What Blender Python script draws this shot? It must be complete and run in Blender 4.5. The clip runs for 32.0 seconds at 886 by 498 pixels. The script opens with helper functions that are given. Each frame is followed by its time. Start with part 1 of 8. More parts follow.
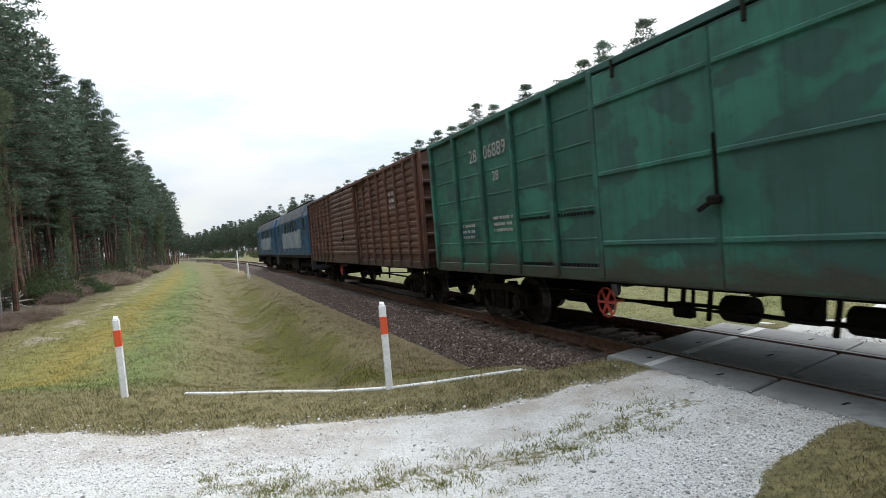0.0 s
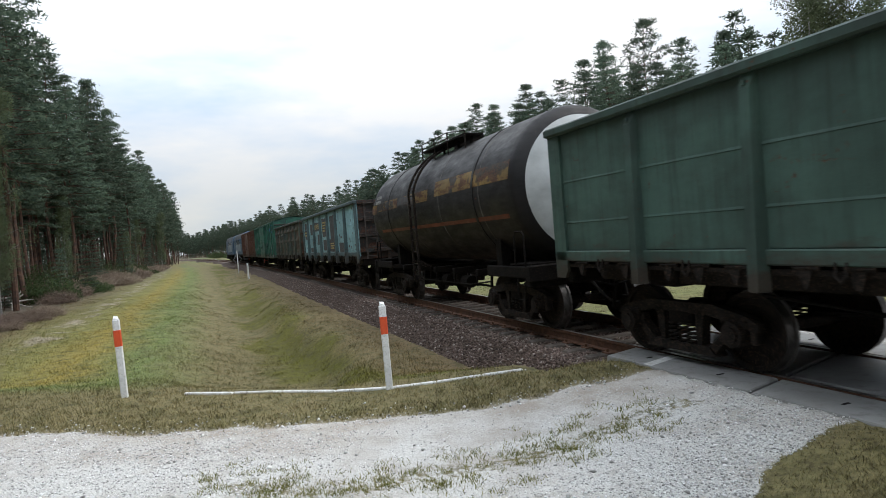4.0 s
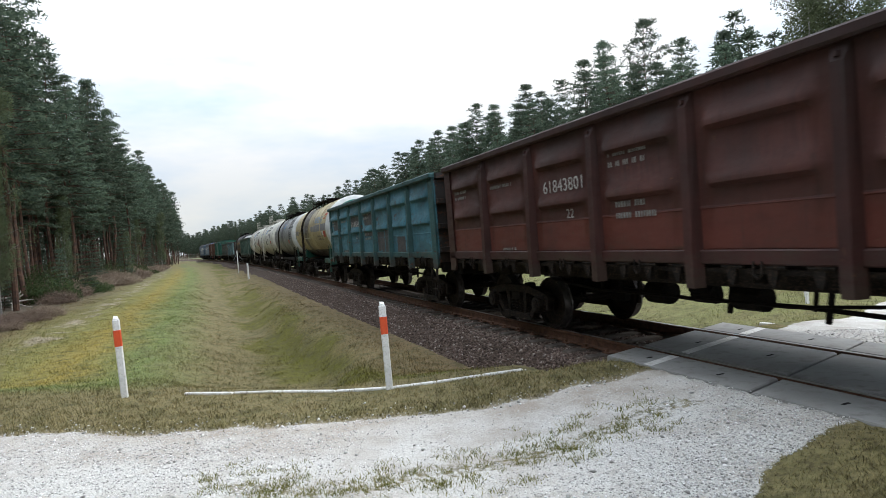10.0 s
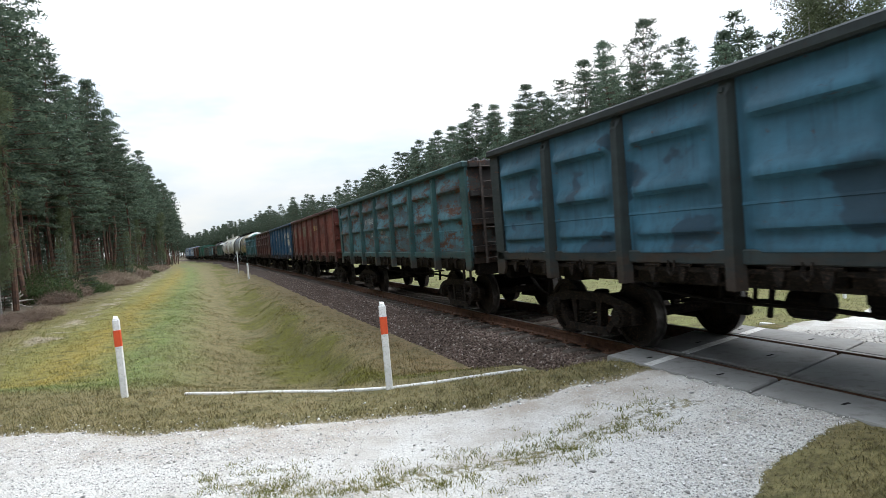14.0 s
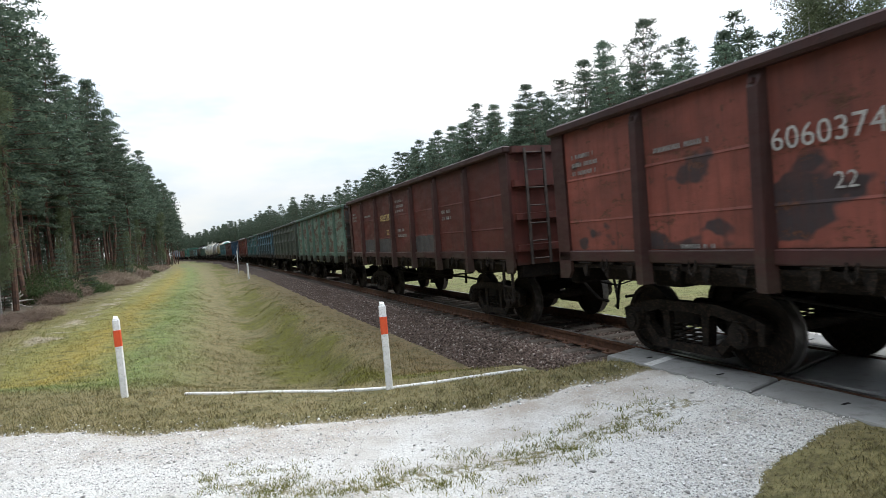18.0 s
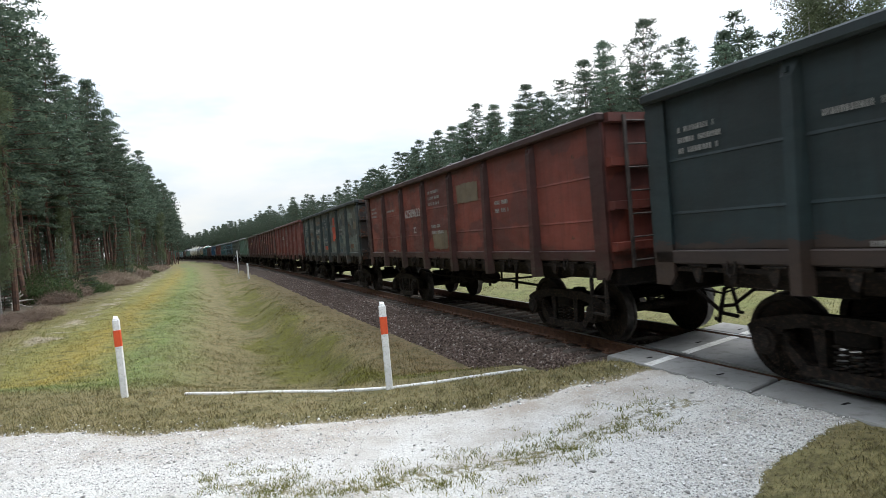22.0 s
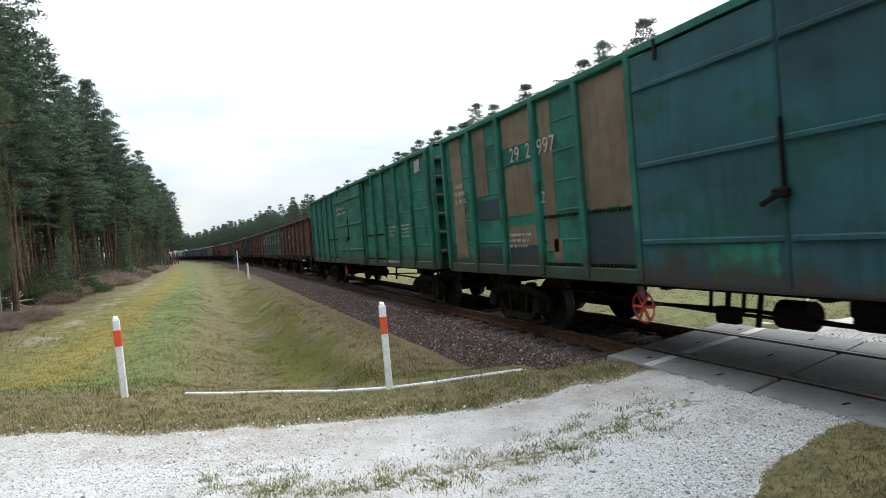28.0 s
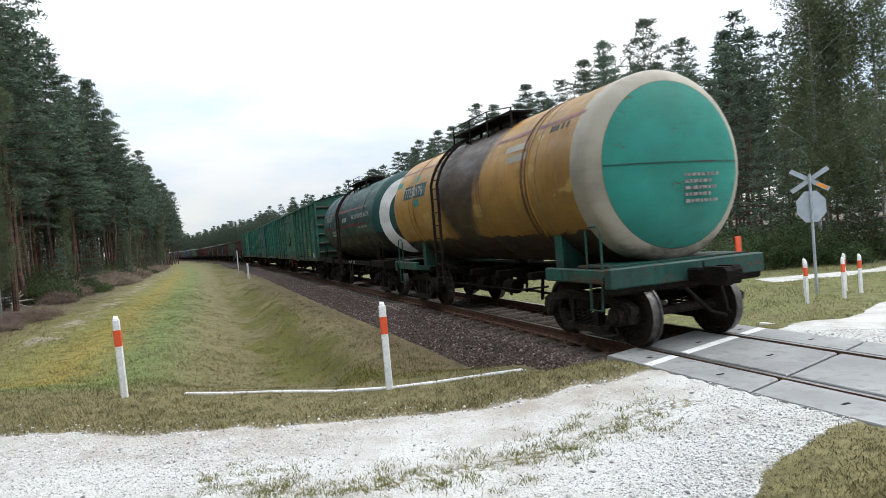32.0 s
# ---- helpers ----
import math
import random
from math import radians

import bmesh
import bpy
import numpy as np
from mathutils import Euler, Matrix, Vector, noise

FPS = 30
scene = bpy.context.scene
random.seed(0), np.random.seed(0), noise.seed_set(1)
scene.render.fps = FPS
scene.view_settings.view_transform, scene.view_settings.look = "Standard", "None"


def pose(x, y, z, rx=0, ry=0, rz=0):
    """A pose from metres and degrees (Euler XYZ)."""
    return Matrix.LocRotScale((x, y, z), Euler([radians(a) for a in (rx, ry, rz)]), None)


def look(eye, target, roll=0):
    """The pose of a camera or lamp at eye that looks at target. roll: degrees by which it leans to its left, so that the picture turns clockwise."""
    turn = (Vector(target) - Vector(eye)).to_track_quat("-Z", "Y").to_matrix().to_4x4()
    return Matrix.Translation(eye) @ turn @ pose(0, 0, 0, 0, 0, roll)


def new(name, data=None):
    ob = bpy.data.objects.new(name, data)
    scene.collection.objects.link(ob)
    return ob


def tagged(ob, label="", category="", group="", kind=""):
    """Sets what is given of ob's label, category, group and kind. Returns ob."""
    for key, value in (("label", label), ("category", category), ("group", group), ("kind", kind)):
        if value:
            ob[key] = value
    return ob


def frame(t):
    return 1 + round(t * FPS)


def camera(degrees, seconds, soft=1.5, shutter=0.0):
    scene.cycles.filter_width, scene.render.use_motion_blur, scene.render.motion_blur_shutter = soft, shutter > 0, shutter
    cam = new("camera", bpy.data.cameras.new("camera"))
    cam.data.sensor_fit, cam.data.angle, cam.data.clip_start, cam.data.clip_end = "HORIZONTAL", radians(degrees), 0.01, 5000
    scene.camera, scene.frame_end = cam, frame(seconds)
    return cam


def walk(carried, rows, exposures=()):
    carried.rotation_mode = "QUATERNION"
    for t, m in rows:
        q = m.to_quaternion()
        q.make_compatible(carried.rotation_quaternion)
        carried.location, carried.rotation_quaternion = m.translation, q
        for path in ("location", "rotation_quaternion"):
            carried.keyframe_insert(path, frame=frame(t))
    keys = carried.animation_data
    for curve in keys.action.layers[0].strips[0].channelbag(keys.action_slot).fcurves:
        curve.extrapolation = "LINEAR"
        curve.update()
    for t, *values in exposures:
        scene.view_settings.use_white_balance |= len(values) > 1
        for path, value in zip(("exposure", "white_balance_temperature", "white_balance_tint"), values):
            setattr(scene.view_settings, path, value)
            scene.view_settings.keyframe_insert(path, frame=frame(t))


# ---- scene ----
cam = camera(71.81, 32.0, soft=0.65, shutter=0.08)
EYE = (0.0, 0.0, 1.92)
VIEW = look(EYE, (0.0, 10.0, 1.92 - 10.0 * math.tan(radians(1.39))), -4.64)
walk(cam, [(0.0, VIEW), (32.0, VIEW)], [(0.0, 0.35), (1.0, 0.36), (2.0, 0.36), (3.0, 0.21), (6.0, -0.01), (7.0, -0.03), (8.0, 0.01), (9.0, 0.11), (10.0, 0.23), (11.5, 0.33), (13.0, 0.41), (24.0, 0.41), (28.0, 0.39), (32.0, 0.31)])

# ---- world and light: a bright overcast day ----
world = bpy.data.worlds.new("overcast_sky")
scene.world = world
world.use_nodes = True
wn, wl = world.node_tree.nodes, world.node_tree.links
for n in list(wn):
    wn.remove(n)
SUN_EL, SUN_ROT = radians(52), radians(78)


def wnode(kind, **inputs):
    n = wn.new(kind)
    for k, v in inputs.items():
        n.inputs[k].default_value = v
    return n


w_out = wn.new("ShaderNodeOutputWorld")
sky = wn.new("ShaderNodeTexSky")
sky.sky_type = "NISHITA"
sky.sun_disc = False
sky.sun_elevation, sky.sun_rotation = SUN_EL, SUN_ROT
bg_sky = wnode("ShaderNodeBackground", Strength=0.10)
wl.new(sky.outputs[0], bg_sky.inputs["Color"])
bg_cloud = wnode("ShaderNodeBackground", Strength=1.12)
w_co = wn.new("ShaderNodeTexCoord")
w_map = wn.new("ShaderNodeMapping")
w_map.inputs["Scale"].default_value = (1.0, 1.0, 3.2)
wl.new(w_co.outputs["Generated"], w_map.inputs["Vector"])
w_noise = wnode("ShaderNodeTexNoise", Scale=2.3, Detail=5.0, Roughness=0.55)
wl.new(w_map.outputs[0], w_noise.inputs["Vector"])
w_ramp = wn.new("ShaderNodeValToRGB")
w_ramp.color_ramp.elements[0].position, w_ramp.color_ramp.elements[0].color = 0.38, (0.66, 0.80, 0.97, 1)
w_ramp.color_ramp.elements[1].position, w_ramp.color_ramp.elements[1].color = 0.60, (0.98, 0.99, 1.0, 1)
wl.new(w_noise.outputs[0], w_ramp.inputs[0])
wl.new(w_ramp.outputs[0], bg_cloud.inputs["Color"])
# an overcast sky is brightest overhead
w_up = wn.new("ShaderNodeSeparateXYZ")
wl.new(w_co.outputs["Generated"], w_up.inputs[0])
w_str = wn.new("ShaderNodeMapRange")
for k, v in (("From Min", 0.08), ("From Max", 0.95), ("To Min", 0.80), ("To Max", 2.4)):
    w_str.inputs[k].default_value = v
wl.new(w_up.outputs["Z"], w_str.inputs["Value"])
wl.new(w_str.outputs[0], bg_cloud.inputs["Strength"])
# thin cloud towards the horizon, thick overhead
w_sep = wn.new("ShaderNodeSeparateXYZ")
wl.new(w_co.outputs["Generated"], w_sep.inputs[0])
w_rng = wn.new("ShaderNodeMapRange")
for k, v in (("From Min", 0.0), ("From Max", 0.26), ("To Min", 0.68), ("To Max", 0.97)):
    w_rng.inputs[k].default_value = v
wl.new(w_sep.outputs["Z"], w_rng.inputs["Value"])
w_mix = wn.new("ShaderNodeMixShader")
wl.new(w_rng.outputs[0], w_mix.inputs[0])
wl.new(bg_sky.outputs[0], w_mix.inputs[1])
wl.new(bg_cloud.outputs[0], w_mix.inputs[2])
wl.new(w_mix.outputs[0], w_out.inputs["Surface"])

sun_data = bpy.data.lights.new("sun", "SUN")
sun_data.energy, sun_data.angle, sun_data.color = 1.3, radians(28), (1.0, 0.96, 0.9)
sun = new("sun", sun_data)
sun.matrix_world = look((60 * math.sin(SUN_ROT) / math.tan(SUN_EL), 60 * math.cos(SUN_ROT) / math.tan(SUN_EL), 60), (0, 0, 0))

# ---- the line of the track ----
A0 = radians(21.15)
X0, Y0 = 4.54, 7.0
BEND, RADIUS = 40.0, 1800.0
SPEED = 13.65
DIR0 = (-math.sin(A0), math.cos(A0))
LEFT0 = (-math.cos(A0), -math.sin(A0))


def track(s, lat=0.0, z=0.0):
    """A point of the line, s metres on, lat metres to its left, and the heading."""
    if s <= BEND:
        a, x, y = A0, X0 - math.sin(A0) * s, Y0 + math.cos(A0) * s
    else:
        a = A0 + (s - BEND) / RADIUS
        x = X0 - math.sin(A0) * BEND - (math.cos(A0) - math.cos(a)) * RADIUS
        y = Y0 + math.cos(A0) * BEND + (math.sin(a) - math.sin(A0)) * RADIUS
    return Vector((x - math.cos(a) * lat, y - math.sin(a) * lat, z)), a


def from_plan(s, lat):
    return X0 + DIR0[0] * s + LEFT0[0] * lat, Y0 + DIR0[1] * s + LEFT0[1] * lat


# ---- materials ----
def material(name, rough=0.8, metal=0.0, spec=0.5):
    m = bpy.data.materials.new(name)
    m.use_nodes = True
    b = m.node_tree.nodes["Principled BSDF"]
    b.inputs["Roughness"].default_value, b.inputs["Metallic"].default_value = rough, metal
    b.inputs["Specular IOR Level"].default_value = spec
    return m, m.node_tree.nodes, m.node_tree.links, b


def noise_node(nodes, links, scale, detail=4.0, rough=0.6, vec=None, stretch=None):
    n = nodes.new("ShaderNodeTexNoise")
    n.inputs["Scale"].default_value, n.inputs["Detail"].default_value, n.inputs["Roughness"].default_value = scale, detail, rough
    if vec is None:
        vec = nodes.new("ShaderNodeTexCoord").outputs["Object"]
    if stretch:
        mp = nodes.new("ShaderNodeMapping")
        mp.inputs["Scale"].default_value = stretch
        links.new(vec, mp.inputs["Vector"])
        vec = mp.outputs[0]
    links.new(vec, n.inputs["Vector"])
    return n.outputs[0]


def ramp(nodes, links, fac, stops):
    r = nodes.new("ShaderNodeValToRGB")
    e = r.color_ramp.elements
    while len(e) < len(stops):
        e.new(0.5)
    for el, (p, c) in zip(e, stops):
        el.position, el.color = p, (*c, 1) if len(c) == 3 else c
    links.new(fac, r.inputs[0])
    return r.outputs[0]


def mixc(nodes, links, fac, a, b):
    m = nodes.new("ShaderNodeMix")
    m.data_type = "RGBA"
    for sock, v in ((m.inputs[0], fac), (m.inputs[6], a), (m.inputs[7], b)):
        if isinstance(v, (int, float)):
            sock.default_value = v
        elif isinstance(v, tuple):
            sock.default_value = (*v, 1)
        else:
            links.new(v, sock)
    return m.outputs[2]


def math_node(nodes, links, op, a, b=0.0):
    m = nodes.new("ShaderNodeMath")
    m.operation = op
    for sock, v in zip(m.inputs, (a, b)):
        if isinstance(v, (int, float)):
            sock.default_value = v
        else:
            links.new(v, sock)
    return m.outputs[0]


def bump(nodes, links, b, height, strength=0.3, dist=0.01):
    n = nodes.new("ShaderNodeBump")
    n.inputs["Strength"].default_value, n.inputs["Distance"].default_value = strength, dist
    links.new(height, n.inputs["Height"])
    links.new(n.outputs[0], b.inputs["Normal"])


def dim(c, k):
    return tuple(min(1.0, v * k) for v in c)


def mottled(name, c1, c2, scale=6.0, rough=0.85, metal=0.0, bump_scale=60.0, bump_strength=0.3, spec=0.4, c3=None, vary=0.0):
    m, nodes, links, b = material(name, rough, metal, spec)
    n1 = noise_node(nodes, links, scale)
    col = ramp(nodes, links, n1, [(0.35, c1), (0.66, c2)])
    if c3:
        n2 = noise_node(nodes, links, scale * 7, 3)
        col = mixc(nodes, links, ramp(nodes, links, n2, [(0.52, (0, 0, 0)), (0.66, (1, 1, 1))]), col, c3)
    if vary:
        info = nodes.new("ShaderNodeObjectInfo")
        f = math_node(nodes, links, "MULTIPLY_ADD", info.outputs["Random"], vary)
        f.node.inputs[2].default_value = 1 - vary / 2
        hs = nodes.new("ShaderNodeHueSaturation")
        links.new(col, hs.inputs["Color"])
        links.new(f, hs.inputs["Value"])
        col = hs.outputs[0]
    links.new(col, b.inputs["Base Color"])
    bump(nodes, links, b, noise_node(nodes, links, bump_scale, 3), bump_strength)
    return m


def paint(name, col, rust=0.3, fade=1.35, patch=None, patch_amount=0.0, rough=0.55, grime=0.55, streak=True, tint=None, spill=None, low=None, high=None, edge_dirt=True, soot=0.0):
    """Old wagon paint: faded patches, rust breaking through, streaks of grime and dirt."""
    m, nodes, links, b = material(name, rough, 0.0, 0.35)
    # every sheet has its own wear
    shift = nodes.new("ShaderNodeVectorMath")
    shift.operation = "MULTIPLY_ADD"
    comb = nodes.new("ShaderNodeCombineXYZ")
    for q in range(3):
        links.new(nodes.new("ShaderNodeObjectInfo").outputs["Random"], comb.inputs[q])
    links.new(comb.outputs[0], shift.inputs[0])
    shift.inputs[1].default_value = (61.0, 17.0, 43.0)
    links.new(nodes.new("ShaderNodeTexCoord").outputs["Object"], shift.inputs[2])
    vec = shift.outputs[0]
    big = noise_node(nodes, links, 0.55, 3, 0.6, vec)
    mid = noise_node(nodes, links, 2.0, 7, 0.68, vec, (0.75, 0.75, 2.3))
    fine = noise_node(nodes, links, 26.0, 4, 0.6, vec)
    c = ramp(nodes, links, big, [(0.38, dim(col, 0.78)), (0.62, tint or dim(col, fade))])
    if patch:
        pn = noise_node(nodes, links, 0.9, 3, 0.5, vec, (1.0, 1.0, 1.6))
        k = 0.66 - patch_amount * 0.3
        c = mixc(nodes, links, ramp(nodes, links, pn, [(k, (0, 0, 0)), (k + 0.03, (1, 1, 1))]), c, patch)
    if streak:
        st = noise_node(nodes, links, 1.0, 4, 0.6, vec, (9.0, 9.0, 0.7))
        c = mixc(nodes, links, ramp(nodes, links, st, [(0.5, (0, 0, 0)), (0.75, (grime,) * 3)]), c, dim(col, 0.38))
    if low or high or spill:
        xyz = nodes.new("ShaderNodeSeparateXYZ")
        links.new(nodes.new("ShaderNodeTexCoord").outputs["Object"], xyz.inputs[0])
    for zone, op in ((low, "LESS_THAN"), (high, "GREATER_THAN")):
        # a second colour with a ragged border at that height
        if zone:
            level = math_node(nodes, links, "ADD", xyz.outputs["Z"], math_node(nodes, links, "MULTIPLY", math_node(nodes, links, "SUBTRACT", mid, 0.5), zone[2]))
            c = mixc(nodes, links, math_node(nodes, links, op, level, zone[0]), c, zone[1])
    if spill:
        # bitumen run down from the manhole: wide on top, ragged streaks below
        sx, half, tone, reach, ragged = spill
        run = noise_node(nodes, links, 1.0, 4, 0.65, stretch=(7.0, 0.4, 0.25))
        off = math_node(nodes, links, "ABSOLUTE", math_node(nodes, links, "SUBTRACT", xyz.outputs["X"], sx))
        near = math_node(nodes, links, "SUBTRACT", 1.0, math_node(nodes, links, "DIVIDE", off, half))
        lift = math_node(nodes, links, "MULTIPLY", math_node(nodes, links, "SUBTRACT", xyz.outputs["Z"], reach), 0.32)
        amount = math_node(nodes, links, "ADD", math_node(nodes, links, "ADD", near, math_node(nodes, links, "MULTIPLY", math_node(nodes, links, "SUBTRACT", run, 0.5), ragged)), lift)
        c = mixc(nodes, links, ramp(nodes, links, amount, [(0.42, (0, 0, 0)), (0.6, (0.93, 0.93, 0.93))]), c, tone)
    # clouds of old grime, wiped thin in places
    cloud = noise_node(nodes, links, 1.15, 7, 0.66, vec, (1.0, 1.0, 1.5))
    c = mixc(nodes, links, ramp(nodes, links, cloud, [(0.44, (0, 0, 0)), (0.72, (grime,) * 3)]), c, mixc(nodes, links, 0.45, dim(col, 0.6), (0.022, 0.018, 0.016)))
    k = 0.78 - rust * 0.42
    if edge_dirt or soot:
        if not (low or high or spill):
            xyz = nodes.new("ShaderNodeSeparateXYZ")
            links.new(nodes.new("ShaderNodeTexCoord").outputs["Object"], xyz.inputs[0])
    if soot:
        # coal dust washed down from the open top, in uneven tongues
        tongue = noise_node(nodes, links, 1.0, 4, 0.6, vec, (2.6, 2.6, 0.5))
        fall = math_node(nodes, links, "ADD", xyz.outputs["Z"], math_node(nodes, links, "MULTIPLY", math_node(nodes, links, "SUBTRACT", tongue, 0.5), 1.9))
        c = mixc(nodes, links, ramp(nodes, links, math_node(nodes, links, "MULTIPLY", fall, 0.25), [(0.68, (0, 0, 0)), (0.90, (soot * 0.85,) * 3)]), c, (0.02, 0.0175, 0.017))
    if edge_dirt:
        # splashed dirt with a ragged upper border
        splash = math_node(nodes, links, "ADD", xyz.outputs["Z"], math_node(nodes, links, "MULTIPLY", math_node(nodes, links, "SUBTRACT", mid, 0.5), 1.5))
        c = mixc(nodes, links, ramp(nodes, links, math_node(nodes, links, "MULTIPLY", splash, 0.25), [(0.30, (0.8, 0.8, 0.8)), (0.38, (0, 0, 0))]), c, mixc(nodes, links, fine, (0.018, 0.013, 0.011), (0.06, 0.036, 0.026)))
    edge = math_node(nodes, links, "ADD", math_node(nodes, links, "MULTIPLY", mid, 0.75), math_node(nodes, links, "MULTIPLY", fine, 0.3))
    rustc = ramp(nodes, links, fine, [(0.3, (0.035, 0.015, 0.010)), (0.7, (0.115, 0.048, 0.026))])
    mask = ramp(nodes, links, edge, [(k - 0.05, (0, 0, 0)), (k + 0.02, (1, 1, 1))])
    c = mixc(nodes, links, mask, c, rustc)
    if streak and rust > 0.04:
        # chips and small scabs of rust, and dark runs below the top edge
        chips = noise_node(nodes, links, 6.5, 6, 0.72, vec, (1.0, 1.0, 0.8))
        k2 = 0.70 - min(0.10, rust * 0.25)
        c = mixc(nodes, links, ramp(nodes, links, chips, [(k2, (0, 0, 0)), (k2 + 0.035, (0.9, 0.9, 0.9))]), c, rustc)
        runs = noise_node(nodes, links, 1.0, 5, 0.7, vec, (22.0, 22.0, 0.9))
        c = mixc(nodes, links, ramp(nodes, links, runs, [(0.56, (0, 0, 0)), (0.74, (0.5, 0.5, 0.5))]), c, (0.02, 0.016, 0.014))
    links.new(c, b.inputs["Base Color"])
    rr = ramp(nodes, links, mid, [(0.3, (rough - 0.12,) * 3), (0.7, (min(1, rough + 0.25),) * 3)])
    links.new(rr, b.inputs["Roughness"])
    hgt = math_node(nodes, links, "ADD", math_node(nodes, links, "MULTIPLY", big, 3.0), math_node(nodes, links, "SUBTRACT", math_node(nodes, links, "MULTIPLY", fine, 0.25), math_node(nodes, links, "MULTIPLY", mask, 0.2)))
    bump(nodes, links, b, hgt, 0.35, 0.02)
    return m


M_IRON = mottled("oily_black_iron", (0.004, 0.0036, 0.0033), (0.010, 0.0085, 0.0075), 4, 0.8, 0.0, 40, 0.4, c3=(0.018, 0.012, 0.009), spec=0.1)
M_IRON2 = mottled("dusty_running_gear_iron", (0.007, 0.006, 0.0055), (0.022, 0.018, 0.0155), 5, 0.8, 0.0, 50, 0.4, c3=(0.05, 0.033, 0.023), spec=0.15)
M_WHEELRIM = mottled("rolled_wheel_tread", (0.05, 0.045, 0.042), (0.14, 0.13, 0.125), 9, 0.45, 0.5, 90, 0.1)
M_TREAD = mottled("worn_bright_steel", (0.32, 0.31, 0.30), (0.5, 0.49, 0.47), 9, 0.32, 0.9, 90, 0.1)
M_RAIL = mottled("rusty_rail_side", (0.075, 0.035, 0.022), (0.15, 0.075, 0.045), 9, 0.8, 0.2, 60, 0.4)
M_SLEEPER = mottled("weathered_sleeper_concrete", (0.055, 0.044, 0.036), (0.115, 0.095, 0.08), 5, 0.9, 0, 50, 0.4, c3=(0.045, 0.034, 0.028), vary=0.4)
M_SLAB = mottled("wet_worn_concrete", (0.215, 0.213, 0.208), (0.315, 0.313, 0.305), 0.9, 0.5, 0, 70, 0.2, c3=(0.20, 0.195, 0.185), vary=0.15)
M_LINE = mottled("worn_white_road_paint", (0.62, 0.62, 0.60), (0.84, 0.84, 0.83), 3, 0.7, 0, 60, 0.25, c3=(0.5, 0.49, 0.46))
M_WHITE = mottled("white_post_paint", (0.70, 0.71, 0.72), (0.86, 0.86, 0.86), 5, 0.55, 0, 40, 0.1, c3=(0.62, 0.62, 0.6))
M_RED = mottled("red_orange_reflector", (0.62, 0.07, 0.025), (0.78, 0.12, 0.04), 6, 0.4, 0, 40, 0.1)
M_GALV = mottled("galvanised_grey_steel", (0.30, 0.33, 0.37), (0.42, 0.45, 0.5), 6, 0.5, 0.4, 40, 0.1)
M_SIGNBACK = mottled("grey_sign_back", (0.36, 0.42, 0.48), (0.46, 0.52, 0.58), 4, 0.5, 0.2, 40, 0.1)
M_ORANGE = mottled("orange_reflective_strip", (0.75, 0.26, 0.04), (0.85, 0.34, 0.06), 6, 0.4)
M_COAL = mottled("black_coal", (0.018, 0.018, 0.019), (0.075, 0.075, 0.078), 14, 0.55, 0, 30, 0.6)
M_PINE_BARK = mottled("pine_bark", (0.045, 0.029, 0.022), (0.135, 0.068, 0.044), 3, 0.9, 0, 18, 0.9, c3=(0.06, 0.045, 0.04), vary=0.3)
M_BIRCH_BARK = mottled("birch_bark", (0.15, 0.145, 0.135), (0.34, 0.33, 0.31), 2, 0.8, 0, 18, 0.3, c3=(0.06, 0.055, 0.05))


def foliage(name, c1, c2, c3, vary=0.5):
    m, nodes, links, b = material(name, 0.75, 0.0, 0.2)
    geo = nodes.new("ShaderNodeNewGeometry")
    isl = ramp(nodes, links, geo.outputs["Random Per Island"], [(0.0, c1), (0.5, c2), (1.0, c3)])
    info = nodes.new("ShaderNodeObjectInfo")
    hs = nodes.new("ShaderNodeHueSaturation")
    f = math_node(nodes, links, "MULTIPLY_ADD", info.outputs["Random"], vary)
    f.node.inputs[2].default_value = 1 - vary / 2
    h = math_node(nodes, links, "MULTIPLY_ADD", info.outputs["Random"], 0.03)
    h.node.inputs[2].default_value = 0.485
    links.new(f, hs.inputs["Value"])
    links.new(h, hs.inputs["Hue"])
    links.new(isl, hs.inputs["Color"])
    links.new(hs.outputs[0], b.inputs["Base Color"])
    # leaves let some light through
    glow = nodes.new("ShaderNodeBsdfTranslucent")
    links.new(hs.outputs[0], glow.inputs["Color"])
    mix = nodes.new("ShaderNodeMixShader")
    mix.inputs[0].default_value = 0.42
    links.new(b.outputs[0], mix.inputs[1])
    links.new(glow.outputs[0], mix.inputs[2])
    out = next(q for q in nodes if q.type == "OUTPUT_MATERIAL")
    links.new(mix.outputs[0], out.inputs["Surface"])
    return m


M_NEEDLE = foliage("pine_needles", (0.050, 0.078, 0.056), (0.088, 0.126, 0.088), (0.158, 0.202, 0.142), 0.6)
M_BIRCHLEAF = foliage("birch_leaves", (0.085, 0.115, 0.058), (0.125, 0.155, 0.082), (0.17, 0.20, 0.115))
M_BUSH = foliage("undergrowth_leaves", (0.034, 0.054, 0.024), (0.062, 0.092, 0.036), (0.10, 0.135, 0.052))
M_BRUSH = foliage("dry_brushwood", (0.15, 0.11, 0.085), (0.26, 0.20, 0.155), (0.38, 0.31, 0.25))
M_GRASS = foliage("verge_grass", (0.11, 0.13, 0.035), (0.20, 0.20, 0.06), (0.30, 0.26, 0.11), 0.1)


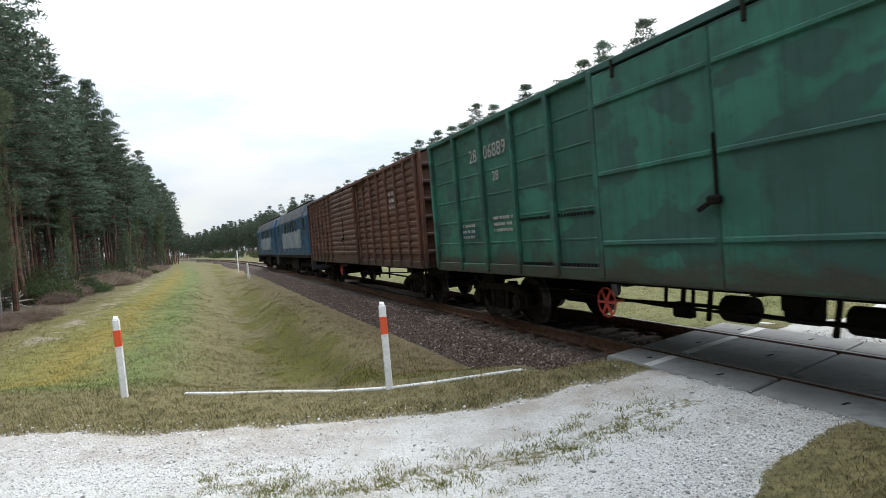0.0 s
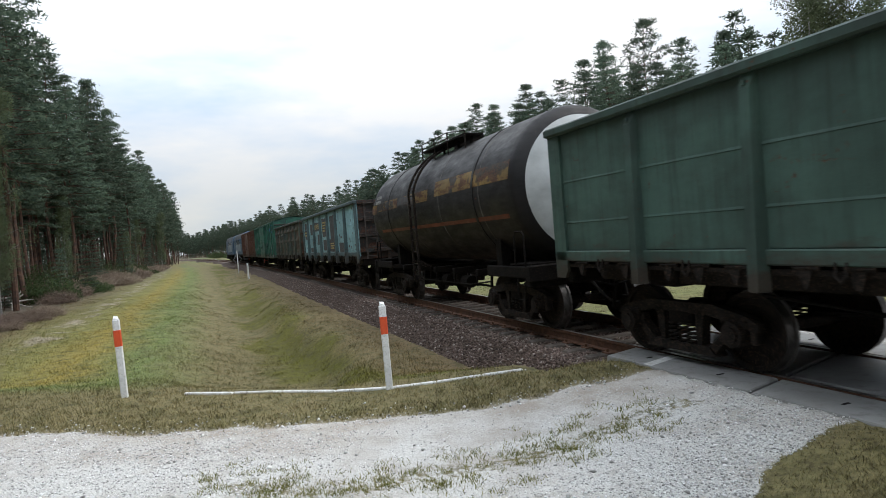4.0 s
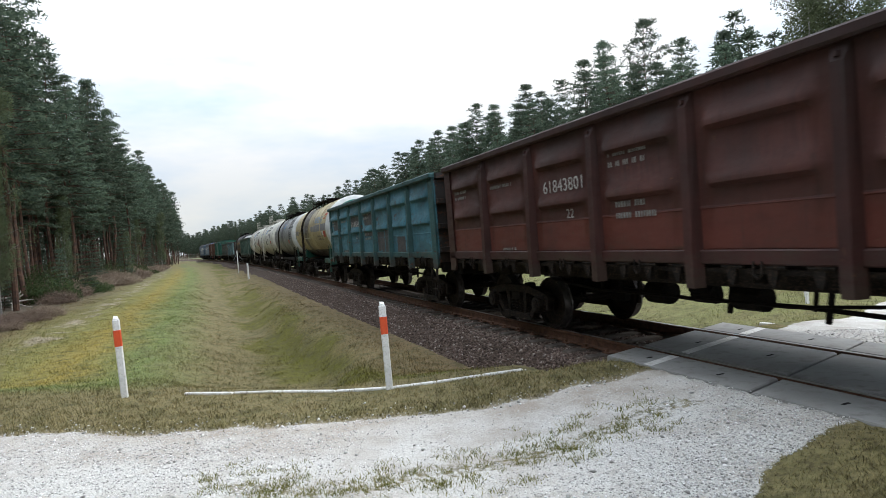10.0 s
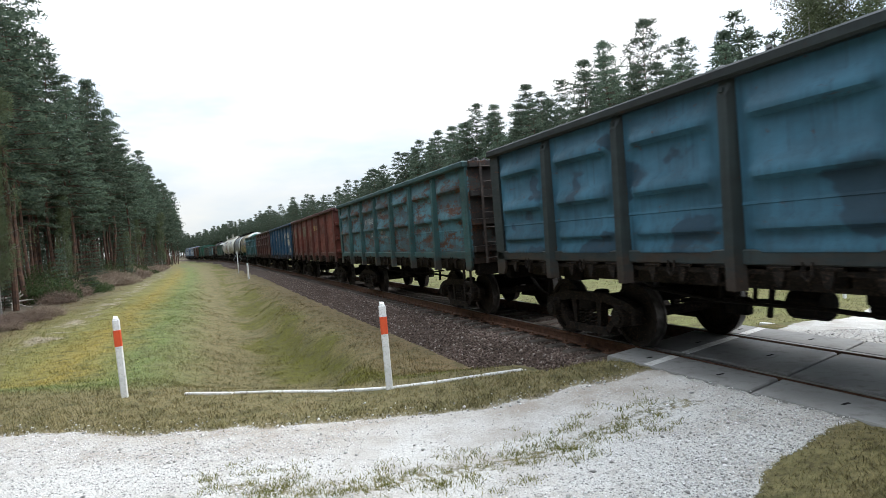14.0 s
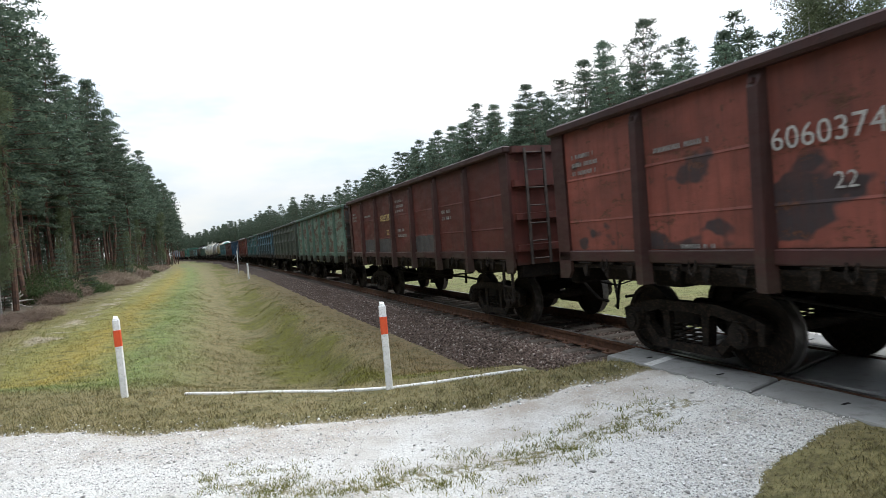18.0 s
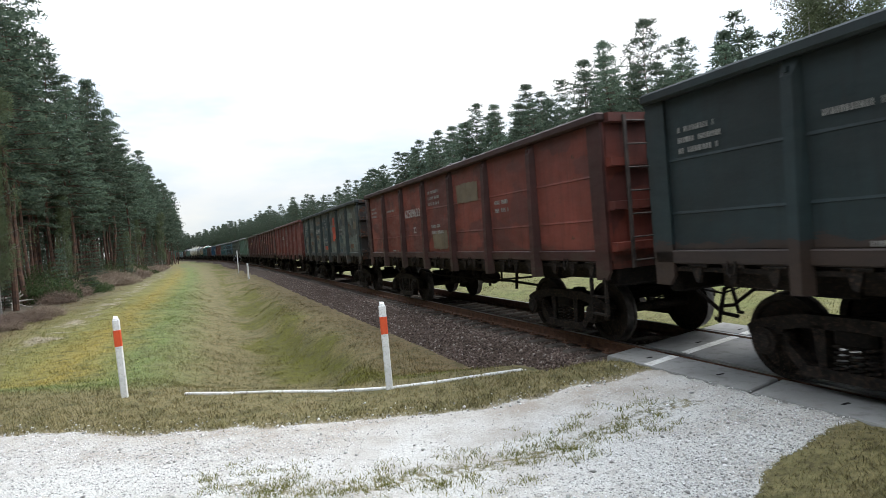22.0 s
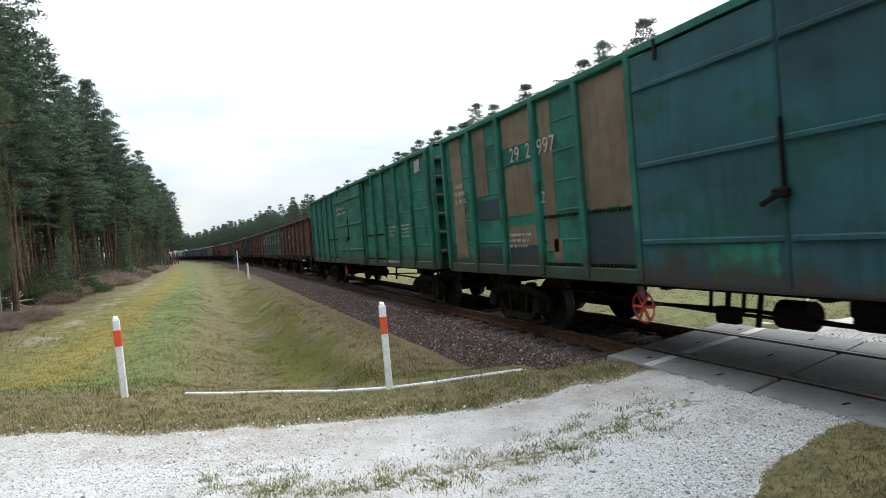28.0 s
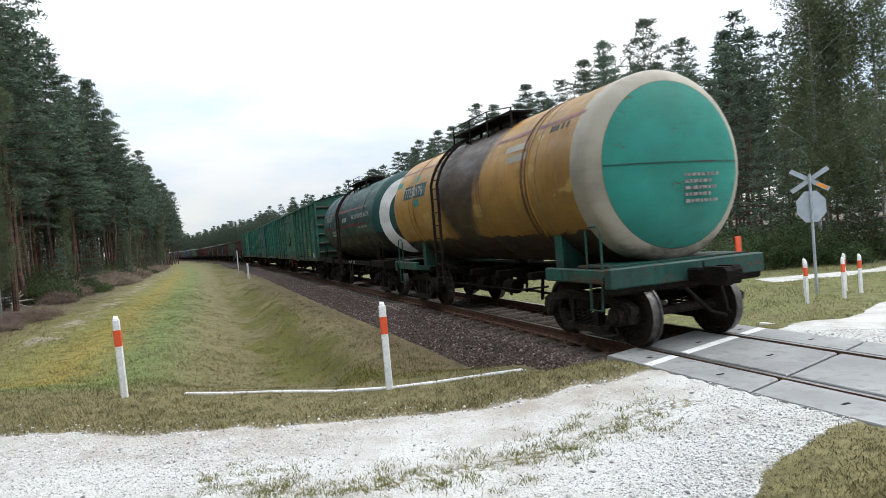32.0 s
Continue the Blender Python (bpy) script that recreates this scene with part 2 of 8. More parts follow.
# ---- mesh building ----
class MB:
    """Collects vertices and faces of one mesh."""

    def __init__(self):
        self.v, self.f = [], []

    def add(self, vs, fs):
        k = len(self.v)
        self.v += [tuple(p) for p in vs]
        self.f += [tuple(i + k for i in q) for q in fs]
        return self

    def box(self, c, s, m=None, ch=0.0):
        hx, hy, hz = s[0] / 2, s[1] / 2, s[2] / 2
        if ch <= 0:
            vs = [(x, y, z) for z in (-hz, hz) for y in (-hy, hy) for x in (-hx, hx)]
            fs = [(0, 2, 3, 1), (4, 5, 7, 6), (0, 1, 5, 4), (2, 6, 7, 3), (0, 4, 6, 2), (1, 3, 7, 5)]
        else:
            # box with its upright and long edges taken off
            vs, fs = [], []
            ring = [(hx - ch, hy), (-hx + ch, hy), (-hx, hy - ch), (-hx, -hy + ch), (-hx + ch, -hy), (hx - ch, -hy), (hx, -hy + ch), (hx, hy - ch)]
            for z, k in ((-hz, ch), (-hz + ch, 0), (hz - ch, 0), (hz, ch)):
                for x, y in ring:
                    vs.append((x - math.copysign(min(k, abs(x)), x), y - math.copysign(min(k, abs(y)), y), z))
            for j in range(3):
                for i in range(8):
                    fs.append((j * 8 + i, j * 8 + (i + 1) % 8, j * 8 + 8 + (i + 1) % 8, j * 8 + 8 + i))
            fs += [tuple(range(7, -1, -1)), tuple(range(24, 32))]
        if m is not None:
            vs = [m @ Vector(p) for p in vs]
        return self.add([(p[0] + c[0], p[1] + c[1], p[2] + c[2]) for p in vs], fs)

    def beam(self, a, b, w, h=None):
        """A square bar from a to b."""
        a, b = Vector(a), Vector(b)
        q = (b - a).to_track_quat("Z", "Y").to_matrix()
        return self.box((a + b) / 2, (w, h or w, (b - a).length), q)

    def cyl(self, a, b, r, n=10, r2=None, caps=True):
        a, b = Vector(a), Vector(b)
        r2 = r if r2 is None else r2
        q = (b - a).to_track_quat("Z", "Y").to_matrix()
        vs = []
        for p, rr in ((a, r), (b, r2)):
            for i in range(n):
                t = 2 * math.pi * i / n
                vs.append(p + q @ Vector((rr * math.cos(t), rr * math.sin(t), 0)))
        fs = [(i, (i + 1) % n, n + (i + 1) % n, n + i) for i in range(n)]
        if caps:
            fs += [tuple(range(n - 1, -1, -1)), tuple(range(n, 2 * n))]
        return self.add(vs, fs)

    def lathe(self, prof, axis_x=True, n=24, c=(0, 0, 0), closed=False):
        """Turns (along, radius) pairs round the x axis (or the z axis)."""
        vs, fs = [], []
        for u, r in prof:
            for i in range(n):
                t = 2 * math.pi * i / n
                p = (u, r * math.cos(t), r * math.sin(t)) if axis_x else (r * math.cos(t), r * math.sin(t), u)
                vs.append((p[0] + c[0], p[1] + c[1], p[2] + c[2]))
        k = len(prof)
        for j in range(k if closed else k - 1):
            for i in range(n):
                a, b2 = j * n, ((j + 1) % k) * n
                fs.append((a + i, b2 + i, b2 + (i + 1) % n, a + (i + 1) % n))
        return self.add(vs, fs)

    def prism(self, poly, y0, y1):
        """A flat shape in x and z, thick from y0 to y1."""
        n = len(poly)
        vs = [(x, y0, z) for x, z in poly] + [(x, y1, z) for x, z in poly]
        fs = [(i, (i + 1) % n, n + (i + 1) % n, n + i) for i in range(n)]
        return self.add(vs, fs + [tuple(range(n - 1, -1, -1)), tuple(range(n, 2 * n))])

    def pipe(self, pts, r, n=6):
        """One bent tube through the points."""
        pts = [Vector(p) for p in pts]
        vs = []
        for k, p in enumerate(pts):
            d = (pts[min(k + 1, len(pts) - 1)] - pts[max(k - 1, 0)]).normalized()
            side = d.cross(Vector((0.31, 0.17, 0.93))).normalized()
            up = side.cross(d)
            vs += [p + side * (r * math.cos(2 * math.pi * i / n)) + up * (r * math.sin(2 * math.pi * i / n)) for i in range(n)]
        m = len(pts)
        fs = [(j * n + i, j * n + (i + 1) % n, (j + 1) * n + (i + 1) % n, (j + 1) * n + i) for j in range(m - 1) for i in range(n)]
        return self.add(vs, fs + [tuple(range(n - 1, -1, -1)), tuple(range((m - 1) * n, m * n))])

    def mesh(self, name, smooth=False):
        me = bpy.data.meshes.new(name)
        me.from_pydata(self.v, [], self.f)
        if smooth:
            me.polygons.foreach_set("use_smooth", [True] * len(me.polygons))
            me.set_sharp_from_angle(angle=radians(38))
        me.update()
        return me


MESHES = {}


def cached(key, build, smooth=False):
    """The mesh of that key, built once by build(MB)."""
    if key not in MESHES:
        mb = MB()
        build(mb)
        MESHES[key] = mb.mesh(key.split("|")[0], smooth)
    return MESHES[key]


def part(name, me, mat, parent, label="", m=None, **tags):
    """One mesh object under a thing or part, or a thing itself when parent is None."""
    if isinstance(me, MB):
        me = me.mesh(name)
    ob = new(name, me)
    if not me.materials:
        me.materials.append(mat)
    ob.material_slots[0].link = "OBJECT"
    ob.material_slots[0].material = mat
    if parent is not None:
        ob.parent = parent
    if m is not None:
        ob.matrix_basis = m
    return tagged(ob, label=label, **tags)


def thing(name, label, category, m=None, group="", kind=""):
    ob = new(name)
    ob.empty_display_size = 0.3
    if m is not None:
        ob.matrix_basis = m
    return tagged(ob, label, category, group, kind)


def soup(name, mat, verts, faces, label="", category="", kind="stuff"):
    """One object out of arrays of vertices and faces."""
    me = bpy.data.meshes.new(name)
    verts, faces = np.asarray(verts, np.float32), np.asarray(faces, np.int32)
    k = faces.shape[1]
    me.vertices.add(len(verts))
    me.vertices.foreach_set("co", verts.ravel())
    me.loops.add(faces.size)
    me.loops.foreach_set("vertex_index", faces.ravel())
    me.polygons.add(len(faces))
    me.polygons.foreach_set("loop_start", np.arange(0, faces.size, k, dtype=np.int32))
    me.update(calc_edges=True)
    me.materials.append(mat)
    return tagged(new(name, me), label, category, kind=kind)


# ---- ground: one sheet to the horizon ----
def smooth01(a, b, x):
    t = np.clip((x - a) / (b - a), 0, 1)
    return t * t * (3 - 2 * t)


KERB_X = [-9.0, -4.22, -2.59, -0.94, 0.4, 1.69, 2.6]
KERB_Y = [10.6, 9.61, 9.19, 8.89, 9.07, 9.14, 9.2]
EDGE_X = [-30.0, -6.07, -3.56, -1.44, 0.64, 2.06, 3.2]
EDGE_Y = [12.0, 8.09, 7.53, 7.43, 7.39, 7.5, 8.0]


WAVES = [(math.cos(k * 2.4) * (1 + 0.37 * k), math.sin(k * 2.4) * (1 + 0.37 * k), k * 1.9) for k in range(7)]


def wobble(x, y, k=1.0, seed=0.0):
    """Gentle unevenness without a regular beat."""
    return sum(np.sin(a * k * x + b * k * y + c + seed * (1 + 0.3 * i)) / (1 + 0.3 * i) for i, (a, b, c) in enumerate(WAVES)) / 2.6


def ground_z(x, y):
    x, y = np.asarray(x, float), np.asarray(y, float)
    dx, dy = x - X0, y - Y0
    s, lat = dx * DIR0[0] + dy * DIR0[1], dx * LEFT0[0] + dy * LEFT0[1]
    lc = lat - np.maximum(0, s - BEND) ** 2 / (2 * RADIUS) * (s < 400)
    # open field on the camera's side: ditch beside the bed, then a rising strip to the wood
    bank = 4.75 + 0.22 * np.sin(s * 0.41) + 0.13 * np.sin(s * 1.13 + 1.0)
    field = -0.66 + 0.14 * smooth01(2.6, 3.5, lc) - 0.62 * smooth01(bank - 0.85, bank + 0.35, lc) + 0.05 * np.sin(s * 0.9 + lc) * smooth01(3.2, 4.4, lc) * smooth01(7, 5.6, lc) + 0.72 * smooth01(5.5, 8.2, lc) + 0.12 * smooth01(10, 15, lc) + 0.5 * smooth01(15, 40, lc)
    other = -0.62 + 0.22 * smooth01(2.6, 6.0, -lc) + 0.2 * smooth01(14, 40, -lc)
    z = np.where(lc > 0, field, other)
    z = z + 0.02 * wobble(x, y, 0.45) * smooth01(2.4, 4, np.abs(lc)) + 0.005 * wobble(x, y, 2.2, 1.0)
    # made-up ground of the road and its verge on the camera's side
    road = -0.27 + 0.25 * smooth01(4.4, 1.7, lc) * (0.35 + 0.65 * smooth01(3.0, 2.0, s)) + 0.012 * wobble(x, y, 2.5, 2.0) * smooth01(1.6, 2.4, lc)
    beyond = y - np.interp(x, KERB_X, KERB_Y)
    w = (1 - smooth01(0.1, 2.4, beyond)) * (lc > 0)
    z = z * (1 - w) + road * w
    # the road on the other side
    w2 = smooth01(4.5, 2.6, s) * (lc <= 0)
    road2 = -0.025 - 0.35 * smooth01(1.6, 6.5, -lc)
    z = z * (1 - w2) + road2 * w2
    # the bed lies on top of it here
    under = smooth01(2.3, 1.9, np.abs(lc)) * (s > 2.9)
    z = z * (1 - under) + (-0.75) * under
    slabs = smooth01(1.5, 1.34, np.abs(lc)) * (s <= 2.9)
    return z * (1 - slabs) + (-0.3) * slabs


def gz(x, y):
    return float(ground_z(x, y))


def road_mask(x, y):
    """1 on the gravel roads, 0 on grass."""
    x, y = np.asarray(x, float), np.asarray(y, float)
    dx, dy = x - X0, y - Y0
    s, lat = dx * DIR0[0] + dy * DIR0[1], dx * LEFT0[0] + dy * LEFT0[1]
    jit = 0.10 * wobble(x, y, 3.1, 4.0) + 0.05 * wobble(x, y, 9.0, 1.0)
    up = np.interp(x, EDGE_X, EDGE_Y) - y + jit
    low = y - np.interp(x, [-30, -6, -4.4, -3.2, -1, 1.0, 2.12, 2.92, 3.74, 4.2], [9.0, 6.2, 5.75, 4.6, 3.2, 3.3, 4.47, 5.09, 5.57, 5.9]) + jit
    a = np.minimum(smooth01(-0.12, 0.12, up), smooth01(-0.12, 0.12, low)) * (lat > 1.2)
    # the way over the track and the cross road behind it
    leftedge = (x - 5.0) - (y - 9.5) * 1.13 + jit
    b = smooth01(-0.15, 0.15, leftedge) * (lat < -1.2) * smooth01(21.0, 20.4, y)
    far_y = 19.7 + (x - 10.3) * 0.08 + jit
    c = smooth01(-0.2, 0.2, 0.6 - np.abs(y - far_y)) * (lat < -1.2) * (x > 10.2)
    return np.maximum(a, np.maximum(b, c))


def weed_mask(x, y):
    """The strip of weeds between the wheel tracks."""
    mid = np.interp(x, [-30, -6, -4, -1.2, 0.6, 2.2], [10.2, 7.2, 6.3, 5.35, 5.75, 6.35])
    return np.exp(-((y - mid) / 0.34) ** 2) * (x < 2.6) * (x > -2.2)


def spread(lo, hi, fine, far):
    near = list(np.arange(lo, hi + 1e-6, fine))
    step, p, right = fine, hi, []
    while p < far:
        step *= 1.16
        p += step
        right.append(p)
    step, p, left = fine, lo, []
    while p > -far:
        step *= 1.16
        p -= step
        left.append(p)
    return np.array(left[::-1] + near + right)


gx, gy = spread(-9.0, 11.0, 0.11, 2600), spread(3.0, 16.0, 0.11, 2600)
GX, GY = np.meshgrid(gx, gy)
GZ = ground_z(GX, GY)
nx, ny = len(gx), len(gy)
idx = np.arange(nx * ny).reshape(ny, nx)
quads = np.stack([idx[:-1, :-1], idx[:-1, 1:], idx[1:, 1:], idx[1:, :-1]], -1).reshape(-1, 4)

def grass_colour(nodes, links, pos):
    """Dry mown grass: brown and olive by the road and the bed, greener beyond, yellow towards the wood."""
    at = nodes.new("ShaderNodeAttribute")
    at.attribute_name = "strip"
    big = noise_node(nodes, links, 0.5, 4, 0.6, pos)
    mid = noise_node(nodes, links, 3.1, 5, 0.7, pos)
    fine = noise_node(nodes, links, 17.0, 4, 0.75, pos)
    where = math_node(nodes, links, "ADD", at.outputs["Fac"], math_node(nodes, links, "MULTIPLY", math_node(nodes, links, "SUBTRACT", big, 0.5), 0.16))
    where = math_node(nodes, links, "ADD", where, math_node(nodes, links, "MULTIPLY", math_node(nodes, links, "SUBTRACT", mid, 0.5), 0.10))
    base = ramp(nodes, links, where, [(0.0, (0.204, 0.144, 0.078)), (0.12, (0.195, 0.150, 0.072)), (0.30, (0.178, 0.150, 0.070)), (0.40, (0.195, 0.165, 0.078)), (0.46, (0.175, 0.182, 0.070)), (0.53, (0.150, 0.195, 0.062)), (0.59, (0.205, 0.205, 0.062)), (0.66, (0.275, 0.218, 0.050)), (0.75, (0.215, 0.205, 0.062)), (0.86, (0.195, 0.18, 0.068)), (1.0, (0.190, 0.144, 0.078))])
    # dark moss in the damp ditch
    damp = nodes.new("ShaderNodeMapRange")
    damp.interpolation_type = "SMOOTHSTEP"
    links.new(math_node(nodes, links, "ABSOLUTE", math_node(nodes, links, "SUBTRACT", where, 0.235)), damp.inputs["Value"])
    for key, v in (("From Min", 0.05), ("From Max", 0.095), ("To Min", 1.0), ("To Max", 0.0)):
        damp.inputs[key].default_value = v
    spots = ramp(nodes, links, noise_node(nodes, links, 0.36, 3, 0.55, pos), [(0.44, (0, 0, 0)), (0.52, (0.9, 0.9, 0.9))])
    mossy = nodes.new("ShaderNodeAttribute")
    mossy.attribute_name = "moss"
    patch = math_node(nodes, links, "MULTIPLY", mossy.outputs["Fac"], ramp(nodes, links, noise_node(nodes, links, 1.3, 4, 0.6, pos), [(0.36, (0.45, 0.45, 0.45)), (0.50, (1, 1, 1))]))
    base = mixc(nodes, links, math_node(nodes, links, "MAXIMUM", patch, math_node(nodes, links, "MULTIPLY", damp.outputs[0], spots)), base, (0.105, 0.104, 0.010))
    bare = nodes.new("ShaderNodeMapRange")
    links.new(math_node(nodes, links, "ABSOLUTE", math_node(nodes, links, "SUBTRACT", where, 0.815)), bare.inputs["Value"])
    for key, v in (("From Min", 0.015), ("From Max", 0.05), ("To Min", 0.9), ("To Max", 0.0)):
        bare.inputs[key].default_value = v
    sandy = ramp(nodes, links, noise_node(nodes, links, 0.8, 4, 0.6, pos), [(0.50, (0, 0, 0)), (0.56, (1, 1, 1))])
    base = mixc(nodes, links, math_node(nodes, links, "MULTIPLY", bare.outputs[0], sandy), base, (0.40, 0.345, 0.27))
    dark = mixc(nodes, links, ramp(nodes, links, mid, [(0.36, (0.8, 0.8, 0.8)), (0.53, (0, 0, 0))]), base, (0.085, 0.082, 0.032))
    straw = mixc(nodes, links, ramp(nodes, links, mid, [(0.58, (0, 0, 0)), (0.74, (0.55, 0.55, 0.55))]), dark, (0.27, 0.215, 0.13))
    return mixc(nodes, links, ramp(nodes, links, fine, [(0.34, (0.7, 0.7, 0.7)), (0.54, (0, 0, 0))]), straw, (0.045, 0.038, 0.02))


m_ground, nodes, links, b = material("grass_and_limestone_gravel", 0.92, 0, 0.25)
att = nodes.new("ShaderNodeAttribute")
att.attribute_name = "gravel"
att2 = nodes.new("ShaderNodeAttribute")
att2.attribute_name = "forest"
pos = nodes.new("ShaderNodeNewGeometry").outputs["Position"]
n_mid = noise_node(nodes, links, 1.6, 5, 0.65, pos)
n_fine = noise_node(nodes, links, 14.0, 5, 0.7, pos)
n_grit = noise_node(nodes, links, 55.0, 3, 0.7, pos)
grass_c = grass_colour(nodes, links, pos)
litter = ramp(nodes, links, n_fine, [(0.3, (0.055, 0.046, 0.034)), (0.7, (0.175, 0.148, 0.112))])
grass_c = mixc(nodes, links, att2.outputs["Fac"], grass_c, litter)
gravel_c = ramp(nodes, links, n_grit, [(0.28, (0.30, 0.285, 0.265)), (0.5, (0.54, 0.53, 0.505)), (0.72, (0.72, 0.715, 0.695))])
gravel_c = mixc(nodes, links, ramp(nodes, links, n_mid, [(0.46, (0, 0, 0)), (0.66, (0.8, 0.8, 0.8))]), gravel_c, (0.36, 0.325, 0.29))
edge = math_node(nodes, links, "ADD", att.outputs["Fac"], math_node(nodes, links, "MULTIPLY", math_node(nodes, links, "SUBTRACT", n_fine, 0.5), 1.1))
col = mixc(nodes, links, ramp(nodes, links, edge, [(0.40, (0, 0, 0)), (0.58, (1, 1, 1))]), grass_c, gravel_c)
att3 = nodes.new("ShaderNodeAttribute")
att3.attribute_name = "dust"
dusty = math_node(nodes, links, "MULTIPLY", att3.outputs["Fac"], ramp(nodes, links, n_mid, [(0.3, (0.25, 0.25, 0.25)), (0.62, (1, 1, 1))]))
col = mixc(nodes, links, dusty, col, ramp(nodes, links, n_grit, [(0.3, (0.26, 0.22, 0.18)), (0.7, (0.44, 0.395, 0.345))]))
links.new(col, b.inputs["Base Color"])
bump(nodes, links, b, math_node(nodes, links, "ADD", n_fine, math_node(nodes, links, "MULTIPLY", n_grit, 0.5)), 0.7, 0.03)

ground = soup("ground", m_ground, np.stack([GX, GY, GZ], -1).reshape(-1, 3), quads, "mown grass verge and white limestone gravel road", "ground", "structure")
mask = np.maximum(0, road_mask(GX, GY) - 0.5 * weed_mask(GX, GY)).ravel()
ground.data.attributes.new("gravel", "FLOAT", "POINT").data.foreach_set("value", mask.astype(np.float32))
def strip(x, y):
    """0 beside the track to 1 at the wood: the strips of different grass."""
    lt = (x - X0) * LEFT0[0] + (y - Y0) * LEFT0[1]
    sa = (x - X0) * DIR0[0] + (y - Y0) * DIR0[1]
    lt = lt - np.maximum(0, sa - BEND) ** 2 / (2 * RADIUS)
    v = np.clip((lt - 2.0) / 12.0, 0, 1)
    near = 1 - smooth01(0.0, 1.6, y - np.interp(x, KERB_X, KERB_Y))
    return np.where(lt < -2, 0.45, v * (1 - near) + 0.39 * near)


# trodden sandy dust along the upper edge of the road and in its wheel track
upper = np.interp(GX, EDGE_X, EDGE_Y) - GY
dust = np.exp(-((upper - 0.16) / 0.24) ** 2) * 0.9 + 0.5 * np.exp(-((upper - 0.75) / 0.3) ** 2) * (GX < 0.5) + 0.65 * np.exp(-((GX - 1.9) / 0.9) ** 2 - ((GY - 6.95) / 0.3) ** 2) + 0.4 * np.exp(-((GX - 2.9) / 0.8) ** 2 - ((GY - 5.6) / 0.3) ** 2)
dust = np.clip(dust, 0, 1) * (GX < 4) * (GY < 13)
def moss(x, y):
    """Damp mossy hollows in the ditch."""
    sa = (x - X0) * DIR0[0] + (y - Y0) * DIR0[1]
    lt = (x - X0) * LEFT0[0] + (y - Y0) * LEFT0[1]
    return np.clip(sum(np.exp(-((sa - s0) / a) ** 2 - ((lt - l0) / c) ** 2) * k for s0, l0, a, c, k in ((12.4, 4.75, 2.9, 0.55, 1.3), (8.6, 4.3, 1.0, 0.33, 1.1), (19.5, 4.5, 2.6, 0.42, 0.9), (26.0, 4.6, 4.0, 0.5, 0.9), (36.0, 4.6, 5.0, 0.6, 0.8))), 0, 1)


for name_, vals in (("strip", strip(GX, GY)), ("dust", dust), ("moss", moss(GX, GY))):
    ground.data.attributes.new(name_, "FLOAT", "POINT").data.foreach_set("value", vals.ravel().astype(np.float32))
pl = (GX - X0) * LEFT0[0] + (GY - Y0) * LEFT0[1]
wood = np.maximum(smooth01(13.0, 15.5, pl + 0.6 * wobble(GX, GY, 0.5)), smooth01(14, 18, -pl) * (GY > 21.5)).ravel()
ground.data.attributes.new("forest", "FLOAT", "POINT").data.foreach_set("value", wood.astype(np.float32))
ground.data.polygons.foreach_set("use_smooth", [True] * len(ground.data.polygons))

# ---- the track ----
STATIONS = [-460, -300, -200, -120, -80, -60, -40, -20, -10, -4, 2.9] + [4 + 4 * i for i in range(10)] + [40 + 8 * i for i in range(1, 56)]


def swept(name, profile, stations, mat, label, category, z=0.0, closed=True, parent=None):
    """A profile (lat, height) drawn along the line."""
    vs, fs, n = [], [], len(profile)
    for s in stations:
        for lat, h in profile:
            p, _ = track(s, lat, z + h)
            vs.append(tuple(p))
    for j in range(len(stations) - 1):
        for i in range(n if closed else n - 1):
            fs.append((j * n + i, (j + 1) * n + i, (j + 1) * n + (i + 1) % n, j * n + (i + 1) % n))
    if closed:
        fs += [tuple(range(n)), tuple(range((len(stations) - 1) * n, len(stations) * n))[::-1]]
    me = bpy.data.meshes.new(name)
    me.from_pydata(vs, [], fs)
    me.materials.append(mat)
    ob = new(name, me)
    if parent:
        ob.parent = parent
        return ob
    return tagged(ob, label, category, kind="structure")


m_ballast, nodes, links, b = material("brown_granite_ballast", 0.9, 0, 0.3)
pos = nodes.new("ShaderNodeNewGeometry").outputs["Position"]
vor = nodes.new("ShaderNodeTexVoronoi")
vor.inputs["Scale"].default_value = 20.0
links.new(pos, vor.inputs["Vector"])
col = ramp(nodes, links, math_node(nodes, links, "FRACT", math_node(nodes, links, "MULTIPLY", vor.outputs["Color"], 3.0)), [(0.0, (0.035, 0.024, 0.02)), (0.5, (0.085, 0.06, 0.05)), (1.0, (0.16, 0.125, 0.108))])
links.new(mixc(nodes, links, noise_node(nodes, links, 0.8, 3, 0.5, pos), col, (0.075, 0.05, 0.038)), b.inputs["Base Color"])
bump(nodes, links, b, vor.outputs["Distance"], 1.0, 0.05)
m_stone, nodes, links, b = material("ballast_stones", 0.9, 0, 0.3)
geo = nodes.new("ShaderNodeNewGeometry")
links.new(ramp(nodes, links, geo.outputs["Random Per Island"], [(0.0, (0.045, 0.03, 0.025)), (0.5, (0.115, 0.08, 0.066)), (0.9, (0.20, 0.152, 0.13)), (1.0, (0.36, 0.32, 0.29))]), b.inputs["Base Color"])
m_lime, nodes, links, b = material("limestone_chips", 0.9, 0, 0.3)
geo = nodes.new("ShaderNodeNewGeometry")
links.new(ramp(nodes, links, geo.outputs["Random Per Island"], [(0.0, (0.24, 0.23, 0.22)), (0.35, (0.46, 0.455, 0.44)), (0.8, (0.68, 0.675, 0.665)), (1.0, (0.82, 0.815, 0.8))]), b.inputs["Base Color"])

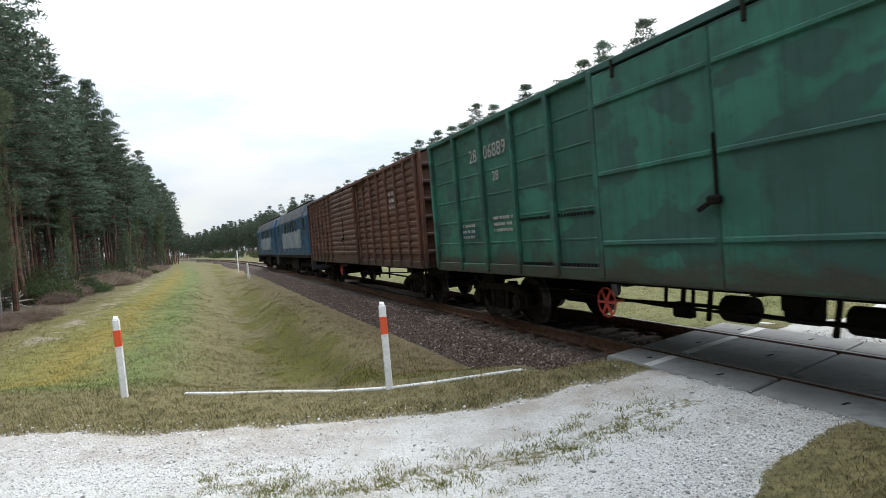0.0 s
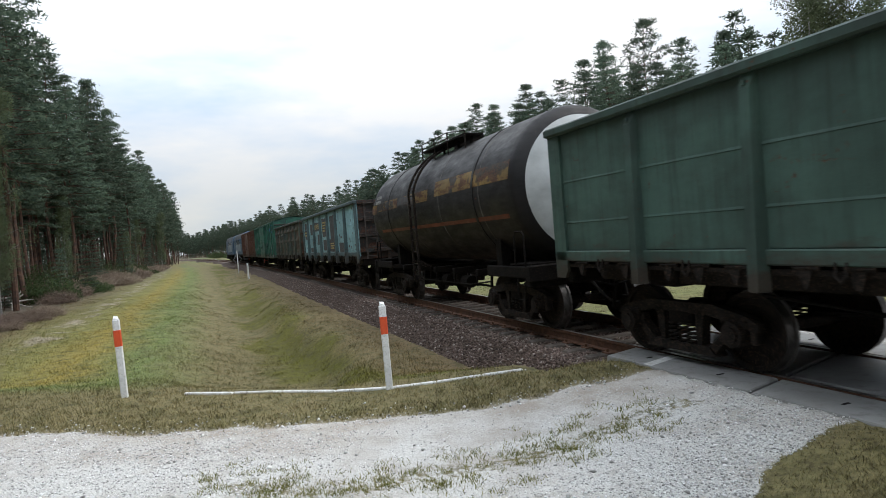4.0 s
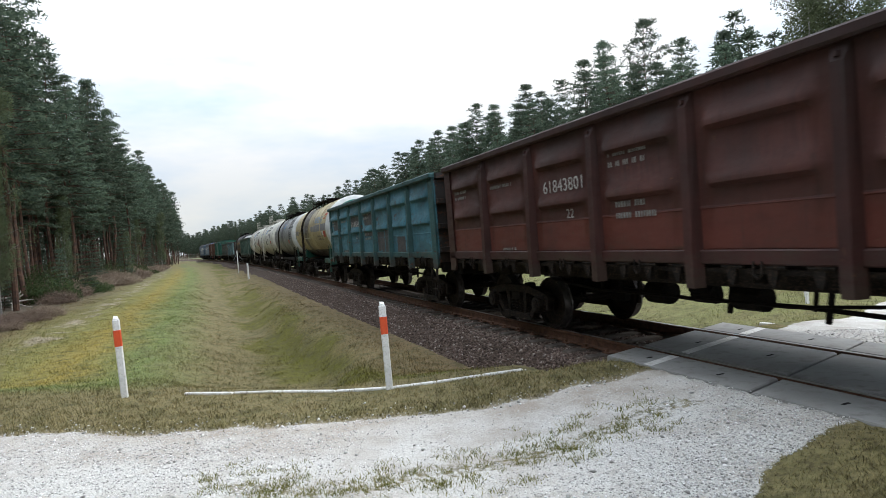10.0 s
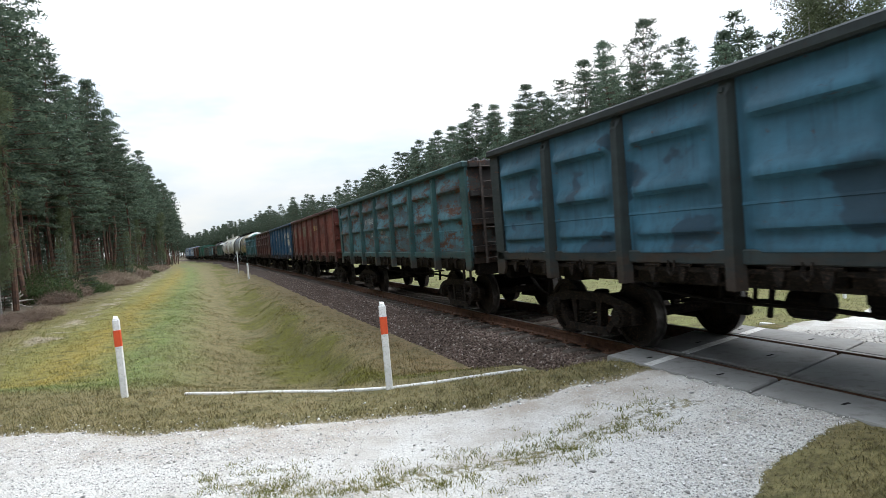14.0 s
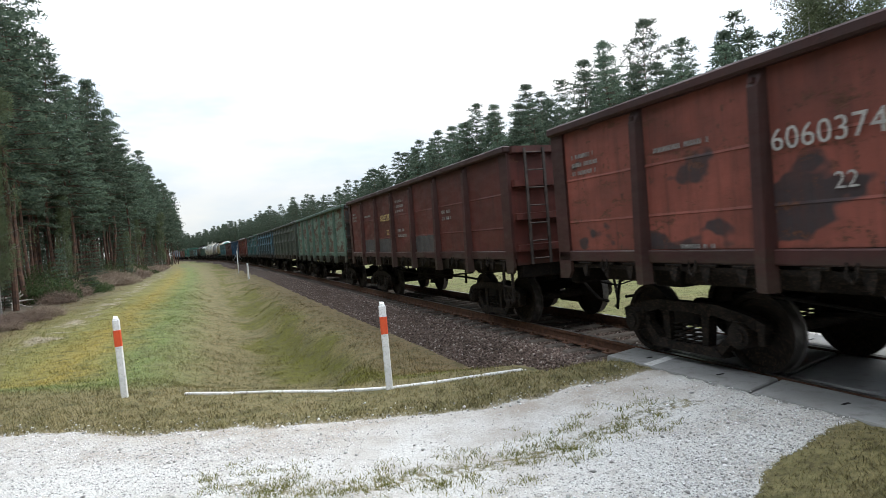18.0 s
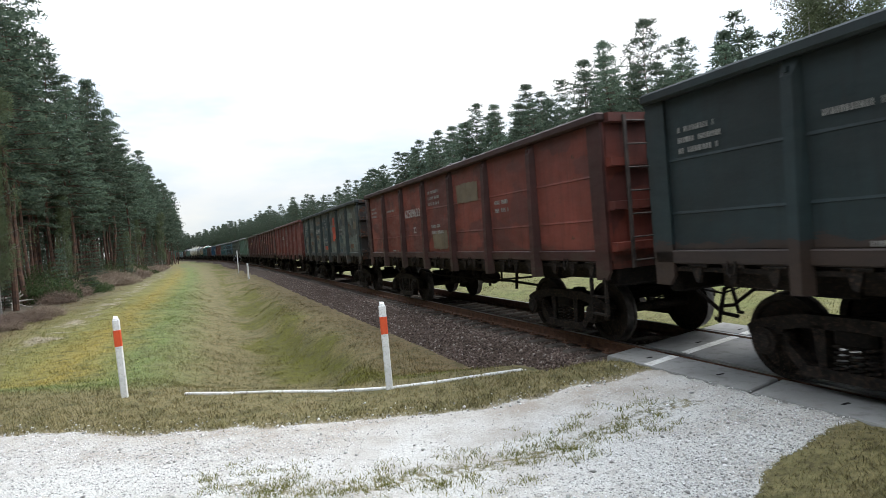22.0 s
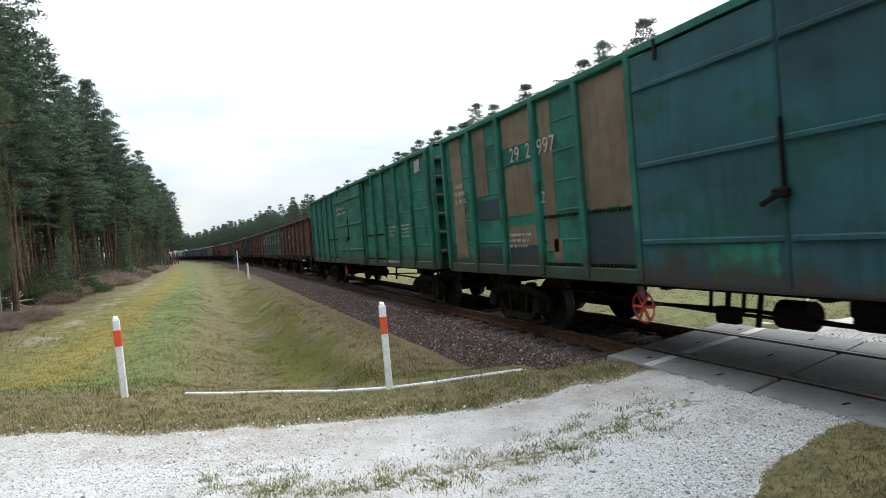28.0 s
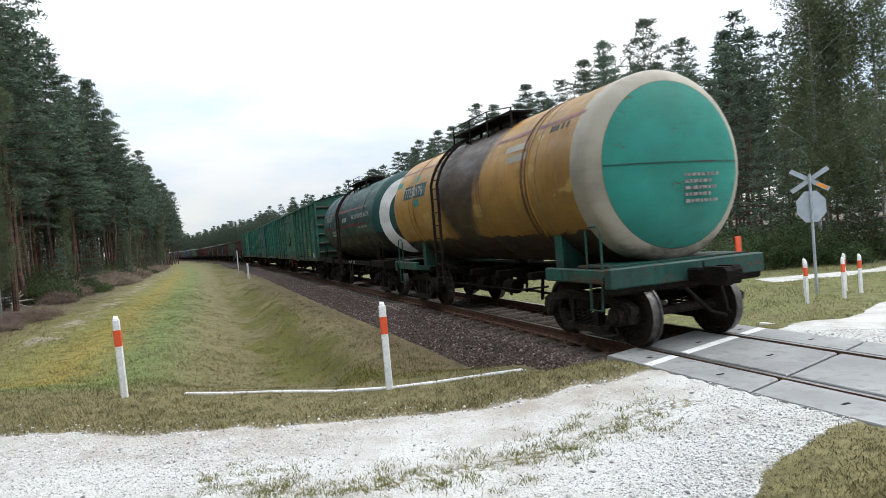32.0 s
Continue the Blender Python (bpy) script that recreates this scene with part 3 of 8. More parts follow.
BED = [s for s in STATIONS if s >= 2.9]
swept("ballast_bed", [(-2.42, -0.8), (-1.65, -0.23), (1.65, -0.23), (2.42, -0.8)], BED, m_ballast, "brown crushed stone ballast under the rails", "ballast")
RAIL = [(-0.036, 0), (0.036, 0), (0.036, -0.04), (0.010, -0.055), (0.010, -0.15), (0.072, -0.17), (0.072, -0.185), (-0.072, -0.185), (-0.072, -0.17), (-0.010, -0.15), (-0.010, -0.055), (-0.036, -0.04)]
for side in (0.796, -0.796):
    rail = swept("rail", [(lat + side, h - 0.004) for lat, h in RAIL], STATIONS, M_RAIL, "rusty steel rail with a bright worn head", "rail")
    swept("rail_head", [(side - 0.03, -0.003), (side - 0.02, 0.0), (side + 0.02, 0.0), (side + 0.03, -0.003)], STATIONS, M_TREAD, "", "", parent=rail)


# sleepers: pieces of the bed
def build_sleeper(mb):
    mb.box((0, 0, -0.09), (0.26, 2.7, 0.18), None, 0.03)


sleeper_me = cached("sleeper", build_sleeper)
bed = bpy.data.objects["ballast_bed"]
chair_me = cached("rail_chair", lambda mb: (mb.box((0, 0, 0.0), (0.2, 0.34, 0.03), None, 0.008), mb.cyl((0, 0.12, 0), (0, 0.12, 0.06), 0.022, 6), mb.cyl((0, -0.12, 0), (0, -0.12, 0.06), 0.022, 6)))
for i in range(150):
    s = 3.3 + 0.6 * i
    p, a = track(s, 0, -0.19)
    sl = part("sleeper", sleeper_me, M_SLEEPER, bed, m=Matrix.Translation(p) @ Matrix.Rotation(a + math.pi / 2, 4, "Z"))
    if i < 40:
        for side in (0.796, -0.796):
            part("rail_chair", chair_me, M_RAIL, sl, m=pose(0, side, 0.004))

# ---- the crossing: concrete slabs between and beside the rails ----
crossing = thing("level_crossing", "wet grey concrete slabs of a level crossing", "crossing", kind="structure")


def slab(s0, s1, l0, l1, skew):
    """One slab from s0 to s1 along the line and l0 to l1 across it, its ends skewed as the road is."""
    mb = MB()
    c = 0.02
    corners = []
    for s, l in ((s0 + c, l0), (s1 - c, l0), (s1 - c, l1), (s0 + c, l1)):
        p, _ = track(s - skew * l, l)
        corners.append((p.x, p.y))
    cx, cy = sum(p[0] for p in corners) / 4, sum(p[1] for p in corners) / 4
    vs = []
    for z, k in ((-0.2, 1.0), (-0.022, 1.0), (-0.008, 0.985)):
        vs += [(cx + (x - cx) * k, cy + (y - cy) * k, z) for x, y in corners]
    fs = [(3, 2, 1, 0), (8, 9, 10, 11)]
    for j in (0, 4):
        fs += [(j + i, j + (i + 1) % 4, j + 4 + (i + 1) % 4, j + 4 + i) for i in range(4)]
    mb.add(vs, fs)
    return part("slab", mb, M_SLAB, crossing)


SKEW = 0.28
mb = MB()
bedc = [track(s_ - 0.28 * l_, l_)[0] for s_, l_ in ((-9.3, 1.46), (2.86, 1.46), (2.86, -1.46), (-9.3, -1.46))]
mb.add([(p.x, p.y, z) for z in (-0.24, -0.075) for p in bedc], [(4, 5, 6, 7), (0, 1, 5, 4), (1, 2, 6, 5), (2, 3, 7, 6), (3, 0, 4, 7)])
part("joint_filling", mb, mottled("dark_joint_grit", (0.012, 0.011, 0.010), (0.035, 0.031, 0.028), 6), crossing)
for s0, s1 in ((-9.2, -6.2), (-6.2, -3.2), (-3.2, 0.42), (0.42, 2.92)):
    for l0, l1 in ((0.875, 1.52), (-0.675, 0.675), (-1.52, -0.875)):
        sl = slab(s0, s1, l0, l1, SKEW)
        for ds in (0.25, 0.75):
            p, a = track(s0 + (s1 - s0) * ds - SKEW * (l0 + l1) / 2, (l0 + l1) / 2, -0.0065)
            part("lifting_hole", cached("lifting_hole", lambda mb: mb.box((0, 0, 0), (0.10, 0.035, 0.004))), M_IRON, sl, m=Matrix.Translation(p) @ Matrix.Rotation(a, 4, "Z"))
for l0, l1 in ((0.885, 1.5), (-0.665, 0.665), (-1.48, -0.885)):
    mb = MB()
    pts = []
    for s, l in ((1.98, l0), (2.13, l0), (2.13, l1), (1.98, l1)):
        pts.append(track(s - SKEW * l, l)[0])
    mb.add([(p.x, p.y, z) for z in (-0.01, -0.004) for p in pts], [(4, 5, 6, 7), (0, 1, 5, 4), (1, 2, 6, 5), (2, 3, 7, 6), (3, 0, 4, 7)])
    part("white_line", mb, M_LINE, crossing, "worn white painted line across the slabs")

# white edging laid along the verge
kerb = thing("road_edging", "white painted low edging strip in the grass", "edging", kind="structure")
kp = [(-4.25, 9.62), (-3.4, 9.37), (-2.59, 9.19), (-1.75, 9.0), (-0.94, 8.9), (-0.25, 8.96), (0.42, 9.07), (1.05, 9.12), (1.72, 9.13)]
for (xa, ya), (xb, yb) in zip(kp, kp[1:]):
    za, zb = gz(xa, ya), gz(xb, yb)
    mb = MB()
    d = Vector((xb - xa, yb - ya, zb - za))
    mb.box((0, 0, 0), (d.length - 0.012, 0.06, 0.09), None, 0.012)
    part("edging_stone", mb, M_LINE, kerb, m=Matrix.Translation(((xa + xb) / 2, (ya + yb) / 2, (za + zb) / 2 - 0.016)) @ d.to_track_quat("X", "Z").to_matrix().to_4x4())
mb = MB()
mb.box((0, 0, 0), (0.75, 0.09, 0.09), None, 0.015)
xw, yw = from_plan(4.35, -4.0)
part("edging_stone", mb, M_LINE, kerb, m=Matrix.Translation((xw, yw, gz(xw, yw) + 0.02)) @ Matrix.Rotation(radians(-62), 4, "Z"))


# ---- marker posts ----
def build_post(mb):
    mb.box((0, 0, 0.56), (0.10, 0.075, 1.32), None, 0.012)
    mb.add([(-0.038, -0.03, 1.22), (0.038, -0.03, 1.22), (0.038, 0.03, 1.22), (-0.038, 0.03, 1.22), (-0.03, -0.025, 1.245), (0.03, -0.025, 1.235), (0.03, 0.025, 1.265), (-0.03, 0.025, 1.275)],
           [(0, 1, 5, 4), (1, 2, 6, 5), (2, 3, 7, 6), (3, 0, 4, 7), (4, 5, 6, 7)])


def marker_post(x, y, height, lean=(0, 0), turn=0, base=None, group="white marker posts"):
    k = height / 1.27
    ob = thing("marker_post", "white concrete marker post with an orange red band", "marker post", group=group)
    z = gz(x, y) if base is None else base
    part("post", cached("marker_post", build_post), M_WHITE, ob, m=Matrix.Scale(k, 4))
    part("band", cached("post_band", lambda mb: mb.box((0, 0, 0.93), (0.106, 0.081, 0.27), None, 0.012)), M_RED, ob, "orange red reflective band", m=Matrix.Scale(k, 4))
    ob.matrix_basis = Matrix.Translation((x, y, z)) @ Euler((radians(lean[0]), radians(lean[1]), radians(turn))).to_matrix().to_4x4()
    return ob


marker_post(-0.94, 8.87, 1.28, (0, -0.5), 8)
marker_post(-5.22, 9.66, 1.30, (1, -1.2), 20)


def place(px_s, px_lat, h, lean=(0, 0), turn=0):
    x, y = from_plan(px_s, px_lat)
    return marker_post(x, y, h, lean, turn)


place(5.45, -6.3, 1.02, (0, 0.5), 5)
place(6.27, -7.3, 0.98, (0, 1), 12)
place(5.4, -7.5, 1.0, (0, 0.3), 10)
place(6.3, -8.8, 1.0, (0, 0), 12)
place(5.75, -8.6, 1.0, (0, 0), 0)

# ---- signs ----
sx, sy = from_plan(6.52, -8.03)
sign = thing("crossing_sign", "grey backs of a crossbuck and octagonal stop sign on a pole", "road sign", Matrix.Translation((sx, sy, gz(sx, sy))) @ Matrix.Rotation(radians(-28), 4, "Z"))
part("pole", cached("sign_pole", lambda mb: mb.cyl((0, 0, -0.2), (0, 0, 3.13), 0.035, 12)), M_GALV, sign)
octa = [(0.36 * math.cos(radians(22.5 + 45 * i)), 0.44 * math.sin(radians(22.5 + 45 * i)) + 2.28) for i in range(8)]
part("stop_plate", cached("stop_plate", lambda mb: mb.prism(octa, 0.04, 0.06)), M_SIGNBACK, sign, "bare grey back of an octagonal sign")
for ang, nm in ((33, "arm_a"), (-33, "arm_b")):
    off = 0.064 if ang > 0 else 0.084
    arm = part("cross_arm", cached("cross_arm|" + nm, lambda mb: (mb.box((0, off, 0), (1.02, 0.012, 0.115), None, 0.004), mb.box((0, off - 0.012, 0.05), (1.0, 0.012, 0.014)), mb.box((0, off - 0.012, -0.05), (1.0, 0.012, 0.014)))), M_SIGNBACK, sign, m=pose(0, 0, 2.98, 0, -ang, 0))
    if ang < 0:
        part("orange_strip", cached("orange_strip", lambda mb: mb.box((0.33, off - 0.02, 0), (0.26, 0.006, 0.08))), M_ORANGE, arm, "orange reflective strip")

# pole with two crossed plates and a short post further along the line
px, py = from_plan(72.0, 3.3)
far_post = thing("line_marker", "white pole with crossed warning plates beside the ballast", "track sign", Matrix.Translation((px, py, gz(px, py))) @ Matrix.Rotation(A0, 4, "Z"))
part("pole", cached("thin_pole", lambda mb: mb.cyl((0, 0, -0.2), (0, 0, 2.55), 0.06, 8)), M_WHITE, far_post)
for k in (1, -1):
    part("plate", cached("far_plate|%d" % k, lambda mb: (mb.beam((0.15 * k, -0.08, 1.95), (0.45 * k, -0.08, 1.5), 0.09, 0.02), mb.beam((0.45 * k, -0.08, 1.5), (0.15 * k, -0.08, 1.05), 0.09, 0.02))), M_SIGNBACK, far_post)
px, py = from_plan(50.5, 3.5)
marker = thing("hectometre_post", "plain short white post in the grass", "track post", Matrix.Translation((px, py, gz(px, py))))
part("post", cached("hecto", lambda mb: mb.box((0, 0, 0.55), (0.13, 0.10, 1.5), None, 0.02)), M_WHITE, marker)


# ---- trees ----
def tufts(rng, centres, radius, blades, length, width, droop=0.0, flat=False):
    """Needle or leaf blades set round many centres."""
    n = len(centres) * blades
    c = np.repeat(np.asarray(centres, float), blades, 0)
    d = rng.normal(size=(n, 3))
    d /= np.linalg.norm(d, axis=1)[:, None] + 1e-9
    d[:, 2] = d[:, 2] * (0.5 if flat else 0.75) + 0.25 - droop
    base = c + rng.normal(size=(n, 3)) * radius * np.array((0.46, 0.46, 0.2 if flat else 0.42))
    ln = length * rng.uniform(0.6, 1.3, n)[:, None]
    side = np.cross(d, rng.normal(size=(n, 3)))
    side /= np.linalg.norm(side, axis=1)[:, None] + 1e-9
    side *= width * rng.uniform(0.6, 1.3, n)[:, None]
    v = np.stack([base - side, base + side, base + d * ln], 1).reshape(-1, 3)
    return v


def tri_mesh(name, v):
    me = bpy.data.meshes.new(name)
    n = len(v) // 3
    me.vertices.add(len(v))
    me.vertices.foreach_set("co", np.asarray(v, np.float32).ravel())
    me.loops.add(len(v))
    me.loops.foreach_set("vertex_index", np.arange(len(v), dtype=np.int32))
    me.polygons.add(n)
    me.polygons.foreach_set("loop_start", np.arange(0, len(v), 3, dtype=np.int32))
    me.update(calc_edges=True)
    return me


def pine(seed, height, crown_from, spread_r, n_whorl, blades=8, dense=4.8, size=0.36):
    """Trunk with limbs in whorls; each limb carries twigs that end in tufts of needles, with gaps between them."""
    rng = np.random.default_rng(seed)
    mb = MB()
    bend = rng.normal(size=2) * 0.25
    pts = [Vector((bend[0] * math.sin(k * 0.9), bend[1] * math.sin(k * 0.7), -0.3 + (height * 0.97 + 0.3) * k / 7)) for k in range(8)]
    r0 = height * 0.0078
    for k in range(7):
        mb.cyl(pts[k], pts[k + 1], r0 * (1 - k / 7.6), 8, r0 * (1 - (k + 1) / 7.6), caps=False)

    def stem(z):
        k = min(6.99, max(0.0, (z + 0.3) / (height * 0.97 + 0.3) * 7))
        return pts[int(k)].lerp(pts[int(k) + 1], k - int(k))
    centres = []
    lopsided = rng.uniform(0, 2 * math.pi)
    for w in range(n_whorl):
        f = min(1.0, max(0.0, (w + rng.uniform(-0.25, 0.25)) / (n_whorl - 1)))
        axis = stem(height * (crown_from + (0.985 - crown_from) * f))
        reach = spread_r * (0.05 + 0.95 * (1 - f) ** 0.72) * min(1.0, 0.6 + 2.0 * f) * rng.uniform(0.78, 1.12)
        turn = rng.uniform(0, 2 * math.pi)
        n_limb = int(rng.integers(5, 8))
        for i in range(n_limb):
            a = turn + 2 * math.pi * i / n_limb + rng.normal() * 0.22
            ln = max(0.25, reach * rng.uniform(0.5, 1.15) * (1 + 0.18 * math.cos(a - lopsided)))
            rise = ln * (rng.uniform(-0.22, 0.12) + 0.55 * f ** 1.6)
            tip = axis + Vector((math.cos(a) * ln, math.sin(a) * ln, rise))
            mb.cyl(axis, tip, 0.045 * (1.15 - f), 3, 0.008, caps=False)
            side = Vector((-math.sin(a), math.cos(a), 0))
            for q in range(max(3, int(ln * dense))):
                u = 1.0 if q == 0 else rng.uniform(0.25, 1.0) ** 0.7
                off = rng.uniform(-1, 1) * 0.36 * ln * (1.12 - u) + rng.normal() * 0.05
                p = axis.lerp(tip, u) + side * off
                centres.append((p.x, p.y, p.z + abs(off) * 0.12 + rng.uniform(0.0, 0.12)))
    p = stem(height * 0.97)
    centres.append((p.x, p.y, p.z + 0.15))
    # dead lower limbs
    for i in range(14):
        z = height * crown_from * rng.uniform(0.3, 1.0)
        a, ln = rng.uniform(0, 2 * math.pi), rng.uniform(0.4, 1.6)
        axis = stem(z)
        mb.cyl(axis, axis + Vector((math.cos(a) * ln, math.sin(a) * ln, rng.uniform(-0.4, 0.2))), 0.022, 3, 0.006, caps=False)
    v = tufts(rng, centres, size * 1.3, blades, size, size * 0.16, flat=True)
    return mb.mesh("pine_trunk", True), tri_mesh("pine_crown", v)


def birch(seed, height):
    rng = np.random.default_rng(seed)
    mb = MB()
    lean = rng.normal(size=2) * 0.5
    pts = [Vector((lean[0] * (k / 7) ** 2 + rng.normal() * 0.06, lean[1] * (k / 7) ** 2, -0.3 + height * k / 7)) for k in range(8)]
    for k in range(7):
        mb.cyl(pts[k], pts[k + 1], 0.085 * (1 - k / 7.5), 8, 0.085 * (1 - (k + 1) / 7.5), caps=False)
    centres = []
    for i in range(64):
        f = rng.uniform(0.22, 0.97)
        k = f * 7
        axis = pts[min(6, int(k))].lerp(pts[min(7, int(k) + 1)], k - int(k))
        a, ln = rng.uniform(0, 2 * math.pi), rng.uniform(0.7, 2.3) * (1.15 - f * 0.7)
        tip = axis + Vector((math.cos(a) * ln, math.sin(a) * ln, ln * rng.uniform(0.2, 0.8)))
        mb.cyl(axis, tip, 0.03 * (1.2 - f), 4, 0.008, caps=False)
        # hanging twigs
        for q in range(7):
            u = rng.uniform(0.4, 1.0)
            p = axis.lerp(tip, u) + Vector((rng.normal() * 0.3, rng.normal() * 0.3, 0.1))
            drop = rng.uniform(0.5, 2.0)
            for h in np.arange(0, drop, 0.16):
                centres.append((p.x + rng.normal() * 0.05, p.y + rng.normal() * 0.05, p.z - h))
    v = tufts(rng, centres, 0.20, 7, 0.11, 0.032, 0.4)
    return mb.mesh("birch_trunk", True), tri_mesh("birch_crown", v)


def shrub(seed, r, h, blades, n, length=0.16, width=0.03):
    rng = np.random.default_rng(seed)
    c = []
    for i in range(n):
        a, q = rng.uniform(0, 2 * math.pi), math.sqrt(rng.uniform())
        c.append((math.cos(a) * q * r, math.sin(a) * q * r, h * rng.uniform(0.05, 1.0) * (1 - 0.55 * q)))
    v = tufts(rng, c, 0.18, blades, length, width)
    mb = MB()
    for i in range(14):
        a = rng.uniform(0, 2 * math.pi)
        mb.cyl((0, 0, -0.1), (math.cos(a) * r * 0.7, math.sin(a) * r * 0.7, h * rng.uniform(0.4, 0.9)), 0.018, 4, 0.005, caps=False)
    return mb.mesh("shrub_stems"), tri_mesh("shrub_leaves", v)


PINES = [pine(11, 20.5, 0.30, 4.0, 20, 10), pine(12, 19.0, 0.40, 3.8, 18, 10), pine(13, 21.0, 0.44, 3.8, 18, 10), pine(14, 17.5, 0.24, 4.0, 20, 10), pine(15, 18.5, 0.46, 3.6, 16, 10)]
NEAR = [pine(61, 20.5, 0.26, 3.6, 21, 14, 6.6, 0.26), pine(62, 19.5, 0.34, 3.4, 19, 14, 6.6, 0.26), pine(63, 20.0, 0.40, 3.4, 18, 14, 6.6, 0.26)]
YOUNG = [pine(21, 8.0, 0.08, 1.8, 17, 10, 5.0, 0.22), pine(22, 6.0, 0.05, 1.6, 14, 10, 5.0, 0.22), pine(23, 10.5, 0.12, 1.9, 19, 10, 5.0, 0.22)]
BIRCHES = [birch(31, 15.0), birch(32, 17.0), birch(33, 12.0)]
BUSHES = [shrub(41, 1.3, 1.7, 9, 240), shrub(42, 1.0, 1.1, 9, 190), shrub(43, 1.6, 2.6, 9, 330)]
BRUSH = [shrub(51, 1.2, 1.0, 10, 200, 0.4, 0.012), shrub(52, 0.9, 0.7, 10, 150, 0.4, 0.012)]


def plant(name, kinds, k, x, y, scale, turn, bark, leaf, label, category, group):
    trunk, crown = kinds[k % len(kinds)]
    ob = thing(name, label, category, Matrix.Translation((x, y, gz(x, y))) @ Matrix.Rotation(turn, 4, "Z") @ Matrix.Scale(scale, 4), group)
    part("trunk" if category == "tree" else "stem", trunk, bark, ob)
    part("crown" if category == "tree" else "foliage", crown, leaf, ob)
    return ob


rnd = random.Random(7)
FAR_PINES = []


def set_pine(x, y, sc, k=None, kinds=None, group="pine wood beside the track", far=False):
    young = kinds is YOUNG
    k = rnd.randrange(9) if k is None else k
    if far:
        FAR_PINES.append((x, y, sc, len(PINES) + k % len(YOUNG) if young else k % len(PINES), rnd.uniform(0, 6.28)))
        return
    plant("young_pine" if young else "pine_tree", kinds or PINES, k, x, y, sc, rnd.uniform(0, 6.28), M_PINE_BARK, M_NEEDLE,
          "young dark green pine with branches to the ground" if young else "tall Scots pine with a reddish trunk and dark crown", "tree", group)


def far_wood():
    """The wood's depth and added unseen pines, joined: whole pines with coarser crowns."""
    cv, tv, tf, k0 = [], [], [], 0
    coarse = []
    for trunk, crown in PINES + YOUNG:
        v = np.empty(len(crown.vertices) * 3, np.float32)
        crown.vertices.foreach_get("co", v)
        v = v.reshape(-1, 3, 3)[::4]
        mid = v.mean(1, keepdims=True)
        t = np.empty(len(trunk.vertices) * 3, np.float32)
        trunk.vertices.foreach_get("co", t)
        q = np.array([p.vertices[:] for p in trunk.polygons][:56])
        coarse.append((mid + (v - mid) * 1.7, t.reshape(-1, 3), q))
    for x, y, sc, k, turn in FAR_PINES:
        c, t, q = coarse[k]
        if y > 110 or y < 8:
            mid = c[::2].mean(1, keepdims=True)
            c = mid + (c[::2] - mid) * 1.5
        rot = np.array([[math.cos(turn), -math.sin(turn), 0], [math.sin(turn), math.cos(turn), 0], [0, 0, 1]]) * sc
        off = np.array([x, y, gz(x, y)])
        cv.append((c.reshape(-1, 3) @ rot.T) + off)
        n = int(q.max()) + 1
        tv.append((t[:n] @ rot.T) + off)
        tf.append(q + k0)
        k0 += n
    cv = np.concatenate(cv)
    soup("far_wood", M_NEEDLE, cv, np.arange(len(cv)).reshape(-1, 3), "dense dark crowns of the pine wood further in and of added unseen pines", "woods")
    soup("far_trunks", M_PINE_BARK, np.concatenate(tv), np.concatenate(tf), "bare trunks in the depth of the pine wood and of added unseen pines", "woods")


# wood along the camera's side of the line
s = 8.0
while s < 215:
    for row, lat in enumerate((17.6, 20.2, 23.2, 26.6)):
        if row == 3 and s > 120:
            continue
        x, y = from_plan(s + rnd.uniform(-1.2, 1.2), lat - 0.010 * max(0, s - 40) + rnd.uniform(-0.9, 0.9))
        set_pine(x, y, rnd.uniform(0.76, 1.05), rnd.choice((0, 1, 2, 4, 1, 2, 4)), NEAR if row == 0 and s < 62 else None, far=row > 1 or s > 130 or (row == 1 and s > 70))
    s += rnd.uniform(2.7, 3.9)
for i in range(26):
    for lat in (31.0, 36.0):
        x, y = from_plan(6 + i * 4.6 + rnd.uniform(-1.2, 1.2), lat + rnd.uniform(-1.5, 1.5))
        set_pine(x, y, rnd.uniform(0.84, 1.0), far=True)
# unseen pines beside and behind the crossing, added to block low sky light
for i in range(30):
    for lat in (19.0, 22.5, 26.5):
        x, y = from_plan(5 - i * 3.4 + rnd.uniform(-1.2, 1.2), lat + 0.25 * i * (i < 12) + rnd.uniform(-1.2, 1.2))
        if x / max(y, 0.1) < -0.75 or y < 0:
            set_pine(x, y, rnd.uniform(0.84, 1.03), far=True)
    for lat in (-29, -33):
        x, y = from_plan(6 - i * 3.4 + rnd.uniform(-1.2, 1.2), lat + rnd.uniform(-1.2, 1.2))
        if y < x * 0.9:
            set_pine(x, y, rnd.uniform(0.7, 0.95), far=True)
for i in range(26):
    for lat in (0.0, 4.0):
        x, y = -16.0 + i * 1.3 + rnd.uniform(-1, 1), -19.0 - lat + rnd.uniform(-1, 1)
        if (x - X0) * LEFT0[0] + (y - Y0) * LEFT0[1] > 5:
            set_pine(x, y, rnd.uniform(0.8, 1.0), far=True)
# undergrowth of young pines in the depth
for i in range(60):
    x, y = from_plan(24 + i * 2.6 + rnd.uniform(-1.2, 1.2), rnd.uniform(25.0, 34.0))
    set_pine(x, y, rnd.uniform(0.4, 0.75), None, YOUNG, far=True)
for i in range(40):
    x, y = from_plan(60 + i * 4.0, 42 + rnd.uniform(-2, 2))
    set_pine(x, y, rnd.uniform(0.9, 1.3), 2, YOUNG, far=True)
for s, lat, k, sc in ((33.0, 16.2, 0, 1.0), (80.0, 16.0, 2, 1.0), (37.5, 16.8, 2, 0.98), (150, 15.0, 0, 0.95), (190, 14.4, 3, 0.9)):
    x, y = from_plan(s, lat)
    set_pine(x, y, sc, k)
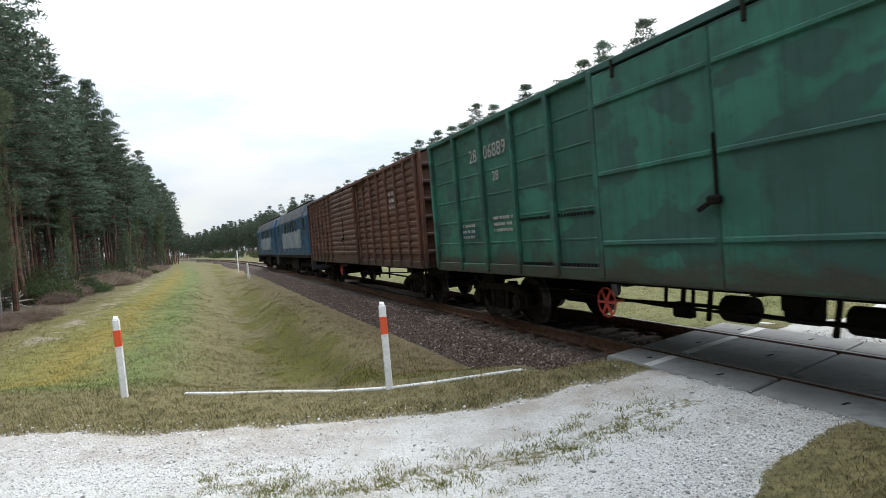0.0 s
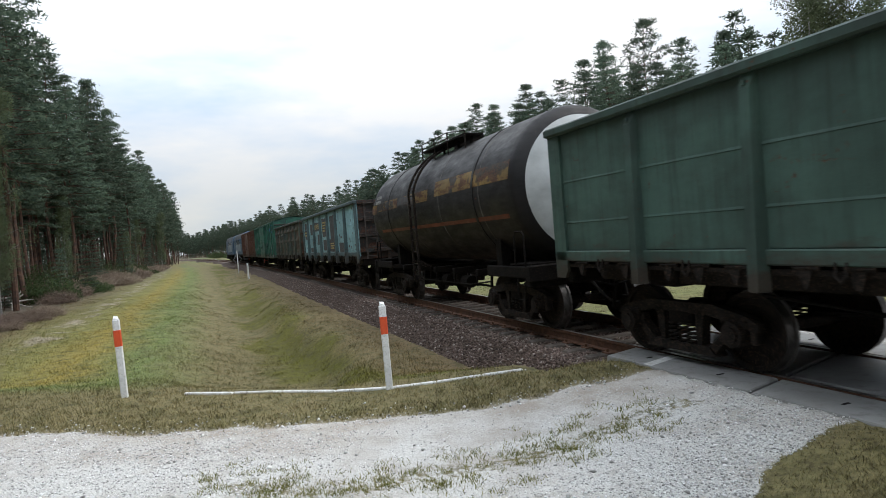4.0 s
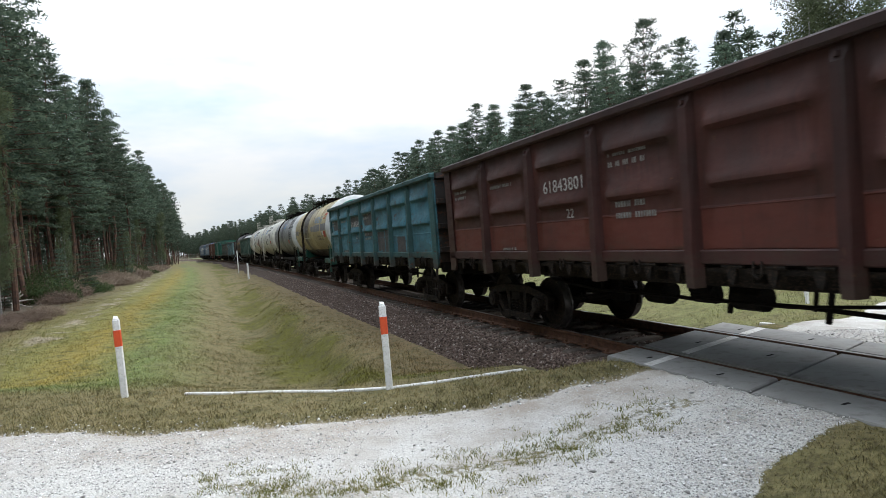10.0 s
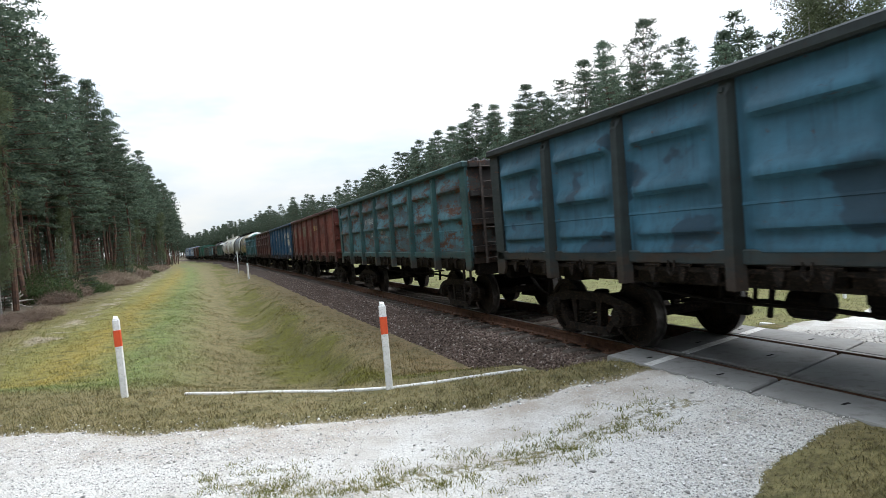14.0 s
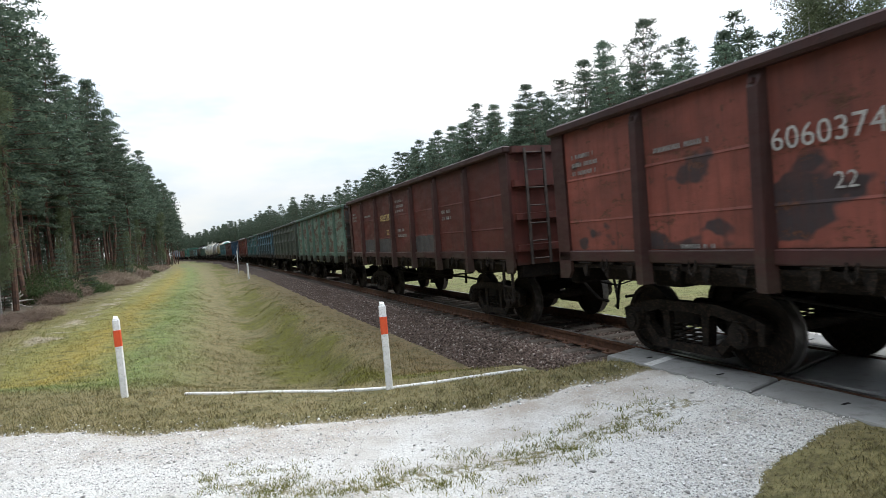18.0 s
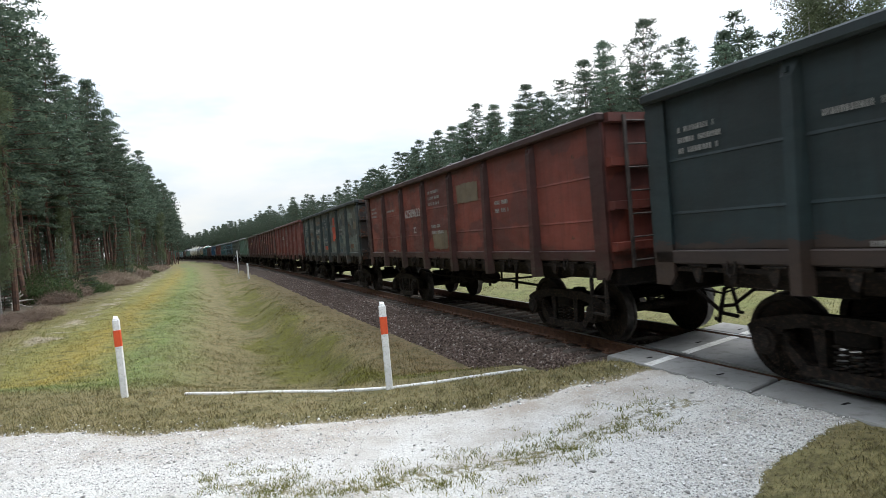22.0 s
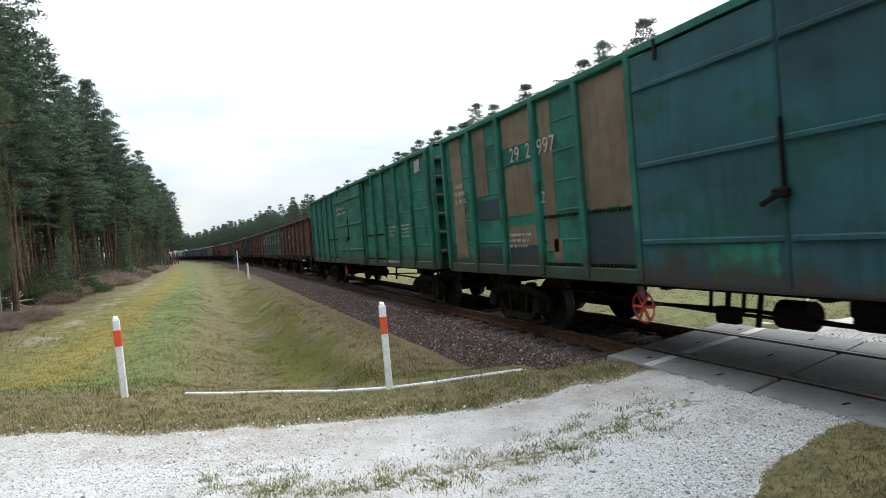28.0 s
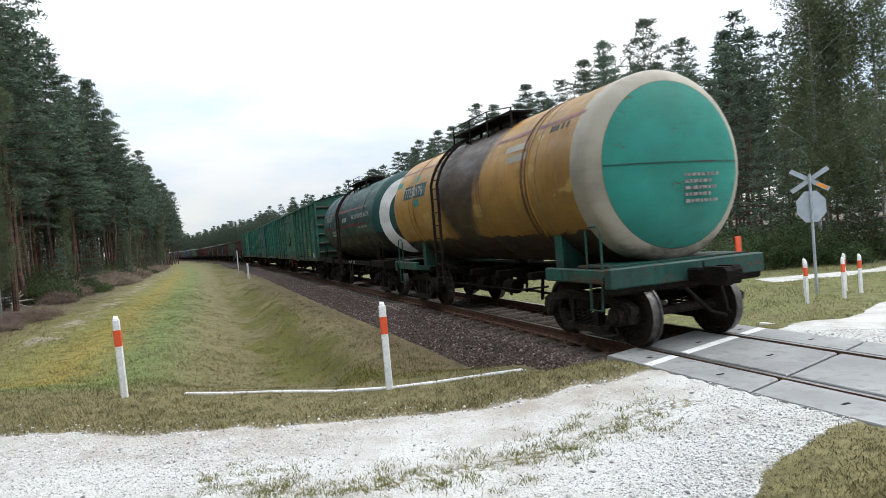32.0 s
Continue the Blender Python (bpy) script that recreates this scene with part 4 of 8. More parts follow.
for i in range(24):
    x, y = from_plan(27 + i * 5.6 + rnd.uniform(-2, 2), rnd.uniform(14.2, 17.0))
    if i % 4:
        set_pine(x, y, rnd.uniform(0.35, 0.75), None, YOUNG, "young pines at the edge of the wood")
    else:
        plant("young_birch", BIRCHES, rnd.randrange(3), x, y, rnd.uniform(0.45, 0.75), rnd.uniform(0, 6.28), M_BIRCH_BARK, M_BIRCHLEAF, "slender young birch at the edge of the pine wood", "tree", "birches")
for i in range(64):
    x, y = from_plan(13 + i * 1.7 + rnd.uniform(-1, 1), rnd.uniform(13.8, 16.6))
    k = rnd.random()
    if x / y < -0.63 and y < 34:
        continue
    if k < 0.36:
        plant("bush", BUSHES, rnd.randrange(3), x, y, rnd.uniform(0.4, 0.75), rnd.uniform(0, 6), M_PINE_BARK, M_BUSH, "leafy green bush under the pines", "bush", "bushes at the wood edge")
    else:
        plant("brushwood", BRUSH, rnd.randrange(2), x, y, rnd.uniform(0.8, 1.3), rnd.uniform(0, 6), M_PINE_BARK, M_BRUSH, "heap of dry brown brushwood at the wood edge", "brushwood", "brushwood at the wood edge")

for i in range(46):
    x, y = from_plan(24 + i * 1.5 + rnd.uniform(-1, 1), rnd.uniform(15.2, 18.6))
    if x / y < -0.66 and y < 34:
        continue
    if rnd.random() < 0.55:
        plant("bush", BUSHES, rnd.randrange(3), x, y, rnd.uniform(0.8, 1.35), rnd.uniform(0, 6), M_PINE_BARK, M_BUSH, "leafy green bush under the pines", "bush", "bushes at the wood edge")
    else:
        plant("brushwood", BRUSH, rnd.randrange(2), x, y, rnd.uniform(1.1, 1.7), rnd.uniform(0, 6), M_PINE_BARK, M_BRUSH, "heap of dry brown brushwood at the wood edge", "brushwood", "brushwood at the wood edge")
for i in range(20):
    x, y = from_plan(12 + i * 0.9 + rnd.uniform(-0.5, 0.5), rnd.uniform(13.0, 15.0))
    plant("brushwood", BRUSH, rnd.randrange(2), x, y, rnd.uniform(0.35, 0.6), rnd.uniform(0, 6), M_PINE_BARK, M_BRUSH, "heap of dry brown brushwood at the wood edge", "brushwood", "brushwood at the wood edge")
# wood on the other side of the line
s = 26.0
while s < 470:
    for lat in ((-26, -30, -34.5) if s < 150 else (-23, -27)):
        p, a = track(s + rnd.uniform(-1.5, 1.5), lat + rnd.uniform(-1.4, 1.4))
        set_pine(p.x, p.y, rnd.uniform(0.70, 0.86) if s < 60 else rnd.uniform(0.76, 0.90) if s < 110 else rnd.uniform(0.66, 0.80), group="pine wood across the track", far=lat < -27 or s > 90)
    s += rnd.uniform(2.0, 2.7) * (1 if s < 120 else 1.25)
for i in range(14):
    p, a = track(30 + i * 2.4, -24 - rnd.uniform(0, 4))
    set_pine(p.x, p.y, rnd.uniform(0.9, 1.3), 2, YOUNG, "young pines across the track", far=True)
for i in range(100):
    p, a = track(60 + i * 3.6, -21.5 - rnd.uniform(0, 3))
    set_pine(p.x, p.y, rnd.uniform(0.5, 1.0), None, YOUNG, "young pines across the track", far=True)
# the wood closes the view beyond the bend
for i in range(84):
    p, a = track(430 + rnd.uniform(0, 60), -92 + i * 2.6 + rnd.uniform(-1, 1))
    set_pine(p.x, p.y, rnd.uniform(0.85, 1.05), group="pine wood beyond the bend", far=True)
for i in range(46):
    p, a = track(215 + i * 4.6, 15.5 + rnd.uniform(-1.2, 1.2))
    set_pine(p.x, p.y, rnd.uniform(0.8, 1.0), group="pine wood beside the track", far=True)
    p, a = track(215 + i * 4.6, 20 + rnd.uniform(-1.2, 1.2))
    set_pine(p.x, p.y, rnd.uniform(0.8, 1.0), group="pine wood beside the track", far=True)
for i in range(50):
    p, a = track(425 + rnd.uniform(0, 14), -60 + i * 2.0 + rnd.uniform(-1, 1))
    set_pine(p.x, p.y, rnd.uniform(0.7, 1.1), None, YOUNG, "pine wood beyond the bend", far=True)
# older pines behind the crossing, young growth before them
for i in range(15):
    for j in range(3):
        x, y = 17.0 + 3.1 * i + rnd.uniform(-1.1, 1.1), 53.0 - 0.3 * i + 3.4 * j + rnd.uniform(-1, 1)
        set_pine(x, y, rnd.uniform(0.58, 0.80), group="pine wood across the track", far=j > 0)
for i in range(14):
    for j in range(3):
        x, y = 12.8 + 1.8 * i + rnd.uniform(-0.6, 0.6), 25.5 + 3.2 * j + rnd.uniform(-0.9, 0.9) - 0.1 * i
        set_pine(x, y, rnd.uniform(0.62, 0.9) * (0.8 + 0.16 * j), rnd.choice((0, 1, 2)), YOUNG, "young pines across the track")
for x, y, k, sc in ((14.7, 23.8, 1, 0.92), (15.5, 24.6, 2, 1.1), (17.3, 23.9, 0, 1.0)):
    plant("birch_tree", BIRCHES, k, x, y, sc, rnd.uniform(0, 6), M_BIRCH_BARK, M_BIRCHLEAF, "birch with a white trunk and hanging twigs", "tree", "birches")
for i in range(22):
    x, y = 10.5 + i * 0.75, 23.0 + rnd.uniform(-0.5, 2.0) + 0.03 * i
    plant("bush", BUSHES, rnd.randrange(3), x, y, rnd.uniform(0.5, 0.95), rnd.uniform(0, 6), M_PINE_BARK, M_BUSH, "leafy green bush under the pines", "bush", "bushes across the track")
for i in range(14):
    p, a = track(105 + i * 14, -9 - rnd.uniform(0, 5))
    plant("bush", BUSHES, rnd.randrange(3), p.x, p.y, rnd.uniform(1.2, 2.0), rnd.uniform(0, 6), M_PINE_BARK, M_BUSH, "bright green bush beside the line", "bush", "bushes along the line")

far_wood()

# fallen log with its root plate at the wood edge
lx, ly = -24.4, 33.0
log = thing("fallen_log", "weathered grey fallen trunk with bare roots", "log", Matrix.Translation((lx, ly, gz(lx, ly))) @ Matrix.Rotation(radians(12), 4, "Z"))
mb = MB()
lp = [(-3.2, 0, 0.55), (-1.6, 0.1, 0.5), (0.0, 0.0, 0.42), (0.9, -0.05, 0.4)]
for (pa, pb), (ra, rb) in zip(zip(lp, lp[1:]), ((0.2, 0.22), (0.22, 0.26), (0.26, 0.34))):
    mb.cyl(pa, pb, ra, 10, rb)
part("log_trunk", mb.mesh("log_trunk", True), mottled("grey_dead_wood", (0.22, 0.20, 0.18), (0.42, 0.40, 0.37), 4, 0.9, 0, 14, 0.8), log)
for i in range(9):
    a = i / 9 * 2 * math.pi
    mb = MB()
    q = (1.0 + 0.35 * rnd.random(), -0.05 + 0.75 * math.cos(a), 0.42 + 0.5 * math.sin(a))
    mb.cyl((0.8, -0.05, 0.4), q, 0.07, 6, 0.035)
    mb.cyl(q, (q[0] + rnd.uniform(-0.1, 0.3), q[1] * 1.25, max(0.02, q[2] * 1.2 - 0.1)), 0.035, 5, 0.01)
    part("root", mb, bpy.data.materials["grey_dead_wood"], log)


# ---- loose stones and grass blades ----
def pebbles(rng, x, y, z, size):
    """Eight-sided rough stones lying at the given places."""
    n = len(x)
    unit = np.array([(1, 0, 0), (0, 1, 0), (-1, 0, 0), (0, -1, 0), (0, 0, 1), (0, 0, -1)], float)
    tri = np.array([(0, 1, 4), (1, 2, 4), (2, 3, 4), (3, 0, 4), (1, 0, 5), (2, 1, 5), (3, 2, 5), (0, 3, 5)])
    v = unit[None] * rng.uniform(0.55, 1.25, (n, 6, 1)) * size[:, None, None] + rng.normal(size=(n, 6, 3)) * size[:, None, None] * 0.16
    v[:, :, 2] *= 0.72
    a = rng.uniform(0, 6.28, n)
    c, s_ = np.cos(a)[:, None], np.sin(a)[:, None]
    v = np.stack([v[:, :, 0] * c - v[:, :, 1] * s_, v[:, :, 0] * s_ + v[:, :, 1] * c, v[:, :, 2]], -1)
    v += np.stack([x, y, z], -1)[:, None]
    return v.reshape(-1, 3), (tri[None] + (np.arange(n) * 6)[:, None, None]).reshape(-1, 3)


rng = np.random.default_rng(3)
# limestone chips on the road
n = 120000
u = rng.uniform(0, 1, n) ** 1.25
y = 4.2 + u * 5.2
x = rng.uniform(-1, 1, n) * (y * 0.78 + 0.4)
packed = np.clip(0.5 + 0.6 * wobble(x, y, 0.55, 5.0), 0.12, 1)
keep = (road_mask(x, y) > rng.uniform(0.05, 0.9, n)) & (rng.uniform(0, 1, n) < packed) & (rng.uniform(0, 1, n) > 0.35 * weed_mask(x, y)) & (rng.uniform(0, 1, n) > 0.6 * np.exp(-((np.interp(x, EDGE_X, EDGE_Y) - y - 0.2) / 0.3) ** 2))
x, y = x[keep], y[keep]
size = 0.0058 + 0.0098 * rng.uniform(0, 1, len(x)) ** 2.2 + 0.018 * (rng.uniform(0, 1, len(x)) > 0.992)
soup("limestone_chips", m_lime, *pebbles(rng, x, y, ground_z(x, y) + size * 0.25, size), "loose white limestone chips on the road", "gravel")
# a fringe of stones thrown into the grass
n = 1100
x = rng.uniform(-8, 2.4, n)
y = np.interp(x, EDGE_X, EDGE_Y) + np.abs(rng.normal(size=n)) * 0.28 - 0.1
size = 0.006 + 0.024 * rng.uniform(0, 1, n) ** 5
soup("stray_chips", m_lime, *pebbles(rng, x, y, ground_z(x, y) + size * 0.3, size), "white stones scattered at the road edge", "gravel")
# ballast stones on the shoulder
n = 30000
ss = 2.95 + rng.uniform(0, 1, n) ** 1.7 * 52
lt = np.where(rng.uniform(0, 1, n) < 0.8, rng.uniform(0.95, 2.45, n) + 0.25 * (rng.uniform(0, 1, n) > 0.93), rng.uniform(-0.7, 0.7, n))
x, y = X0 + DIR0[0] * ss + LEFT0[0] * lt, Y0 + DIR0[1] * ss + LEFT0[1] * lt
z = np.where(lt < 1.65, -0.225, -0.225 - (lt - 1.65) * 0.74)
size = rng.uniform(0.018, 0.042, n)
soup("ballast_stones", m_stone, *pebbles(rng, x, y, z, size), "loose brown ballast stones along the rail", "ballast")


def blades(x, y, height, width):
    n = len(x)
    z = ground_z(x, y) - 0.004
    a = rng.uniform(0, 6.28, n)
    tip = rng.normal(size=(n, 2)) * height[:, None] * 0.6
    side = np.stack([np.cos(a), np.sin(a)], -1) * width
    v = np.stack([np.stack([x - side[:, 0], y - side[:, 1], z], -1), np.stack([x + side[:, 0], y + side[:, 1], z], -1), np.stack([x + tip[:, 0], y + tip[:, 1], z + height], -1)], 1)
    return v.reshape(-1, 3), np.arange(n * 3).reshape(-1, 3)


M_BLADE, nodes, links, b = material("grass_blades", 0.8, 0, 0.2)
geo = nodes.new("ShaderNodeNewGeometry")
hs = nodes.new("ShaderNodeHueSaturation")
f = math_node(nodes, links, "MULTIPLY_ADD", geo.outputs["Random Per Island"], 1.25)
f.node.inputs[2].default_value = 0.66
links.new(f, hs.inputs["Value"])
links.new(grass_colour(nodes, links, geo.outputs["Position"]), hs.inputs["Color"])
links.new(hs.outputs[0], b.inputs["Base Color"])
n = 420000
u = rng.uniform(0, 1, n) ** 1.7
y = 4.0 + u * 36
x = rng.uniform(-1, 1, n) * (y * 0.80 + 0.6)
dx, dy = x - X0, y - Y0
lt = dx * LEFT0[0] + dy * LEFT0[1]
sa = dx * DIR0[0] + dy * DIR0[1]
keep = (road_mask(x, y) < rng.uniform(0.1, 0.6, n)) & (((lt > 2.5) & (lt < 14.5)) | ((lt > 1.6) & (sa < 3.0)) | (lt < -2.4)) & (rng.uniform(0, 1, n) < 0.5 + 0.3 * wobble(x, y, 1.3, 3.0) + 0.25 * wobble(x, y, 4.1, 1.0))
x, y = x[keep], y[keep]
grass = soup("grass", M_BLADE, *blades(x, y, rng.uniform(0.02, 0.06, len(x)) * (1 + 0.5 * wobble(x, y, 0.8, 1.0)) + 0.05 * (rng.uniform(0, 1, len(x)) > 0.97), 0.0036 + 0.0002 * y.clip(0, 30)[:, None]), "short dry mown grass on the verge", "grass")
grass.data.attributes.new("strip", "FLOAT", "POINT").data.foreach_set("value", np.repeat(strip(x, y), 3).astype(np.float32))
grass.data.attributes.new("moss", "FLOAT", "POINT").data.foreach_set("value", np.repeat(moss(x, y), 3).astype(np.float32))
# taller clumps: grass stands in tufts, not as a lawn
n = 34000
u = rng.uniform(0, 1, n) ** 2.1
cy = 7.0 + u * 78
cx = rng.uniform(-1, 0.55, n) * (cy * 0.80 + 0.6)
lt = (cx - X0) * LEFT0[0] + (cy - Y0) * LEFT0[1]
keep = (road_mask(cx, cy) < 0.25) & (lt > 2.6) & (lt < 14.5) & (rng.uniform(0, 1, n) < 0.45 + 0.4 * wobble(cx, cy, 0.9, 6.0))
cx, cy = cx[keep], cy[keep]
k = rng.integers(5, 14, len(cx))
far = np.repeat(1 + cy / 40, k)
x = np.repeat(cx, k) + rng.normal(size=k.sum()) * 0.045 * far
y = np.repeat(cy, k) + rng.normal(size=k.sum()) * 0.045 * far
tall = np.repeat(rng.uniform(0.025, 0.075, len(cx)), k) * rng.uniform(0.6, 1.2, len(x))
clumps = soup("grass_clumps", M_BLADE, *blades(x, y, tall, (0.0045 * far)[:, None]), "taller tufts in the dry verge grass", "grass")
clumps.data.attributes.new("strip", "FLOAT", "POINT").data.foreach_set("value", np.repeat(strip(x, y), 3).astype(np.float32))
clumps.data.attributes.new("moss", "FLOAT", "POINT").data.foreach_set("value", np.repeat(moss(x, y), 3).astype(np.float32))
# weeds between the wheel tracks, in tufts
cx = rng.uniform(-2.6, 2.3, 190)
cy = np.interp(cx, [-4, -1.2, 0.6, 2.2], [6.3, 5.35, 5.75, 6.35]) + rng.normal(size=190) * 0.3
k = rng.integers(10, 70, 190)
x = np.repeat(cx, k) + rng.normal(size=k.sum()) * 0.06
y = np.repeat(cy, k) + rng.normal(size=k.sum()) * 0.045
soup("road_weeds", M_GRASS, *blades(x, y, rng.uniform(0.015, 0.06, len(x)), 0.004), "sparse weeds between the wheel tracks", "weeds")


# ---- the train: shared running gear ----
WHEEL_R = 0.4785


def build_wheelset(mb):
    mb.cyl((0, -0.98, 0), (0, 0.98, 0), 0.075, 10)
    for k in (1, -1):
        prof = [(0.70, 0.505), (0.73, 0.505), (0.735, 0.482), (0.86, 0.475), (0.862, 0.41), (0.82, 0.395), (0.80, 0.16), (0.85, 0.15), (0.85, 0.07), (0.70, 0.07), (0.72, 0.16), (0.755, 0.39), (0.70, 0.41)]
        n, vs, fs = 28, [], []
        for y, r in prof:
            for i in range(n):
                t = 2 * math.pi * i / n
                vs.append((r * math.cos(t), y * k, r * math.sin(t)))
        q = len(prof)
        for j in range(q):
            for i in range(n):
                a, c = j * n, ((j + 1) % q) * n
                f = (a + i, c + i, c + (i + 1) % n, a + (i + 1) % n)
                fs.append(f if k < 0 else f[::-1])
        mb.add(vs, fs)


def build_side_frame(mb):
    """Cast side frame with its two windows, axle boxes and wedge, on y = 0."""
    y0, y1 = -0.07, 0.07
    mb.prism([(-1.22, 0.62), (-1.05, 0.70), (-0.55, 0.80), (0.55, 0.80), (1.05, 0.70), (1.22, 0.62), (1.20, 0.52), (1.0, 0.56), (0.5, 0.66), (-0.5, 0.66), (-1.0, 0.56), (-1.20, 0.52)], y0, y1)
    mb.prism([(-0.62, 0.16), (0.62, 0.16), (0.50, 0.27), (-0.50, 0.27)], y0 - 0.03, y1 + 0.03)
    for k in (1, -1):
        mb.add(*_bar([(0.56 * k, 0.18), (0.47 * k, 0.26), (0.86 * k, 0.60), (1.0 * k, 0.60)], y0, y1))
        mb.add(*_bar([(0.36 * k, 0.25), (0.28 * k, 0.25), (0.28 * k, 0.70), (0.42 * k, 0.70)], y0, y1))
        mb.cyl((0.925 * k, -0.1, WHEEL_R), (0.925 * k, 0.17, WHEEL_R), 0.15, 12)
        mb.cyl((0.925 * k, 0.17, WHEEL_R), (0.925 * k, 0.20, WHEEL_R), 0.10, 10)
        mb.box((0.925 * k, 0.0, 0.60), (0.34, 0.2, 0.1), None, 0.02)
        mb.box((1.14 * k, 0, 0.50), (0.09, 0.14, 0.26), None, 0.02)
        mb.box((0.74 * k, 0, 0.46), (0.07, 0.14, 0.24), None, 0.02)


def _bar(poly, y0, y1):
    n = len(poly)
    vs = [(x, y0, z) for x, z in poly] + [(x, y1, z) for x, z in poly]
    return vs, [(i, (i + 1) % n, n + (i + 1) % n, n + i) for i in range(n)] + [tuple(range(n - 1, -1, -1)), tuple(range(n, 2 * n))]


def build_spring(mb):
    """A nest of coil springs."""
    for cx in (-0.16, 0.0, 0.16):
        pts = []
        for i in range(45):
            t = i / 44 * 4.5 * 2 * math.pi
            pts.append((cx + 0.072 * math.cos(t), 0.072 * math.sin(t), 0.27 + 0.25 * i / 44))
        for a, c in zip(pts, pts[1:]):
            mb.cyl(a, c, 0.017, 4, caps=False)


def build_bolster(mb):
    mb.box((0, 0, 0.60), (0.42, 2.2, 0.20), None, 0.04)
    mb.cyl((0, 0, 0.68), (0, 0, 0.80), 0.19, 14)
    for k in (1, -1):
        mb.box((0, 0.76 * k, 0.76), (0.22, 0.16, 0.1), None, 0.02)
        mb.beam((0.55 * k, -0.86, 0.42), (0.55 * k, 0.86, 0.42), 0.07, 0.09)
        for y in (0.79, -0.79):
            mb.box((0.43 * k, y, 0.46), (0.05, 0.09, 0.3), None, 0.015)
    mb.beam((-0.55, 0.1, 0.48), (0.55, 0.1, 0.36), 0.05, 0.06)


WHEELS = []


def wheelset_mesh():
    """The shared wheelset, its treads and flanges worn bright."""
    if "wheelset" not in MESHES:
        me = cached("wheelset", build_wheelset, True)
        me.materials.append(M_IRON2)
        me.materials.append(M_WHEELRIM)
        for p in me.polygons:
            r = [math.hypot(me.vertices[i].co.x, me.vertices[i].co.z) for i in p.vertices]
            if min(r) > 0.47:
                p.material_index = 1
    return MESHES["wheelset"]



def bogie(wagon, x):
    """A two-axle bogie: bolster, two side frames with springs, two wheelsets."""
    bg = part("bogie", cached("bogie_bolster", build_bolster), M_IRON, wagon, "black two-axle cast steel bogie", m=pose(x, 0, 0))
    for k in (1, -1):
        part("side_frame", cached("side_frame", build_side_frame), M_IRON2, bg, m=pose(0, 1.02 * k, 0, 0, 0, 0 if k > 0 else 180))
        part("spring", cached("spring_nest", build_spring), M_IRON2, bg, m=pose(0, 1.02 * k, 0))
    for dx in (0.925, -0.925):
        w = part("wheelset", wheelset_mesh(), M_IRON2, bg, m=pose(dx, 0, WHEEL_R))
        WHEELS.append((w, dx, x, wagon))
    return bg


def coupler(wagon, m):
    """Automatic coupler: shank, jaw and knuckle, with the air hose and the release rod beside it."""
    shank = part("coupler", cached("coupler_shank", lambda mb: mb.box((0.30, 0, 1.02), (0.6, 0.17, 0.2), None, 0.03)), M_IRON, wagon, m=m)
    part("jaw", cached("coupler_jaw", lambda mb: mb.prism([(0.5, 0.90), (0.86, 0.90), (0.92, 1.0), (0.92, 1.10), (0.86, 1.16), (0.5, 1.16)], -0.19, -0.05)), M_IRON, shank)
    part("knuckle", cached("coupler_knuckle", lambda mb: mb.prism([(0.5, 0.90), (0.78, 0.90), (0.82, 1.0), (0.82, 1.10), (0.78, 1.16), (0.5, 1.16)], 0.05, 0.2)), M_IRON, shank)
    part("air_hose", cached("coupler_hose", lambda mb: mb.pipe([(0.3, -0.35, 0.86), (0.55, -0.36, 0.7), (0.75, -0.33, 0.55), (0.95, -0.28, 0.52)], 0.028)), M_IRON, shank)
    part("release_rod", cached("coupler_rod", lambda mb: mb.pipe([(0.05, 0.9, 0.95), (0.12, 0.5, 0.85), (0.12, 0.2, 0.9), (0.2, 0.1, 1.2)], 0.014)), M_IRON, shank)


